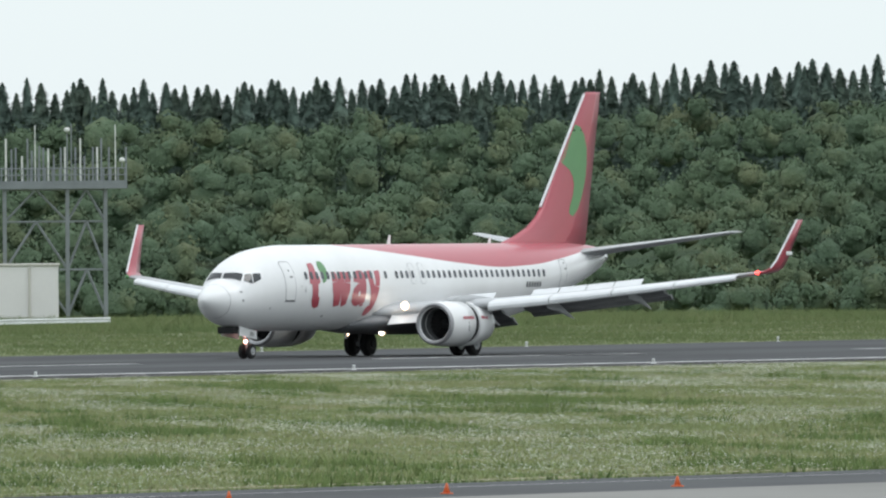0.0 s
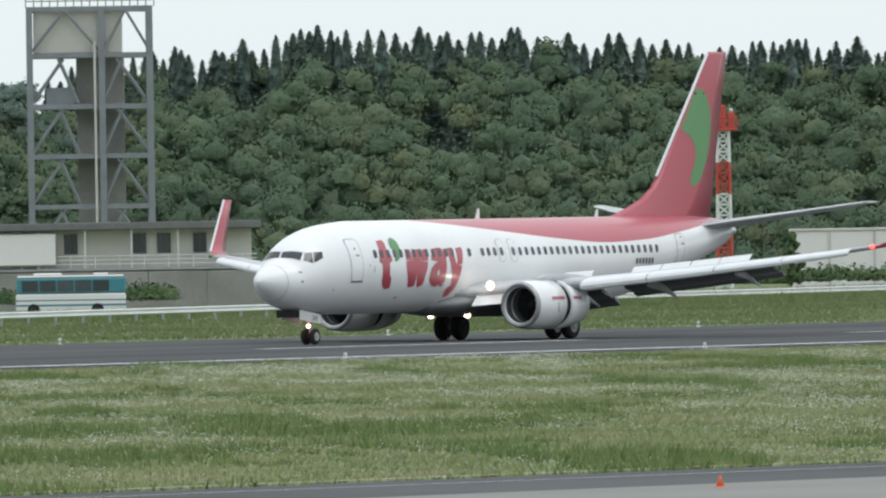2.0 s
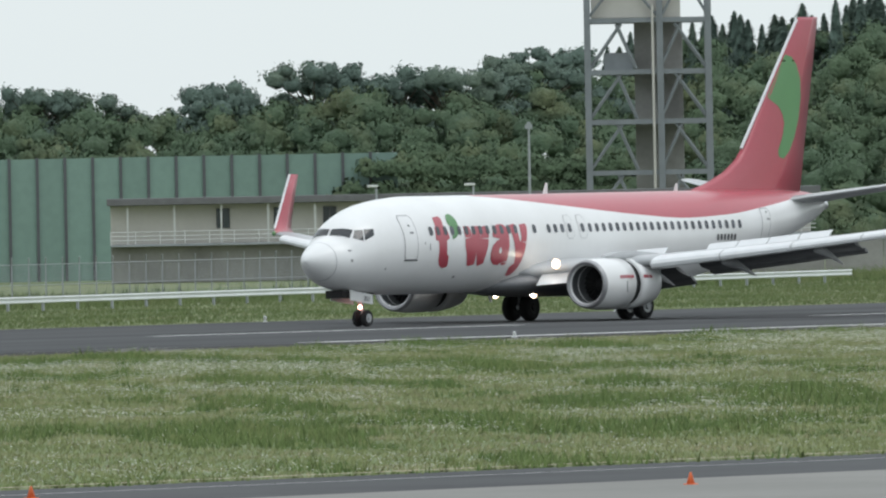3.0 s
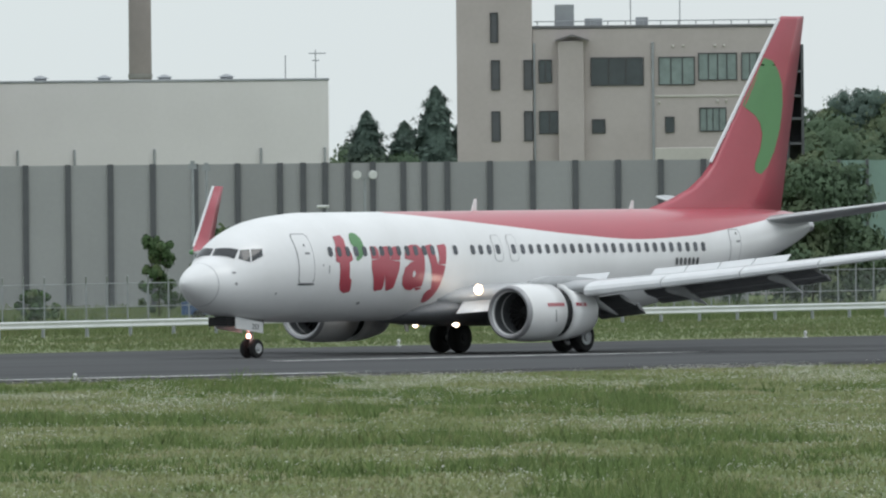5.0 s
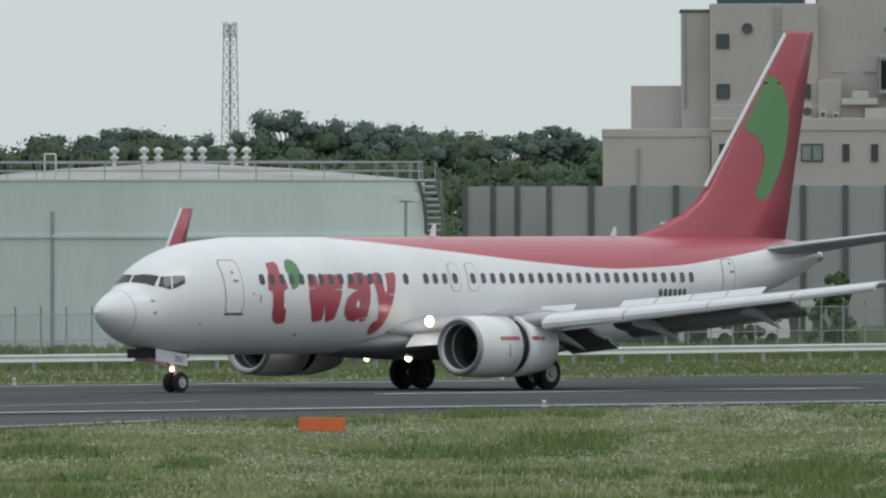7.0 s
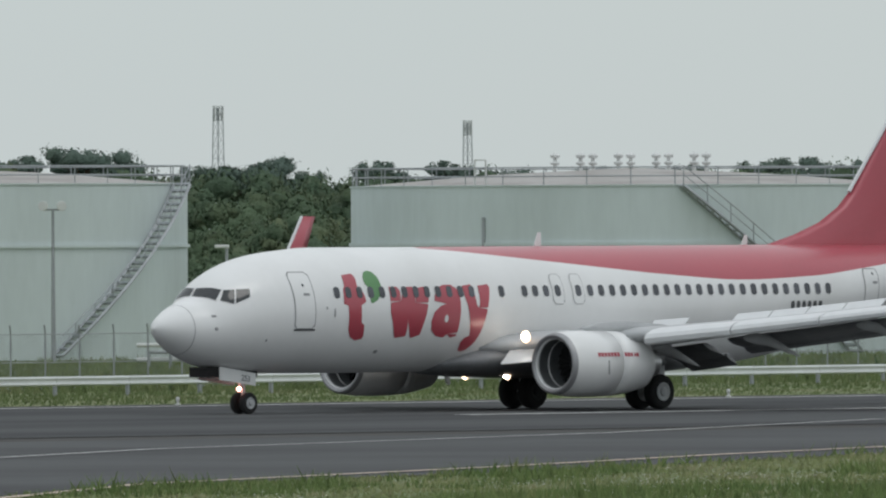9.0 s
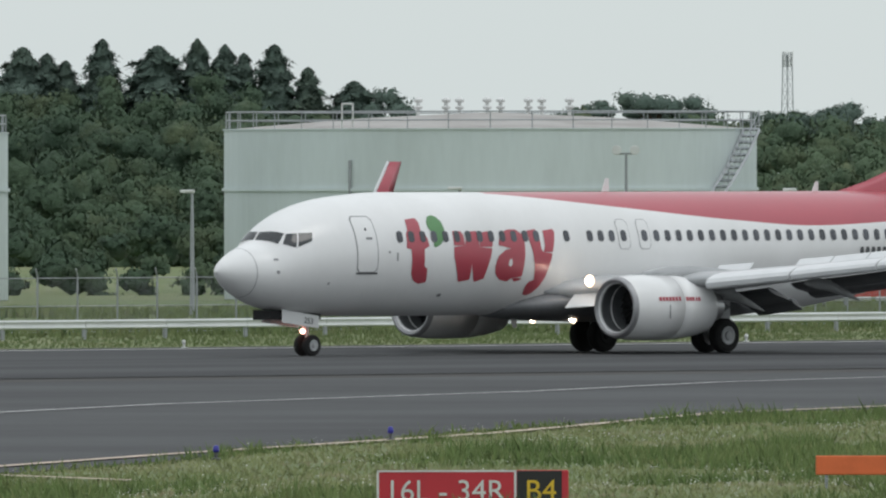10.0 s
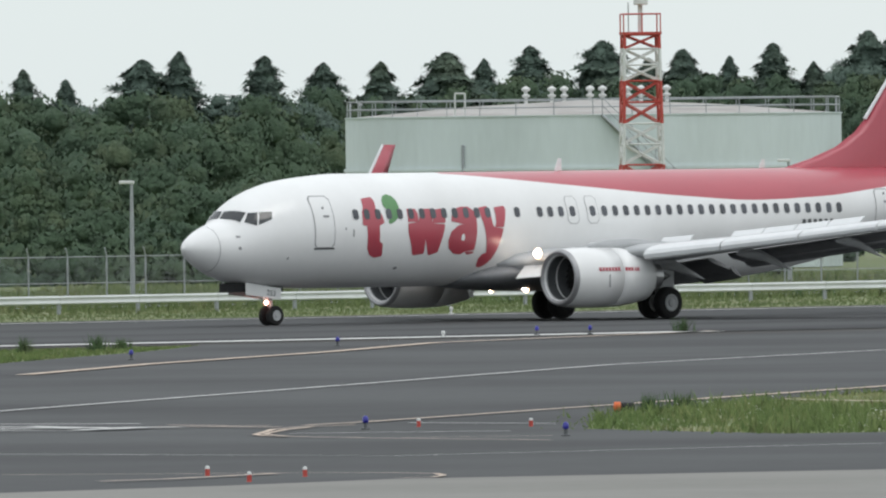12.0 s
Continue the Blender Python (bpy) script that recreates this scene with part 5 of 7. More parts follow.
for x, y, h, w, n in ((676.8, 535.3, 4.6, 4.2, 26), (663.2, 520.4, 3.0, 1.4, 8), (625.3, 521.6, 2.6, 2.0, 12), (628.2, 518.6, 3.5, 2.6, 15), (578.8, 505.1, 2.9, 2.1, 13), (492.9, 528.3, 2.4, 2.2, 14), (496.3, 525.1, 3.2, 3.2, 20), (676.1, 538.6, 4.3, 2.6, 14), (955.5, 591.1, 4.0, 2.2, 14), (526.3, 551.4, 3.2, 3.0, 14), (484.2, 540.9, 1.6, 2.4, 10), (612.3, 519.0, 1.8, 2.4, 10), (649.1, 524.4, 1.7, 2.6, 10), (904.5, 581.6, 2.1, 2.2, 10)):
    broadleaf(x, y, h, w, n, 70, "leafy green roadside shrub beside the perimeter fence", name="shrub")
for x, y, h, w, n in ((655.4, 512.6, 2.7, 2.2, 12), (663.0, 512.7, 2.8, 3.8, 20), (663.5, 523.3, 4.4, 2.8, 18), (659.0, 512.0, 1.9, 1.6, 8)):
    broadleaf(x, y, h, w, n, 70, "feathery green bush growing along the perimeter fence", name="shrub")
hut = thing("storage_hut", pose(679.0, 527.5, 0, 0, 0, -52), "small flat-roofed white storage hut behind the fence", "hut")
block(hut, "wall", -1.6, 0, 0, 1.5, 2.2, 2.55, M_BOXW)
block(hut, "roof", -1.7, -0.1, 2.55, 1.6, 2.3, 2.7, M_STEEL)
part("door", boxes((0.2, -0.05, 0, 1.0, -0.004, 2.0)), M_GREY, hut, "grey steel door")
broadleaf(738.6, 545.9, 7.6, 9.5, 46, 160, "big rounded climbing shrub against the barrier", M_WOODS, 0.4, "shrub")
for x, y, w in ((965.4, 594.1, 7.5), (854.8, 575.6, 6), (838.1, 570.3, 9)):
    V, F, N = leaf_cloud([(w * (k / 9 - 0.5), rng.uniform(-0.6, 0.6), 0.6) for k in range(10)], [0.9 + 0.4 * rng.uniform() for k in range(10)], 320, 0.2)
    h = thing("hedge", pose(x, y, 0, 0, 0, -57), "low clipped green hedge", "hedge")
    c = new("leaves", fast_mesh("leaves", V, F, M_BUSH, N))
    c.parent = h
# overgrown end of the green barrier
ivy = [(906.0 + 0.30 * k, 639.5 - 0.37 * k, z + rng.uniform(-0.4, 0.4)) for k in range(46) for z in (1.5, 3.2, 4.9, 6.3) if z < 2.6 + 0.35 * k]
V, F, N = leaf_cloud(ivy, [0.95] * len(ivy), 230, 0.26)
tagged(new("ivy_bank", fast_mesh("ivy_bank", V, F, M_WOODS, N)), "bank of dark climbing ivy behind the building", "ivy", kind="stuff")


# ---- the airliner: x runs aft from the nose, y to starboard, z up from the runway ----
FUS = ((0.0, 2.74, 2.74, 0.0), (0.12, 2.96, 2.52, 0.24), (0.35, 3.13, 2.31, 0.46), (0.75, 3.37, 2.04, 0.74), (1.25, 3.58, 1.79, 1.02),
       (1.62, 3.71, 1.65, 1.19), (1.86, 3.99, 1.57, 1.28), (2.2, 4.28, 1.50, 1.40), (2.7, 4.56, 1.42, 1.54), (3.3, 4.80, 1.36, 1.66), (4.2, 5.03, 1.31, 1.78),
       (5.4, 5.18, 1.28, 1.86), (7.0, 5.28, 1.27, 1.88), (24.0, 5.28, 1.28, 1.88), (26.0, 5.28, 1.42, 1.88), (28.0, 5.28, 1.70, 1.85),
       (30.0, 5.28, 2.07, 1.76), (32.0, 5.27, 2.53, 1.58), (34.0, 5.25, 3.03, 1.32), (36.0, 5.18, 3.56, 0.97), (37.3, 5.05, 4.00, 0.62), (38.0, 4.82, 4.28, 0.28))
SWOOSH = ((10.5, 5.27), (12.0, 5.20), (13.5, 5.08), (15.0, 4.94), (17.4, 4.72), (21.8, 4.34), (25.3, 4.15), (28.6, 4.26), (31.2, 4.50), (34.0, 4.80), (36.0, 5.02), (37.3, 5.04), (38.0, 4.82))


def fus(x):
    top, bot, hw = smooth_table(FUS, x)
    return float(top), float(bot), float(hw)


def side(x, z, off=0.0):
    """The port skin at station x and height z, pushed out by off."""
    top, bot, hw = fus(x)
    zc, hz = (top + bot) / 2, (top - bot) / 2
    c = min(max((z - zc) / hz, -0.999), 0.999)
    y = -hw * math.sqrt(1 - c * c)
    n = Vector((0, y / hw ** 2, (z - zc) / hz ** 2)).normalized()
    return Vector((x, y, z)) + n * off


plane = thing("airliner", pose(705.87, 410.1, 0.02), "white and red twin-engine airliner rolling out on the runway", "airplane")


def fuselage():
    bm = bmesh.new()
    xs = [0.004, 0.02, 0.05, 0.12, 0.22, 0.35, 0.5] + [0.7 + 0.2 * k for k in range(34)] + [7.5 + 0.5 * k for k in range(61)] + [37.6, 37.8, 38.0]
    up, dn = 12, 26
    rings = []
    for x in xs:
        top, bot, hw = fus(x)
        zc, hz = (top + bot) / 2, (top - bot) / 2
        zb = float(smooth_table(SWOOSH, x)[0]) if x > 10.5 else top
        a0 = max(math.acos(min(max((zb - zc) / hz, -1), 1)), 0.02)
        half = [a0 * k / up for k in range(up)] + [a0 + (math.pi - a0) * k / dn for k in range(dn + 1)]
        ang = half + [2 * math.pi - a for a in half[-2:0:-1]]
        rings.append([(x, -hw * math.sin(a), zc + hz * math.cos(a)) for a in ang])
    n = len(rings[0])
    loft(bm, rings, mats=lambda i, j: 1 if (j < up or j >= n - up) and xs[i] > 11 else 0)
    bmesh.ops.recalc_face_normals(bm, faces=bm.faces[:])
    return bm


part("fuselage", fuselage(), (M_WHITE, M_RED), plane, "white fuselage with a red sweep over the back", smooth=True)


def decal(name, outline, material, parent, off=0.012, step=0.05, mirror=False, label="", skin=None):
    """A painted shape on the port skin: outline points (x, z) cut into level strips that follow the curve."""
    bm = bmesh.new()
    zs = [p[1] for p in outline]
    z0, z1 = min(zs), max(zs)
    levels = sorted(set([z0 + 1e-4, z1 - 1e-4] + [z0 + (z1 - z0) * k / max(int((z1 - z0) / step), 2) for k in range(1, max(int((z1 - z0) / step), 2))]))
    def cuts(z):
        out = []
        for i in range(len(outline)):
            (xa, za), (xb, zb) = outline[i], outline[(i + 1) % len(outline)]
            if (za <= z < zb) or (zb <= z < za):
                out.append(xa + (xb - xa) * (z - za) / (zb - za))
        out.sort()
        return [(out[k], out[k + 1]) for k in range(0, len(out) - 1, 2)]
    for za, zb in zip(levels, levels[1:]):
        zm = (za + zb) / 2
        for lo, hi in cuts(zm):
            cl, ch = [], []
            for z, src in ((za, cuts(za + 1e-5)), (zb, cuts(zb - 1e-5))):
                best = min(src, key=lambda s: abs(s[0] - lo) + abs(s[1] - hi)) if src else (lo, hi)
                if abs(best[0] - lo) + abs(best[1] - hi) > 0.6:
                    best = (lo, hi)
                cl.append(best[0])
                ch.append(best[1])
            m = max(1, int((hi - lo) / 0.3))
            for k in range(m):
                def at(row, u):
                    return cl[row] + (ch[row] - cl[row]) * u
                q = [(at(0, k / m), za), (at(0, (k + 1) / m), za), (at(1, (k + 1) / m), zb), (at(1, k / m), zb)]
                try:
                    bm.faces.new([bm.verts.new((skin or side)(x, z, off)) for x, z in q])
                except ValueError:
                    pass
    bmesh.ops.remove_doubles(bm, verts=bm.verts[:], dist=0.002)
    bmesh.ops.recalc_face_normals(bm, faces=bm.faces[:])
    if mirror:
        bmesh.ops.scale(bm, vec=(1, -1, 1), verts=bm.verts[:])
    return part(name, bm, material, parent, label, smooth=True)


def rounded(x0, z0, x1, z1, r, k=4):
    pts = []
    for cx, cz, a in ((x1 - r, z1 - r, 0), (x0 + r, z1 - r, 90), (x0 + r, z0 + r, 180), (x1 - r, z0 + r, 270)):
        pts += [(cx + r * math.cos(radians(a + 90 * i / k)), cz + r * math.sin(radians(a + 90 * i / k))) for i in range(k + 1)]
    return pts


# cabin windows on both sides
WIN_X = [6.40 + 0.508 * k for k in range(13)] + [13.87] + [14.93, 15.42, 15.92, 16.45, 17.40] + [17.96 + 0.5085 * k for k in range(23)]
for mirrored in (False, True):
    for x in WIN_X:
        decal("cabin_window", rounded(x - 0.125, 3.66, x + 0.125, 4.02, 0.085, 3), M_CABIN, plane, 0.016, 0.04, mirrored)


def hatch(name, x0, z0, x1, z1, r, line=0.035, label="", handle=True, sill=False):
    outer = rounded(x0 - line, z0 - line, x1 + line, z1 + line, r)
    ob = decal(name, outer, M_LINE, plane, 0.008, 0.12, label=label)
    decal("door_skin", rounded(x0, z0, x1, z1, r * 0.85), M_WHITE, ob, 0.012, 0.12)
    if handle:
        decal("door_handle", rounded(x0 + 0.38, z0 + 1.03, x0 + 0.66, z0 + 1.11, 0.03), M_LINE, ob, 0.018, 0.05)
        decal("door_port", rounded(x0 + 0.40, z0 + 1.30, x0 + 0.50, z0 + 1.42, 0.05), M_GLASS, ob, 0.018, 0.05)
    if sill:
        decal("door_sill", rounded(x0 - 0.05, z0 - 0.08, x1 + 0.05, z0 - 0.02, 0.025), M_DGREY, ob, 0.02, 0.03)
    return ob


hatch("cabin_door", 4.56, 2.72, 5.38, 4.48, 0.12, label="closed white forward cabin door with grey outline", sill=True)
hatch("cabin_door", 31.05, 2.95, 31.75, 4.45, 0.1, label="closed white aft cabin door with grey outline")
hatch("overwing_exit", 16.22, 3.42, 16.72, 4.36, 0.1, 0.02, handle=False, label="closed overwing exit hatch")
hatch("overwing_exit", 17.15, 3.42, 17.65, 4.36, 0.1, 0.02, handle=False, label="closed overwing exit hatch")
for x in (16.45, 17.40):
    decal("cabin_window", rounded(x - 0.125, 3.66, x + 0.125, 4.02, 0.085, 3), M_CABIN, plane, 0.026, 0.04)

# livery shapes on the port side
decal("livery_shape", [(6.84, 4.43), (7.30, 4.44), (7.40, 4.32), (7.37, 3.97), (7.49, 3.96), (7.62, 3.78), (7.67, 3.54), (7.62, 3.49), (7.44, 3.47), (7.46, 2.88), (7.60, 2.82), (7.66, 2.46), (7.64, 2.34), (7.34, 2.32), (7.07, 2.43), (6.92, 2.65), (6.86, 3.48), (6.66, 3.48), (6.71, 3.94), (6.80, 4.05)], M_RED, plane, label="red painted upright shape with a crossbar")
decal("livery_leaf", [(7.88, 4.48), (8.09, 4.53), (8.26, 4.49), (8.41, 4.33), (8.46, 4.08), (8.40, 3.81), (8.18, 3.58), (7.94, 3.49), (7.85, 3.54), (8.00, 3.81), (7.88, 3.99), (7.74, 4.13), (7.75, 4.31)], M_GREEN, plane, label="green painted leaf shape")
decal("livery_shape", [(8.78, 3.99), (9.14, 4.00), (9.25, 3.89), (9.24, 3.53), (9.39, 3.96), (9.84, 4.00), (9.90, 3.85), (9.88, 3.49), (10.03, 3.98), (10.35, 4.01), (10.49, 3.89), (10.50, 3.62), (10.40, 3.17), (10.26, 2.72), (10.20, 2.45), (9.82, 2.40), (9.75, 2.45), (9.56, 2.94), (9.58, 2.49), (9.52, 2.40), (9.12, 2.38), (9.04, 2.46), (8.76, 3.18)], M_RED, plane, label="red painted block shape with notches")
decal("livery_shape", [(10.76, 3.52), (10.79, 3.70), (10.96, 3.96), (11.26, 4.06), (11.61, 4.06), (11.86, 3.92), (11.94, 3.61), (11.94, 3.16), (11.91, 2.71), (11.88, 2.42), (11.59, 2.40), (11.45, 2.49), (11.29, 2.38), (10.99, 2.39), (10.69, 2.62), (10.63, 2.89), (10.75, 3.20), (11.06, 3.40), (11.29, 3.43), (11.34, 3.48)], M_RED, plane, label="red painted rounded shape")
decal("livery_gap", [(11.24, 3.09), (11.33, 3.12), (11.40, 2.98), (11.34, 2.85), (11.21, 2.87)], M_WHITE, plane, 0.016, label="small white gap in the red shape")
decal("livery_shape", [(12.11, 4.04), (12.50, 4.07), (12.59, 3.91), (12.68, 3.42), (12.77, 3.31), (12.84, 3.51), (12.83, 4.02), (13.29, 4.07), (13.35, 3.96), (13.26, 3.60), (13.11, 3.06), (12.97, 2.55), (12.82, 2.21), (12.60, 1.98), (12.39, 1.92), (12.23, 1.96), (12.19, 2.22), (12.31, 2.38), (12.49, 2.41), (12.42, 2.79), (12.29, 3.33), (12.16, 3.70)], M_RED, plane, label="red painted tailed shape")
for x in WIN_X[:13]:
    decal("cabin_window", rounded(x - 0.125, 3.66, x + 0.125, 4.02, 0.085, 3), M_CABIN, plane, 0.022, 0.04)
for k in range(6):
    decal("registration_bar", rounded(27.3 + 0.27 * k, 3.18, 27.49 + 0.27 * k, 3.44, 0.03), M_DGREY, plane, 0.015, 0.2)

# cockpit glazing, following the nose
def nose_patch(name, corners, material, off, parent=plane, nx=6, nz=4):
    """A four-cornered patch between (x, z) corners: lower fore, lower aft, upper aft, upper fore."""
    bm = bmesh.new()
    rows = []
    for j in range(nz + 1):
        v = j / nz
        row = []
        for i in range(nx + 1):
            u = i / nx
            p = [(1 - u) * (1 - v) * corners[0][k] + u * (1 - v) * corners[1][k] + u * v * corners[2][k] + (1 - u) * v * corners[3][k] for k in range(2)]
            row.append(side(p[0], p[1], off))
        rows.append(row)
    loft(bm, rows, close=False, cap=False)
    bmesh.ops.recalc_face_normals(bm, faces=bm.faces[:])
    return part(name, bm, material, parent, smooth=True)


def wind_patch(name, sgn, material, off, parent=plane):
    """One windshield pane wrapped over the nose, between stations and angles round the section."""
    bm = bmesh.new()
    rows = []
    for j in range(5):
        row = []
        for i in range(9):
            u, v = i / 8, j / 4
            x = (1 - v) * (1.66 + 0.20 * u ** 1.5) + v * (1.87 + 0.30 * u ** 1.5)
            a = sgn * (0.04 + u * ((0.80 - 0.04) * (1 - v) + (0.68 - 0.04) * v))
            top, bot, hw = fus(x)
            zc, hz = (top + bot) / 2, (top - bot) / 2
            n = Vector((-0.8, -math.sin(a), math.cos(a))).normalized()
            row.append(Vector((x, -hw * math.sin(a), zc + hz * math.cos(a))) + n * off)
        rows.append(row)
    loft(bm, rows, close=False, cap=False)
    bmesh.ops.recalc_face_normals(bm, faces=bm.faces[:])
    return part(name, bm, material, parent, smooth=True)


wind_patch("windshield", 1, M_GLASS, 0.015)
wind_patch("windshield", -1, M_GLASS, 0.015)
nose_patch("cockpit_window", ((1.96, 3.62), (2.30, 3.50), (2.50, 3.96), (2.20, 3.94)), M_GLASS, 0.014)
nose_patch("cockpit_window", ((2.36, 3.52), (2.88, 3.72), (2.98, 3.98), (2.55, 3.97)), M_GLASS, 0.014)
for x, z, w, h in ((1.62, 3.12, 0.16, 0.07), (1.62, 2.72, 0.12, 0.12), (3.5, 2.35, 0.10, 0.10), (8.5, 1.95, 0.2, 0.1), (5.9, 3.35, 0.08, 0.1), (6.25, 3.2, 0.06, 0.3)):
    decal("skin_port", rounded(x - w / 2, z - h / 2, x + w / 2, z + h / 2, min(w, h) * 0.4, 3), M_LINE, plane, 0.012, 0.04)
bm = bmesh.new()
rings = []
for x in (0.98, 1.0):
    top, bot, hw = fus(x)
    zc, hz = (top + bot) / 2, (top - bot) / 2
    rings.append([(x, -(hw + 0.004) * math.sin(t * math.pi / 20), zc + (hz + 0.004) * math.cos(t * math.pi / 20)) for t in range(40)])
loft(bm, rings, cap=False)
part("radome_joint", bm, M_LINE, plane)


# wings
def airfoil(x0, chord, y, z, thick, twist=0.0, droop=0.0):
    """A closed aerofoil ring in a plane of constant y."""
    pts = []
    for s, t in ((1.0, 0.02), (0.8, 0.26), (0.6, 0.44), (0.4, 0.56), (0.2, 0.52), (0.07, 0.33), (0.0, 0.0), (0.05, -0.27), (0.15, -0.40), (0.35, -0.46), (0.6, -0.28), (0.8, -0.10), (1.0, -0.02)):
        px, pz = s * chord, t * thick
        pts.append((x0 + px, y, z + pz - math.tan(twist) * px))
    return pts


WING = ((1.2, 12.9, 8.3, 2.02, 0.98), (1.9, 13.6, 7.7, 2.06, 0.92), (4.8, 15.55, 5.55, 2.32, 0.66), (5.9, 16.25, 4.7, 2.42, 0.56), (9.0, 17.9, 3.75, 2.75, 0.42), (13.0, 20.0, 2.72, 3.23, 0.30), (17.1, 22.15, 1.6, 3.78, 0.18))


def wing_at(b):
    return [float(v) for v in smooth_table(WING, b)]


def wing(sgn):
    s = -sgn  # port is negative y
    w = part("wing", loft_rings([airfoil(r[1], r[2], s * r[0], r[3], r[4]) for r in WING]), M_GREY, plane, "light grey swept wing", smooth=True)
    # slats
    for b0, b1 in ((6.1, 8.6), (8.65, 11.2), (11.25, 13.8), (13.85, 16.4)):
        bm = bmesh.new()
        rings = []
        for b in (b0, b1):
            x, c, z, t = wing_at(b)
            d = 0.13 * c + 0.20
            rings.append([(x - 0.36 + q[0] * d, s * b, z - 0.14 + q[1] * d * 0.62) for q in ((0.0, 0.0), (0.12, 0.30), (0.45, 0.56), (1.0, 0.72), (1.0, 0.66), (0.5, 0.40), (0.30, 0.05), (0.20, -0.42), (0.06, -0.30))])
        loft(bm, rings)
        bmesh.ops.recalc_face_normals(bm, faces=bm.faces[:])
        part("slat", bm, M_SLAT, w, "extended pale leading edge slat")
    # inboard krueger flap
    bm = bmesh.new()
    loft(bm, [[(wing_at(b)[0] - 0.25 + q[0], s * b, wing_at(b)[2] - 0.22 + q[1]) for q in ((0, -0.35), (0.06, -0.38), (0.5, 0.02), (0.45, 0.1))] for b in (2.1, 3.6)])
    part("krueger_flap", bm, M_SLAT, w)
    # flaps, lowered
    for b0, b1, ch in ((2.0, 4.2, 1.15), (5.5, 12.2, 0.8)):
        for k, (dx, dz, ang, size, m) in enumerate(((0.0, -0.12, 0.38, 1.0, M_UNDER), (0.95, -0.50, 0.60, 0.5, M_UNDER))):
            rings = []
            for b in (b0, (b0 + b1) / 2, b1):
                x, c, z, t = wing_at(b)
                rings.append(airfoil(x + c - 0.45 + dx * ch, ch * size * (1.0 - 0.02 * b), s * b, z + dz * ch * 0.8 - 0.04, 0.16, ang))
            part("flap", loft_rings(rings), m, w, "lowered grey trailing edge flap", smooth=False)
    # flap track fairings
    for b, ln, r in ((4.3, 2.6, 0.24), (7.6, 2.7, 0.23), (11.2, 2.3, 0.20)):
        x, c, z, t = wing_at(b)
        rings = []
        for u in (0, 0.05, 0.2, 0.45, 0.7, 0.9, 1.0):
            rr = r * math.sin(math.pi * min(0.5 + u * 0.5, 1) * 0.999) ** 0.8 if u > 0.3 else r * math.sqrt(u / 0.3 + 0.01)
            px = x + c * 0.45 + u * ln
            drop = -0.30 - max(0, u - 0.35) * 0.95
            rings.append([(px, s * b + 0.55 * rr * math.cos(a * math.pi / 6), z + drop + rr * math.sin(a * math.pi / 6)) for a in range(12)])
        part("flap_fairing", loft_rings(rings), M_GREY, w, "grey pointed flap track fairing", smooth=True)
    # raised spoilers
    for b0, b1 in ((6.3, 7.5), (7.55, 8.75), (8.8, 10.0), (10.05, 11.3), (3.0, 4.4)):
        bm = bmesh.new()
        rings = []
        for b in (b0, b1):
            x, c, z, t = wing_at(b)
            hx, hz = x + c * 0.70, z + t * 0.36
            rings.append([(hx, s * b, hz), (hx + 0.50, s * b, hz + 0.42), (hx + 0.52, s * b, hz + 0.40), (hx + 0.05, s * b, hz - 0.03)])
        loft(bm, rings)
        bmesh.ops.recalc_face_normals(bm, faces=bm.faces[:])
        part("spoiler", bm, M_SLAT, w, "raised pale spoiler panel")
    # winglet, blended upward
    rings = []
    for u, dy, dz in ((0, 0, 0), (0.15, 0.26, 0.05), (0.3, 0.48, 0.22), (0.45, 0.60, 0.58), (0.75, 0.78, 1.6), (1.0, 0.93, 2.5)):
        x = 22.15 + 0.3 * u + 2.15 * u ** 1.15
        c = 1.6 - 0.98 * u ** 0.8
        th = 0.17 - 0.11 * u
        lean = math.atan2(dz, dy + 1e-3) if u else 0
        n = Vector((0, -s * math.sin(min(lean * 1.25, 1.40)), math.cos(min(lean * 1.25, 1.40))))
        base = Vector((x, s * (17.1 + dy), 3.78 + dz))
        rings.append([base + Vector((q * c, 0, 0)) + n * (h * th) for q, h in ((1, 0), (0.6, 0.4), (0.2, 0.5), (0.03, 0.25), (0, 0), (0.03, -0.25), (0.2, -0.45), (0.6, -0.3))])
    wl_ = part("winglet", loft_rings(rings), M_RED, w, "upswept red winglet with pale leading edge", smooth=True)
    part("winglet_edge", bars([(Vector(rings[i][4]) + Vector((-0.01, 0, 0)), Vector(rings[i + 1][4]) + Vector((-0.01, 0, 0))) for i in range(2, 5)], 0.10), M_SLAT, wl_)
    part("winglet_mark", boxes((23.9, s * 17.83 - 0.01, 4.62, 24.45, s * 17.83 + 0.01, 4.80)), M_WHITE, wl_)
    bm = bmesh.new()
    bmesh.ops.create_uvsphere(bm, u_segments=10, v_segments=6, radius=0.10, matrix=Matrix.Translation((22.2, s * 17.2, 3.80)))
    part("navigation_lamp", bm, M_TIP if sgn > 0 else M_GREEN, w, "small red lamp at the wing tip" if sgn > 0 else "small green lamp at the wing tip")
    # wing root landing lamp
    bm = bmesh.new()
    bmesh.ops.create_uvsphere(bm, u_segments=12, v_segments=8, radius=0.085, matrix=Matrix.Translation((13.86, s * 2.80, 2.38)))
    lamp = part("landing_lamp", bm, M_LAMP, w, "bright landing lamp in the wing root")
    # added glowing disc behind the lamp for its glare
    part("lamp_halo", lathe(((0, 0.02), (0.0, 0.18), (0.05, 0.20)), pose(13.93, s * 2.80, 2.38), 18), M_HALO, lamp, "warm glowing disc added for the lamp's halo")
    return w


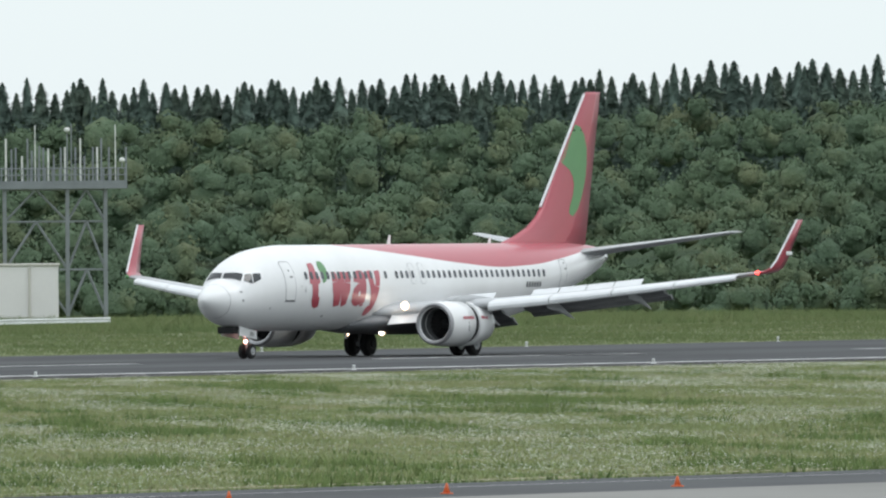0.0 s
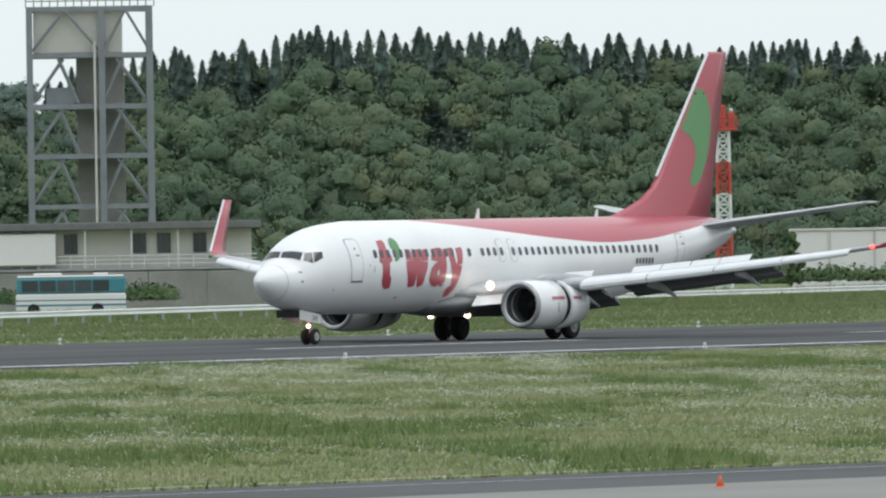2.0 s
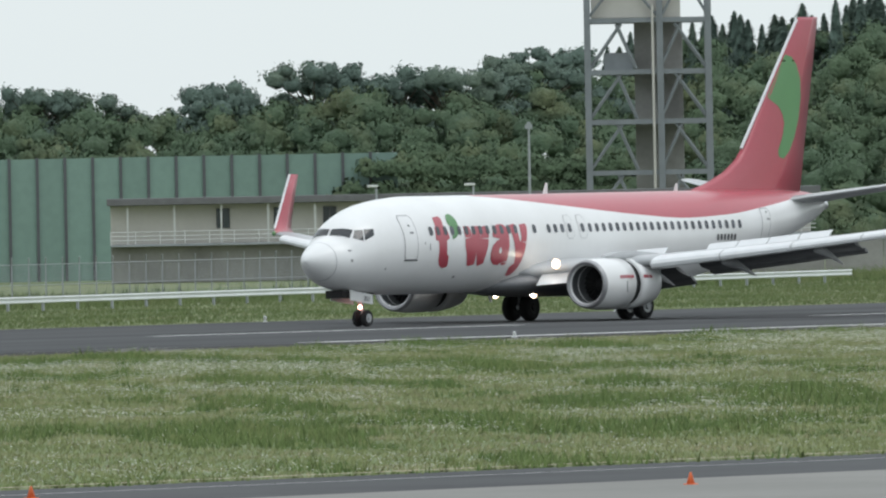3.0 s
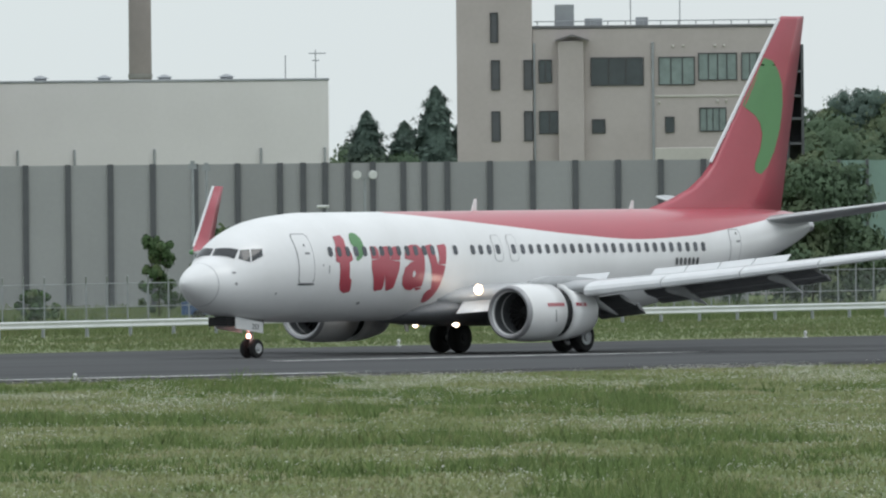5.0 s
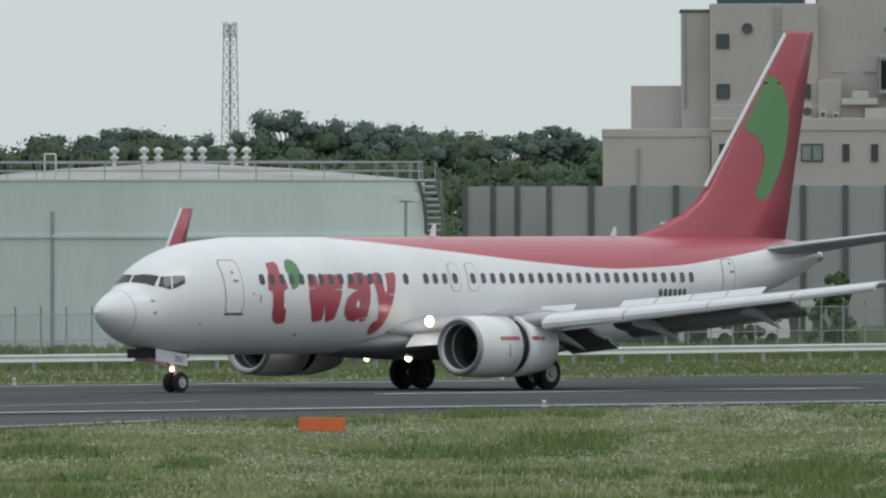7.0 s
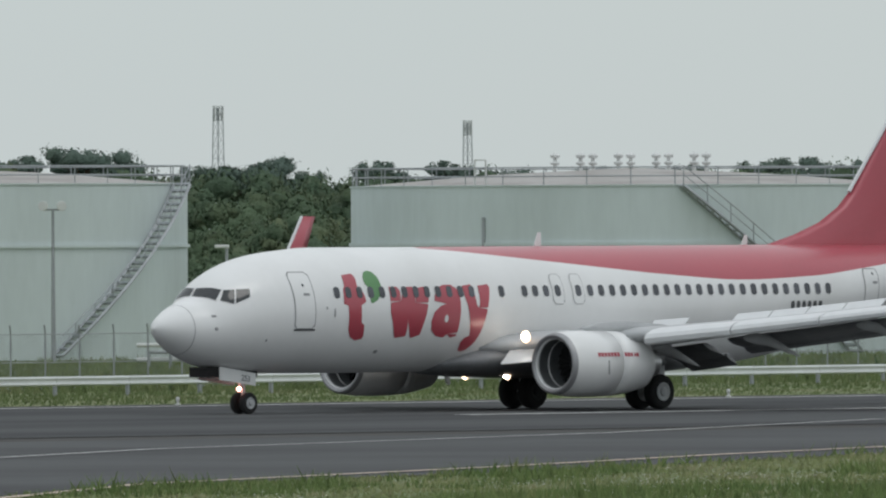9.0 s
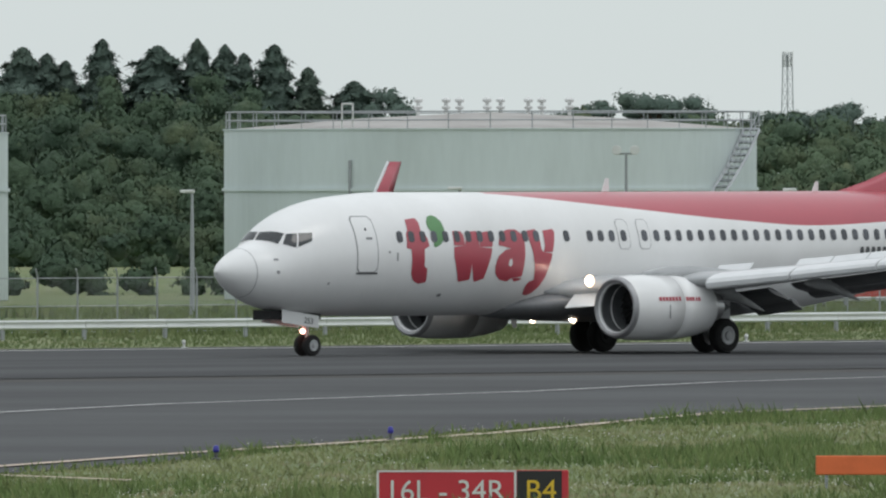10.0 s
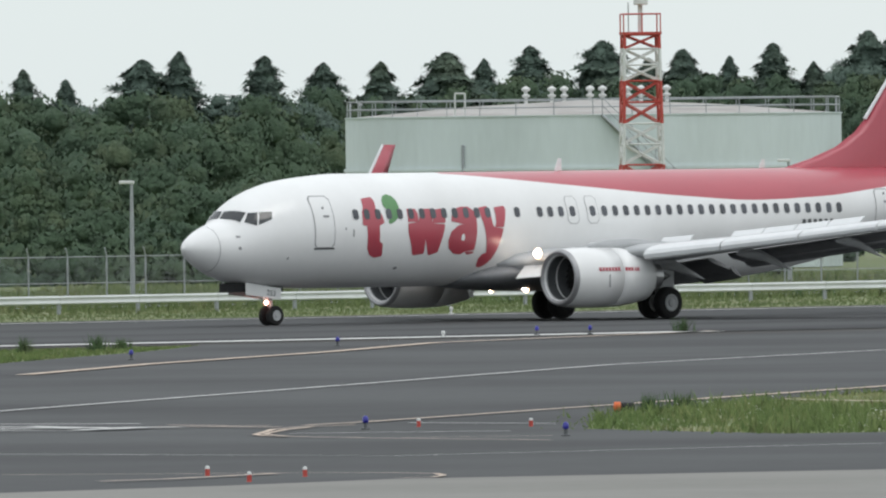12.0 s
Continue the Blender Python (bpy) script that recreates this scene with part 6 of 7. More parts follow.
def loft_rings(rings):
    bm = bmesh.new()
    loft(bm, rings)
    bmesh.ops.recalc_face_normals(bm, faces=bm.faces[:])
    return bm


wing(1), wing(-1)

# wing to body fairing
rings = []
for x, hw, top, bot in ((11.6, 0.5, 1.7, 1.3), (12.4, 1.45, 1.95, 1.18), (13.6, 2.0, 2.25, 1.08), (16, 2.25, 2.35, 1.02), (20, 2.22, 2.2, 1.02), (22, 1.9, 2.0, 1.1), (23.6, 1.2, 1.8, 1.22), (24.6, 0.4, 1.6, 1.32)):
    rings.append([(x, hw * math.cos(a * math.pi / 12), (top + bot) / 2 + (top - bot) / 2 * math.sin(a * math.pi / 12)) for a in range(24)])
part("body_fairing", loft_rings(rings), M_FAIR, plane, "dark grey belly fairing with the wing shade in its colour", smooth=True)

# tail
rings = []
for z, x0, x1, t in ((5.0, 27.0, 36.4, 0.40), (5.30, 28.2, 36.5, 0.38), (5.6, 29.4, 36.56, 0.36), (6.0, 30.6, 36.66, 0.34), (6.5, 31.5, 36.76, 0.33), (7.0, 32.05, 36.86, 0.31), (9.0, 33.65, 37.30, 0.25), (11.0, 35.25, 37.74, 0.19), (12.4, 36.38, 38.04, 0.15), (12.52, 36.60, 38.06, 0.10)):
    c = x1 - x0
    rings.append([(x0 + c * q, h * t, z) for q, h in ((1, 0), (0.7, 0.32), (0.35, 0.5), (0.1, 0.33), (0, 0), (0.1, -0.33), (0.35, -0.5), (0.7, -0.32))])
fin = part("tail_fin", loft_rings(rings), M_RED, plane, "tall red tail fin with a green leaf shape", smooth=True)
part("fin_edge", bars([((32.05, 0, 7.0), (36.46, 0, 12.42))], 0.13, 8), M_SLAT, fin, "pale bare leading edge")


def fin_x(z):
    return 32.05 + (z - 7.0) * 0.8, 36.86 + (z - 7.0) * 0.219


leaf = [(34.95, 10.35), (35.42, 10.95), (35.82, 10.9), (36.25, 10.5), (36.52, 9.95), (36.57, 9.15), (36.39, 8.25), (35.99, 7.4), (35.55, 6.83), (35.09, 6.53), (34.67, 6.65), (34.69, 6.95), (35.05, 7.5), (35.19, 8.05), (35.05, 8.45), (34.73, 8.77), (34.02, 9.13), (34.09, 9.27)]


def fin_skin(x, z, off):
    a, b = fin_x(z)
    q = min(max((x - a) / (b - a), 0.0), 1.0)
    th = float(np.interp(q, (0, 0.1, 0.35, 0.7, 1.0), (0, 0.33, 0.5, 0.32, 0))) * float(np.interp(z, (7, 9, 11), (0.31, 0.25, 0.19)))
    return Vector((x, -(th + off), z))


decal("leaf_shape", leaf, M_GREEN, fin, 0.010, 0.10, label="green leaf shape painted on the fin", skin=fin_skin)
for s in (-1, 1):
    st = part("tailplane", loft_rings([airfoil(r[1], r[2], s * r[0], r[3], r[4]) for r in ((0.3, 33.7, 4.6, 4.72, 0.42), (0.9, 34.2, 4.0, 4.80, 0.38), (4.0, 36.2, 2.7, 5.25, 0.24), (7.1, 38.05, 1.35, 5.72, 0.12))]), M_GREY, plane, "light grey tailplane", smooth=True)
    part("tailplane_edge", bars([((34.18, s * 0.95, 4.82), (38.04, s * 7.05, 5.72))], 0.09, 8), M_SLAT, st)
part("tail_cone", lathe(((0, 0.24), (0.35, 0.20), (0.4, 0.12)), pose(37.98, 0, 4.55), 16), M_METAL, plane, "bare metal tail cone outlet", smooth=True)


# engines
def engine(sgn):
    y, z = -sgn * 4.83, 1.52
    m = pose(13.12, y, z)
    nac = part("engine", lathe(((0.10, 0.79), (0.02, 0.86), (0.0, 0.91), (0.05, 0.96), (0.22, 1.01), (0.7, 1.055), (1.4, 1.07), (2.2, 1.06), (2.2, 0.90), (1.2, 0.78), (0.6, 0.77), (0.10, 0.79)), m, 40, False), M_WHITE, plane, "white engine nacelle", smooth=True)
    part("inlet_lip", lathe(((0.26, 0.775), (0.10, 0.795), (0.01, 0.86), (-0.012, 0.91), (0.02, 0.96), (0.16, 1.005)), m, 40, False), M_LIP, nac, "dull metal inlet lip", smooth=True)
    # inlet shade is put into the dark duct and black fan colours
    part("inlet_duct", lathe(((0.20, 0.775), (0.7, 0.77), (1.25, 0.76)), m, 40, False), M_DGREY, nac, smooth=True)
    fan = part("fan", lathe(((0.78, 0.01), (0.90, 0.14), (1.05, 0.22), (1.12, 0.26), (1.14, 0.76), (1.2, 0.77)), m, 32), M_BLACK, nac, "fan with spinner, inlet shade painted black", smooth=True)
    for k in range(22):
        a = 2 * math.pi * k / 22
        c, s_ = math.cos(a), math.sin(a)
        bm = bmesh.new()
        bm.faces.new([bm.verts.new(m @ Vector(q)) for q in ((1.02, 0.25 * c, 0.25 * s_), (1.12, 0.25 * c - 0.05 * s_, 0.25 * s_ + 0.05 * c), (1.11, 0.75 * c - 0.16 * s_, 0.75 * s_ + 0.16 * c), (1.0, 0.75 * c, 0.75 * s_))])
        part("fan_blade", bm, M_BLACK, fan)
    part("cascade", lathe(((2.1, 0.93), (2.95, 0.91)), m, 40, False), M_BLACK, nac, "black reverser cascade ring", smooth=True)
    sl = part("reverser_sleeve", lathe(((0.0, 0.92), (0.0, 1.06), (0.5, 1.04), (1.05, 0.97), (1.65, 0.85), (1.7, 0.81), (1.6, 0.79), (0.7, 0.86), (0.0, 0.92)), pose(0, 0, 0), 40, False), M_WHITE, plane, "white sliding reverser sleeve of the engine", smooth=True)
    sl.matrix_basis = pose(15.82, y, z)
    part("core_nozzle", lathe(((2.5, 0.80), (3.7, 0.62), (4.6, 0.42), (4.6, 0.36), (3.9, 0.40)), m, 28, False), M_METAL, nac, "bare metal core nozzle", smooth=True)
    part("exhaust_plug", lathe(((4.1, 0.36), (4.8, 0.22), (5.25, 0.02)), m, 24), M_DGREY, nac, smooth=True)
    part("pylon", loft_rings([airfoil(14.4, 5.0, y + d, z + 1.05, 0.5) for d in (-0.2, 0.2)]), M_GREY, nac, "grey engine pylon", smooth=True)
    bm = bmesh.new()
    loft(bm, [[(13.9, y - 0.14, z + 0.95), (13.9, y + 0.14, z + 0.95), (13.95, y + 0.05, z + 1.08), (13.95, y - 0.05, z + 1.08)], [(16.4, y - 0.17, z + 0.5), (16.4, y + 0.17, z + 0.5), (16.4, y + 0.14, z + 1.2), (16.4, y - 0.14, z + 1.2)], [(18.5, y - 0.12, z + 0.4), (18.5, y + 0.12, z + 0.4), (18.5, y + 0.1, z + 1.0), (18.5, y - 0.1, z + 1.0)]])
    part("pylon_strake", bm, M_GREY, nac)
    if sgn > 0:
        # plain bars in place of the small lettering on the cowl
        for x0, n, par in ((14.15, 7, nac), (0.05, 5, sl)):
            for k in range(n):
                bm = bmesh.new()
                xx = x0 + 0.145 * k
                rr = 1.082 if par == nac else 1.072 - 0.012 * k
                a0, a1 = radians(12), radians(19)
                cy, cz = (y, z) if par == nac else (0, 0)
                bm.faces.new([bm.verts.new((xx + dx, cy - rr * math.cos(a), cz + rr * math.sin(a))) for dx, a in ((0, a0), (0.11, a0), (0.11, a1), (0, a1))])
                part("lettering_bar", bm, M_RED, par)
        part("cowl_latch", boxes((14.6, y - 1.085, z - 0.35, 14.63, y - 1.06, z + 0.1)), M_LINE, nac)
    return nac, sl


engine_port, sleeve_port = engine(1)
engine_star, sleeve_star = engine(-1)


# landing gear
def wheel(name, x, y, r, w, parent, outer):
    tyre = part(name, lathe(((-w / 2, r * 0.55), (-w / 2, r * 0.82), (-w * 0.42, r * 0.95), (-w * 0.25, r), (w * 0.25, r), (w * 0.42, r * 0.95), (w / 2, r * 0.82), (w / 2, r * 0.55)), pose(x, y, r, 0, 0, 90), 28), M_TYRE, parent, "black tyre with grey hub", smooth=False)
    for s in (-1, 1):
        # dark hubs colour in the brakes and the shade under the belly
        part("hub", lathe(((0, r * 0.54), (s * 0.02, r * 0.50), (s * 0.0, r * 0.28), (s * 0.05, r * 0.22), (s * 0.06, 0.01)), pose(x, y + s * (w / 2 + 0.005), r, 0, 0, 90), 20), M_GREY if s == outer else M_BRAKE_SHADE, tyre, "pale grey wheel hub" if s == outer else "dark inner wheel face, brake and shade in one colour")
    return tyre


ng = part("nose_gear", bars([((4.0, 0, 0.34), (3.95, 0, 1.6)), ((4.0, -0.35, 0.34), (4.0, 0.35, 0.34)), ((3.95, 0, 0.9), (3.1, 0, 1.45))], 0.14, 10), M_GREY, plane, "grey nose gear strut")
for y in (-0.21, 0.21):
    wheel("nose_wheel", 4.0, y, 0.345, 0.20, ng, -1 if y < 0 else 1)
for s in (-1, 1):
    bm = bmesh.new()
    loft(bm, [[(x, s * (0.46 + dy), z) for x, z in ((2.45, 1.52), (4.05, 1.30), (4.05, 0.90), (2.45, 1.10))] for dy in (0.0, 0.04)])
    bmesh.ops.recalc_face_normals(bm, faces=bm.faces[:])
    door = part("gear_door", bm, M_WHITE, ng, "white nose gear door")
    if s < 0:
        cu = bpy.data.curves.new("door_number", "FONT")
        cu.body, cu.size, cu.align_x, cu.extrude = "253", 0.27, "CENTER", 0.003
        cu.materials.append(M_DGREY)
        txt = new("door_number", cu)
        txt.parent = door
        txt.matrix_basis = pose(3.58, -0.512, 1.05, 90, 7.5, 0)
# solid black block in place of the shade in the nose bay
part("wheel_bay_shade", boxes((2.0, -0.42, 1.18, 4.2, 0.42, 1.50)), M_BLACK, ng)
bm = bmesh.new()
bmesh.ops.create_uvsphere(bm, u_segments=10, v_segments=6, radius=0.085, matrix=Matrix.Translation((3.72, -0.08, 0.80)))
part("taxi_lamp", bm, M_LAMPR, ng, "small lit lamp on the nose gear")
for s in (-1, 1):
    g = part("main_gear", bars([((19.6, s * 2.86, 0.56), (19.4, s * 2.75, 2.1)), ((19.6, s * 2.3, 0.56), (19.6, s * 3.4, 0.56)), ((19.5, s * 2.8, 1.2), (19.5, s * 1.4, 1.5))], 0.22, 10), M_GREY, plane, "grey main gear strut")
    for dy in (-0.43, 0.43):
        wheel("main_wheel", 19.6, s * 2.86 + dy, 0.565, 0.40, g, s)
    part("gear_door", boxes((19.0, s * 3.05 - 0.02, 1.05, 20.1, s * 3.05 + 0.02, 1.95)), M_GREY, g)
    bm = bmesh.new()
    bmesh.ops.create_uvsphere(bm, u_segments=12, v_segments=8, radius=0.07, matrix=Matrix.Translation((14.9, s * 0.95, 1.12)))
    lamp = part("belly_lamp", bm, M_LAMP, plane, "lit landing lamp under the belly")
    part("lamp_halo", lathe(((0, 0.02), (0.0, 0.13), (0.05, 0.15)), pose(14.96, s * 0.95, 1.12), 18), M_HALO, lamp, "warm glowing disc added for the lamp's halo")

# black box stands for the shade up in the main gear bay
part("wheel_well_shade", boxes((18.6, -2.3, 1.0, 20.7, 2.3, 1.35), bevel=0.04), M_BLACK, plane, "solid black block for the shade in the wheel well")

# aerials
for x, z0, z1, c in ((17.2, 5.25, 5.72, 0.34), (26.9, 5.25, 5.60, 0.3), (13.0, 1.30, 0.85, 0.34)):
    bm = bmesh.new()
    loft(bm, [[(x, 0.02, z0), (x, -0.02, z0), (x + c, -0.01, z0), (x + c, 0.01, z0)], [(x + c * 0.55, 0.01, z1), (x + c * 0.55, -0.01, z1), (x + c, -0.01, z1), (x + c, 0.01, z1)]])
    part("blade_aerial", bm, M_WHITE, plane, "white blade aerial")


# ---- airfield grass: blades, flower heads, weeds ----
def inside(px, py, poly):
    hit = np.zeros(len(px), bool)
    for (xa, ya), (xb, yb) in zip(poly, poly[1:] + poly[:1]):
        c = ((ya > py) != (yb > py)) & (px < (xb - xa) * (py - ya) / (yb - ya + 1e-9) + xa)
        hit ^= c
    return hit


def value_noise(x, y, scale, seed):
    """Smooth noise in 0..1 from a hashed lattice."""
    g = np.random.default_rng(seed).uniform(0, 1, (256, 256))
    u, v = x / scale, y / scale
    i, j = np.floor(u).astype(int), np.floor(v).astype(int)
    f, h = u - i, v - j
    f, h = f * f * (3 - 2 * f), h * h * (3 - 2 * h)
    i0, i1, j0, j1 = i % 256, (i + 1) % 256, j % 256, (j + 1) % 256
    return (g[i0, j0] * (1 - f) + g[i1, j0] * f) * (1 - h) + (g[i0, j1] * (1 - f) + g[i1, j1] * f) * h


def swath(px, py):
    """Keep what lies within the bearings that the place is looked at from the apron."""
    a = np.degrees(np.arctan2(py + 60, px + 50))
    b = np.degrees(np.arctan2(py, px))
    return (np.maximum(a, b) > 26.8) & (np.minimum(a, b) < 52.5)


def blades(name, label, px, py, h, w, material, lean=0.35):
    """Grass tufts: two crossed narrow blades each."""
    n = len(px)
    V = []
    for k in range(2):
        a = rng.uniform(0, 2 * math.pi, n)
        dx, dy = np.cos(a) * w / 2, np.sin(a) * w / 2
        lx, ly = rng.normal(0, lean, n) * h, rng.normal(0, lean, n) * h
        z0 = np.full(n, -0.04)
        flip = np.where(-dy * 0.7 + dx * 0.7 > 0, 1.0, -1.0)
        dx, dy = dx * flip, dy * flip
        V.append(np.stack([np.stack([px - dx, py - dy, z0], 1), np.stack([px + dx, py + dy, z0], 1), np.stack([px + lx, py + ly, h], 1)], 1))
    V = np.concatenate(V).reshape(-1, 3)
    F = np.arange(len(V)).reshape(-1, 3)
    # blades shade like the sward as a whole
    up = rng.normal(0, 0.22, (len(F), 3)) + np.array((-0.25, -0.25, 0.9))
    N = np.repeat(up / np.linalg.norm(up, axis=1)[:, None], 3, axis=0)
    return tagged(new(name, fast_mesh(name, V, F, material, N)), label, "grass", kind="stuff")


NEAR = EXIT_NEAR + [(900, 191.5), (900, 366)]
N = 1250000
px, py = rng.uniform(185, 720, N), rng.uniform(190, 366, N)
k = inside(px, py, NEAR) & swath(px, py)
px, py = px[k], py[k]
# drifts run with the wind: long along one bearing, short across it
run, across = 0.78 * px + 0.63 * py, -0.63 * px + 0.78 * py
lush = value_noise(run / 5.0, across, 4.2, 3) * 0.48 + value_noise(run / 6.0, across, 1.7, 4) * 0.32 + value_noise(run / 4.0, across, 0.6, 5) * 0.20
patch = value_noise(run / 5.0, across, 3.6, 7) * 0.5 + value_noise(run / 5.0, across, 1.3, 8) * 0.3 + value_noise(run / 4.0, across, 0.45, 9) * 0.2
tuft = value_noise(px, py, 0.9, 14)
low = np.clip((367 - py) / 24, np.interp(px, (545, 610), (0.95, 0.3)), 1)
# the sward grows greener and ranker towards the exit
green_end = np.clip((560 - px - 0.3 * py) / 190, 0, 1)
kl = lush > 0.62 - 0.13 * green_end
n = int((~kl).sum())
blades("meadow_grass", "mown pale green and straw airfield grass", px[~kl], py[~kl], rng.uniform(0.02, 0.10, n) * (0.6 + 0.8 * tuft[~kl]) * low[~kl], rng.uniform(0.025, 0.055, n), M_GRASS, 0.8)
n = int(kl.sum())
rank = np.clip((lush[kl] - 0.60 + 0.13 * green_end[kl]) / 0.14, 0, 1)
blades("lush_grass", "taller lush green grass patches", px[kl], py[kl], rng.uniform(0.04, 0.13, n) * (1 + 1.7 * rank) * (0.45 + 1.3 * tuft[kl] ** 2) * low[kl], rng.uniform(0.03, 0.06, n), M_GRASSB, 0.5)
fl = rng.uniform(0, 1, len(px)) < np.clip((patch - 0.45) * 4.5, 0.02, 0.9) * (1 - 0.7 * green_end) * np.where(kl, 0.2, 1.0)
fx, fy = np.repeat(px[fl], 2) + rng.normal(0, 0.12, 2 * fl.sum()), np.repeat(py[fl], 2) + rng.normal(0, 0.12, 2 * fl.sum())
s = rng.uniform(0.008, 0.021, len(fx))
z = rng.uniform(0.05, 0.18, len(fx)) * np.repeat(low[fl], 2)
a = rng.uniform(0, 6.28, len(fx))
c, d = np.cos(a) * s, np.sin(a) * s
V = np.stack([np.stack([fx - c, fy - d, z - s * 0.2], 1), np.stack([fx + d, fy - c, z], 1), np.stack([fx + c, fy + d, z + s * 0.7], 1), np.stack([fx - d, fy + c, z + s * 0.5], 1)], 1).reshape(-1, 3)
tagged(new("flower_heads", fast_mesh("flower_heads", V, np.arange(len(V)).reshape(-1, 4), M_FLOWER)), "drifts of small white flower heads in the grass", "flowers", kind="stuff")

N = 520000
px, py = rng.uniform(340, 1050, N), rng.uniform(436.5, 600, N)
k = swath(px, py) & (py < np.interp(px, [r[0] for r in RAIL] + [1010], [r[1] for r in RAIL] + [581]) + 22)
px, py = px[k], py[k]
hh = 0.05 + 0.13 * value_noise(px, py, 9, 12) ** 2 + 0.5 * np.clip(py - np.interp(px, [r[0] for r in RAIL], [r[1] for r in RAIL]) - 4, 0, 1) * rng.uniform(0.2, 1, len(px))
blades("verge_grass", "rough green grass between runway and guard rail", px, py, hh * rng.uniform(0.6, 1.2, len(px)) * np.clip((py - 436) / 8, 0.3, 1), rng.uniform(0.04, 0.08, len(px)), M_VERGE, 0.6)
fx, fy = [], []
for x, y, a in along(FENCE, 0.12):
    fx.append(x + rng.normal(0, 0.9))
    fy.append(y + rng.uniform(-2.0, 2.5))
fx, fy = np.array(fx), np.array(fy)
blades("fence_weeds", "rank dark green weeds along the fence foot", fx, fy, rng.uniform(0.15, 0.95, len(fx)) * (0.35 + 0.9 * value_noise(fx, fy, 5, 31)), rng.uniform(0.08, 0.2, len(fx)), M_BUSH, 0.25)
px, py = rng.uniform(330, 760, 260000), rng.uniform(455, 640, 260000)
edge = np.interp(px, [q[0] for q in FENCE], [q[1] for q in FENCE])
k = swath(px, py) & (py > edge) & (py < edge + 75) & (value_noise(px, py, 8, 41) > 0.25)
px, py = px[k], py[k]
blades("rough_grass", "rough dark green grass between fence and tanks", px, py, rng.uniform(0.08, 0.42, len(px)) * (0.4 + value_noise(px, py, 6, 42)), rng.uniform(0.08, 0.18, len(px)), M_VERGE, 0.4)
LEFT = [(304, 366), (297, 359), (289.8, 352.2), (282.3, 345.8), (272.9, 337.5), (259.7, 325.4), (231.3, 344.4), (230, 366)]
px, py = rng.uniform(220, 305, 40000), rng.uniform(318, 366, 40000)
k = inside(px, py, LEFT)
blades("meadow_grass", "green grass island beside the runway exit", px[k], py[k], rng.uniform(0.04, 0.16, k.sum()) * np.clip((367 - py[k]) / 16, 0.3, 1), rng.uniform(0.05, 0.10, k.sum()), M_GRASSB, 0.5)
# ragged weeds along the pavement edges
wx, wy = [], []
for (xa, ya), (xb, yb) in zip(NEAR, NEAR[1:]):
    if xa > 899 or xb > 899 and ya < 190:
        continue
    n = int(math.hypot(xb - xa, yb - ya) * 5)
    u = rng.uniform(0, 1, n)
    wx.append(xa + (xb - xa) * u + rng.normal(0, 0.5, n))
    wy.append(ya + (yb - ya) * u + rng.normal(0, 0.5, n))
wx, wy = np.concatenate(wx), np.concatenate(wy)
k = swath(wx, wy)
blades("edge_weeds", "ragged taller weeds along the pavement edge", wx[k], wy[k], rng.uniform(0.04, 0.26, k.sum()) * value_noise(wx[k], wy[k], 4, 21) ** 2 * 1.8 * np.clip((368 - wy[k]) / 40, np.interp(wx[k], (545, 610), (0.9, 0.25)), 1), rng.uniform(0.04, 0.09, k.sum()), M_GRASSB, 0.5)


# ---- small airfield furniture ----
def cone(x, y):
    t = thing("traffic_cone", pose(x, y, 0.0), "small orange traffic cone beside the taxiway edge", "traffic cone", "taxiway cones")
    part("base", boxes((-0.11, -0.11, 0, 0.11, 0.11, 0.03), bevel=0.01), M_ORANGE, t)
    part("body", lathe(((0.03, 0.085), (0.22, 0.025), (0.25, 0.015)), pose(0, 0, 0, 0, -90, 0), 14), M_ORANGE, t, smooth=True)
    return t


for x, y in ((327.2, 191.1), (338.0, 191.7), (348.1, 191.3), (299.3, 186.7), (276.0, 185.4), (267.6, 195.0), (261.4, 199.5)):
    cone(x, y)


def edge_light(x, y, label, body, lens, h=0.34):
    t = thing("runway_light", pose(x, y, 0.02), label, "airfield light", "airfield edge lights")
    part("stem", lathe(((0, 0.10), (0.03, 0.10), (0.04, 0.04), (h * 0.5, 0.04)), pose(0, 0, 0, 0, -90, 0), 10), body, t)
    part("lens", lathe(((h * 0.5, 0.06), (h * 0.62, 0.07), (h * 0.9, 0.06), (h, 0.02)), pose(0, 0, 0, 0, -90, 0), 12), lens, t, smooth=True)
    return t


for x in [317.7, 434.0, 460.4] + [539.2 + 26.4 * k for k in range(15)]:
    edge_light(x, 370.2, "white elevated runway edge light on a short stem", M_MASTW, M_MASTW, 0.22)
for k in range(-2, 22):
    edge_light(372.0 + 26.65 * k, 433.0, "white elevated runway edge light on a short stem", M_MASTW, M_MASTW, 0.27)
for x, y in ((322.4, 371.0), (324.0, 370.2), (300.5, 355.2), (276.6, 336.4), (192.8, 227.3), (188.1, 215.3), (241.1, 261.0), (222.0, 208.8), (262.0, 277.9)):
    edge_light(x, y, "blue taxiway edge light on a dark stem", M_DGREY, M_BLUE, 0.30)
for x, y in ((156.0, 188.6), (152.4, 183.1), (156.1, 185.9), (195.6, 228.8), (196.5, 226.1)):
    t = thing("marker_post", pose(x, y, 0.02), "short red marker post with a white cap", "marker", "red marker posts")
    part("post", lathe(((0, 0.05), (0.02, 0.045), (0.13, 0.045)), pose(0, 0, 0, 0, -90, 0), 10), M_REDW, t)
    part("cap", lathe(((0.13, 0.045), (0.17, 0.04), (0.19, 0.015)), pose(0, 0, 0, 0, -90, 0), 10), M_MASTW, t)


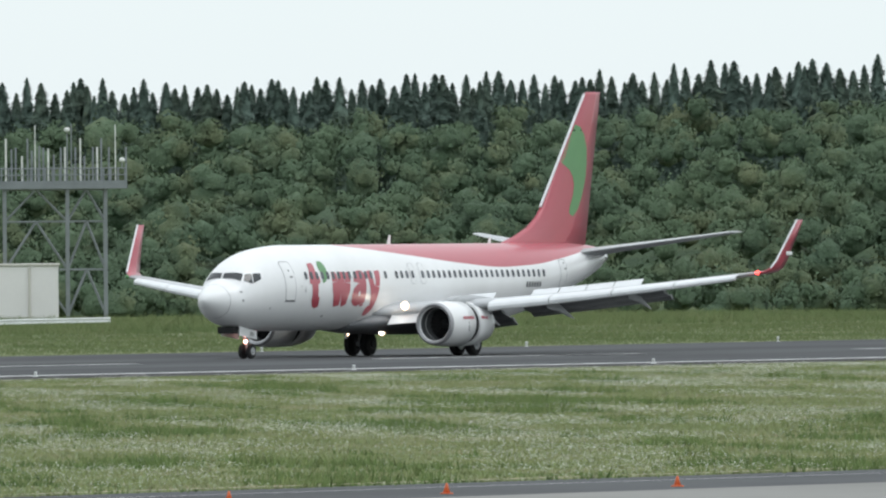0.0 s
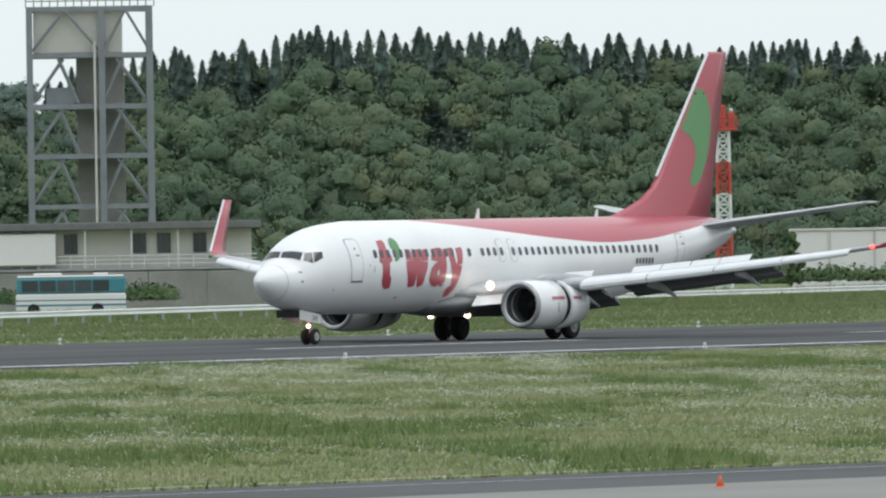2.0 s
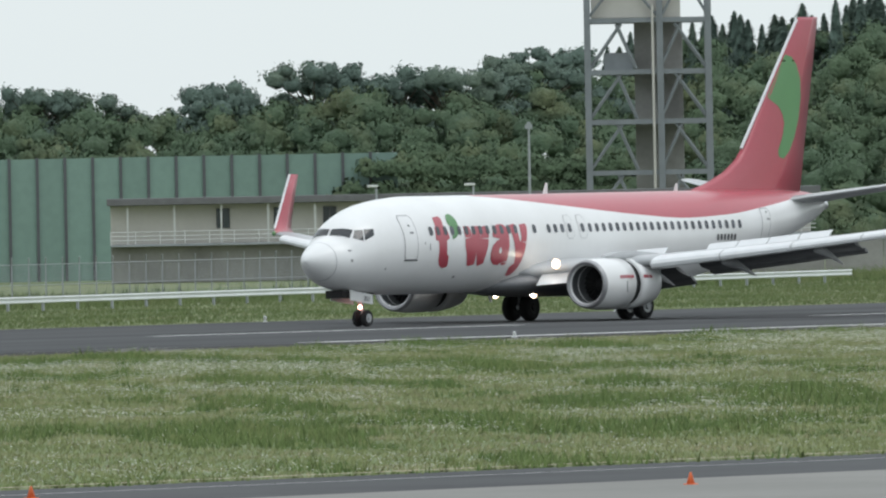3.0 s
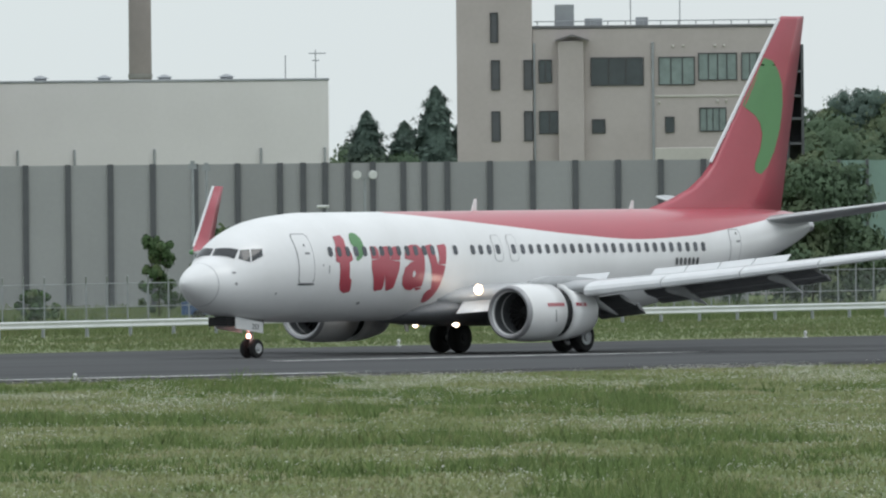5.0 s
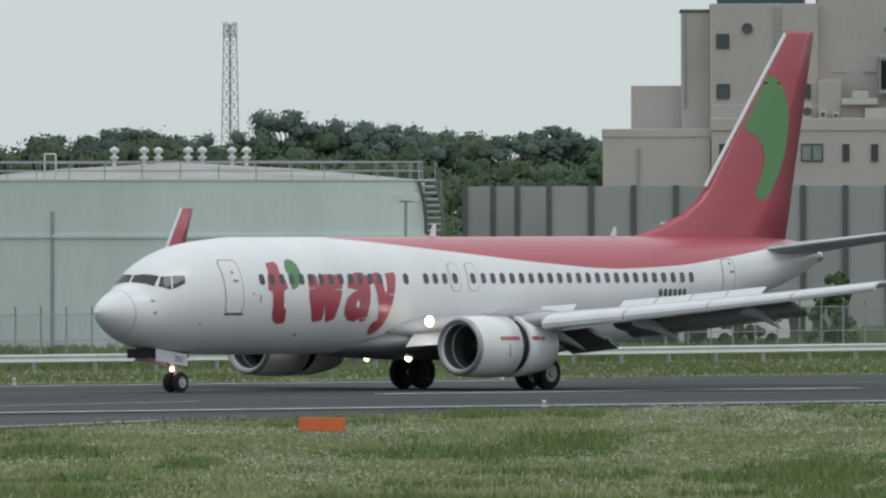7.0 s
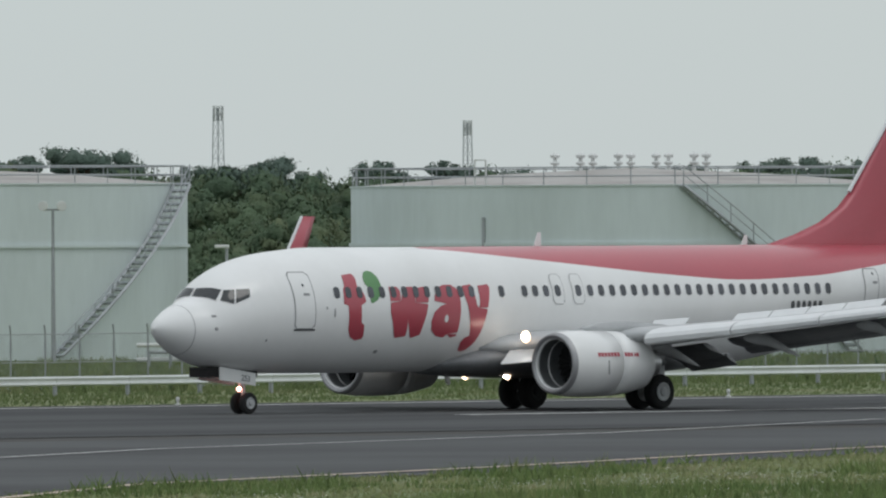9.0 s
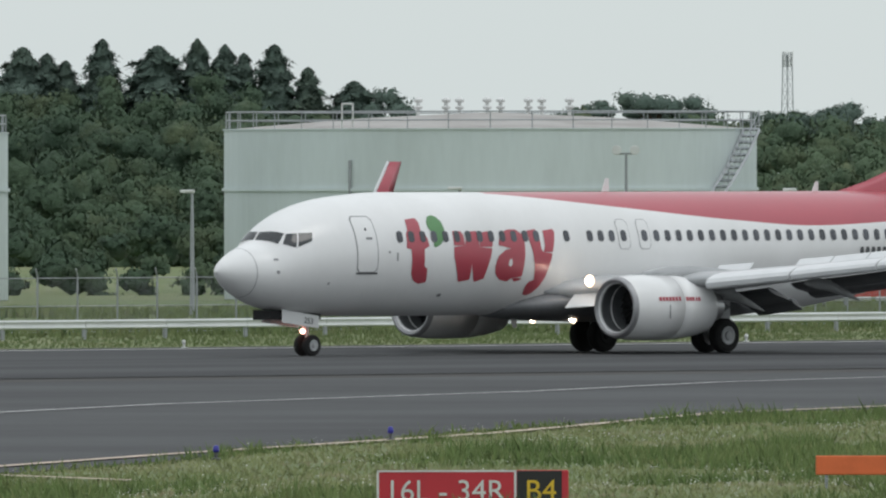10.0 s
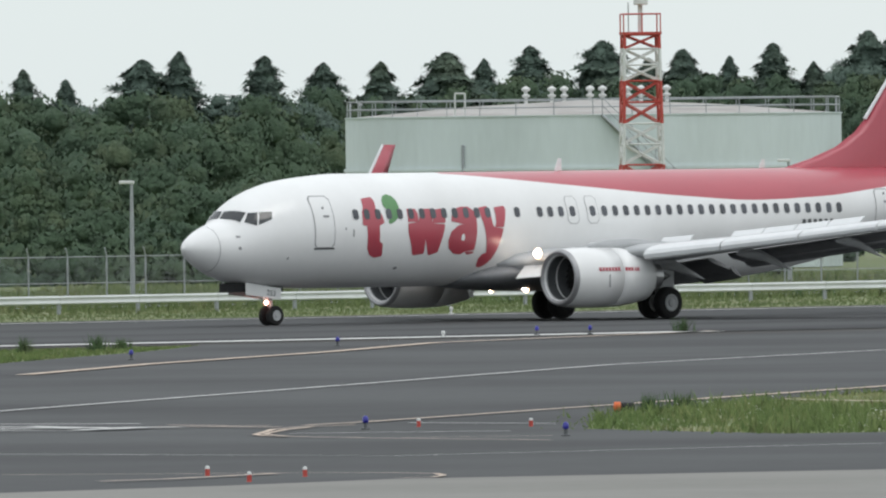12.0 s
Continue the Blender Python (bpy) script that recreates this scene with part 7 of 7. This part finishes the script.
def board(x, y, rz, width, height, face, label, words=(), split=None, sink=0.0):
    """A low airfield sign board on short legs."""
    t = thing("airfield_sign", pose(x, y, sink, 0, 0, rz), label, "sign")
    part("panel", boxes((0, 0, 0.25, width, 0.12, 0.25 + height), bevel=0.015), face, t)
    for u in (0.2, width / 2, width - 0.2):
        part("leg", boxes((u - 0.03, 0.04, -0.02, u + 0.03, 0.08, 0.25)), M_STEEL, t)
    if split:
        part("border", boxes((-0.02, -0.012, 0.25 + height - 0.03, split, -0.002, 0.25 + height), (-0.02, -0.012, 0.25, 0.02, -0.002, 0.25 + height), (split - 0.02, -0.012, 0.25, split + 0.02, -0.002, 0.25 + height), (-0.02, -0.012, 0.25, split, -0.002, 0.28)), M_MASTW, t)
        part("location_panel", boxes((split + 0.03, -0.014, 0.26, width - 0.12, -0.002, 0.25 + height - 0.01)), M_SIGNBLK, t, "black panel with yellow characters")
    for text, u, size, m in words:
        cu = bpy.data.curves.new("sign_text", "FONT")
        cu.body, cu.size, cu.extrude = text, size, 0.002
        cu.materials.append(m)
        o = new("sign_text", cu)
        o.parent = t
        o.matrix_basis = pose(u, -0.02, 0.25 + height * 0.12, 90, 0, 0)
    return t


board(208.6, 221.6, -42.5, 3.4, 0.62, M_SIGNRED, "red mandatory sign with white characters in the grass", (("16L - 34R", 0.12, 0.54, M_MARK), ("B4", 2.62, 0.54, M_SIGNYEL)), 2.45, -0.22)
for x, y, w, rz in ((367.7, 322.3, 1.25, -49), (227.0, 229.1, 3.0, -44)):
    board(x, y, rz, w, 0.36, M_ORANGE, "plain orange board lying low in the grass")
cl = thing("cable_marker", pose(212.5, 241.6, 0, 0, 0, -35), "orange capped black cable drum lying in the grass", "cable drum")
part("drum", lathe(((0, 0.07), (0.0, 0.10), (0.30, 0.10), (0.30, 0.07)), pose(0.14, 0, 0.10), 14), M_TYRE, cl)
part("cap", lathe(((-0.02, 0.03), (0.0, 0.11), (0.14, 0.11), (0.14, 0.06)), pose(-0.02, 0, 0.11), 14), M_ORANGE, cl)


def weed(x, y, h, n):
    a = rng.uniform(0, 6.28, n)
    q = np.abs(rng.normal(0, 0.16, n))
    px, py = x + q * np.cos(a), y + q * np.sin(a)
    return blades("weed_tuft", "tall dark green weed tuft in a pavement joint", px, py, rng.uniform(0.4, 1.0, n) * h, np.full(n, 0.05), M_BUSH, 0.3)


for x, y, h in ((329.6, 372.0, 0.55), (289.0, 356.5, 0.6), (294.1, 359.2, 0.6), (296.7, 361.1, 0.4), (212.5, 240.4, 0.5), (216.7, 244.1, 0.45)):
    weed(x, y, h, 60)

# parked vehicles and pipework behind the fence
def van(x, y, rz, paint, label, ln=4.2, h=1.75):
    t = thing("van", pose(x, y, 0, 0, 0, rz), label, "vehicle")
    bm = bmesh.new()
    loft(bm, [[(u, v, z) for u, z in ((0, 0.35), (0, 0.95), (0.75, 1.05), (1.25, h), (ln - 0.1, h), (ln, 0.9), (ln, 0.35))] for v in (0, 1.65)])
    bmesh.ops.recalc_face_normals(bm, faces=bm.faces[:])
    part("body", bm, paint, t)
    part("window", boxes((1.35, -0.012, 1.1, ln - 0.35, 0.0, h - 0.18)), M_WGLASS, t)
    for u in (0.8, ln - 0.8):
        part("wheel", lathe(((-0.1, 0.15), (-0.1, 0.28), (0, 0.31), (0.1, 0.28), (0.1, 0.12)), pose(u, 0.08, 0.31, 0, 0, 90), 14), M_TYRE, t)
    return t


blue_paint = mat("van_blue", (0.04, 0.09, 0.22), 0.35, vary=0.08)
van(665.1, 528.5, -51, blue_paint, "dark blue van parked behind the fence")
van(642.2, 537.8, -51, M_BOXW, "white car parked beyond the fence", 3.8, 1.35)
van(549.6, 554.8, -44, M_REDW, "red service truck parked beside the fuel tanks", 4.6, 1.9)
tr = thing("flatbed_truck", pose(550.49, 507.66, 0, 0, 0, -47.0), "white flatbed truck with a brown load", "truck")
part("bed", boxes((0, 0, 0.55, 2.6, 1.7, 0.75), bevel=0.02), M_BOXW, tr)
part("load", boxes((0.1, 0.1, 0.75, 2.4, 1.6, 1.55), bevel=0.08), M_CWALL, tr)
part("cab", boxes((2.65, 0.05, 0.4, 3.9, 1.65, 1.75), bevel=0.1), M_BOXW, tr)
part("cab_window", boxes((2.95, 0.03, 1.15, 3.7, 0.045, 1.6)), M_WGLASS, tr)
for u in (0.6, 3.2):
    part("wheel", lathe(((-0.1, 0.15), (-0.1, 0.32), (0, 0.35), (0.1, 0.32), (0.1, 0.12)), pose(u, 0.1, 0.35, 0, 0, 90), 14), M_TYRE, tr)
for x, y in ((526.8, 527.8), (521.7, 532.9)):
    pw = thing("valve_manifold", pose(x, y, 0, 0, 0, -45), "grey steel pipe manifold with valves", "pipework")
    for k in range(7):
        part("pipe", bars([((0.9 * k, 0, 0.0), (0.9 * k, 0, 0.8 + 0.25 * (k % 3))), ((0.9 * k, 0, 0.8), (0.9 * k + 0.8, 0.3, 0.8))], 0.14, 8), M_STEEL, pw)
    part("header", bars([((-0.5, 0.3, 0.5), (6.5, 0.3, 0.5)), ((-0.5, -0.2, 1.1), (6.5, -0.2, 1.1))], 0.18, 8), M_MASTW, pw)
car_park = thing("parking_deck", pose(648.75, 547.95, 0, 0, 0, -51.0), "low pale parking structure behind the barrier fence", "building")
block(car_park, "deck", -16, 0, 1.75, 9, 5, 2.35, M_CREAM)
for k in range(9):
    block(car_park, "pillar", -15.8 + 3.0 * k, 0.2, 0, -15.5 + 3.0 * k, 0.5, 1.75, M_CREAM)
block(car_park, "rear_wall", -16, 4.6, 0, 9, 4.9, 1.75, M_CWALL)


# ---- what moves: the airliner rolls along the runway, its reverser sleeves close ----
ROLL = ((0.0, 700.33), (0.5, 679.11), (1.0, 658.69), (1.5, 639.02), (2.0, 619.88), (2.5, 601.27), (2.7, 593.57), (4.3, 538.26), (4.5, 531.78),
        (5.0, 516.26), (5.5, 500.71), (6.0, 485.70), (6.5, 471.40), (7.0, 457.48), (7.2, 451.65), (8.8, 406.96), (9.0, 401.75), (9.5, 389.69),
        (10.0, 378.97), (10.5, 368.88), (11.0, 358.64), (11.5, 348.90), (12.0, 340.02))


def motions():
    walk(plane, [(t, pose(x, 410.1, 0.02)) for t, x in ROLL])
    for sleeve, y in ((sleeve_port, -4.83), (sleeve_star, 4.83)):
        walk(sleeve, [(t, pose(x, y, 1.52)) for t, x in ((0.0, 15.82), (6.5, 15.82), (7.2, 15.74), (8.4, 15.32), (12.0, 15.32))])


motions()
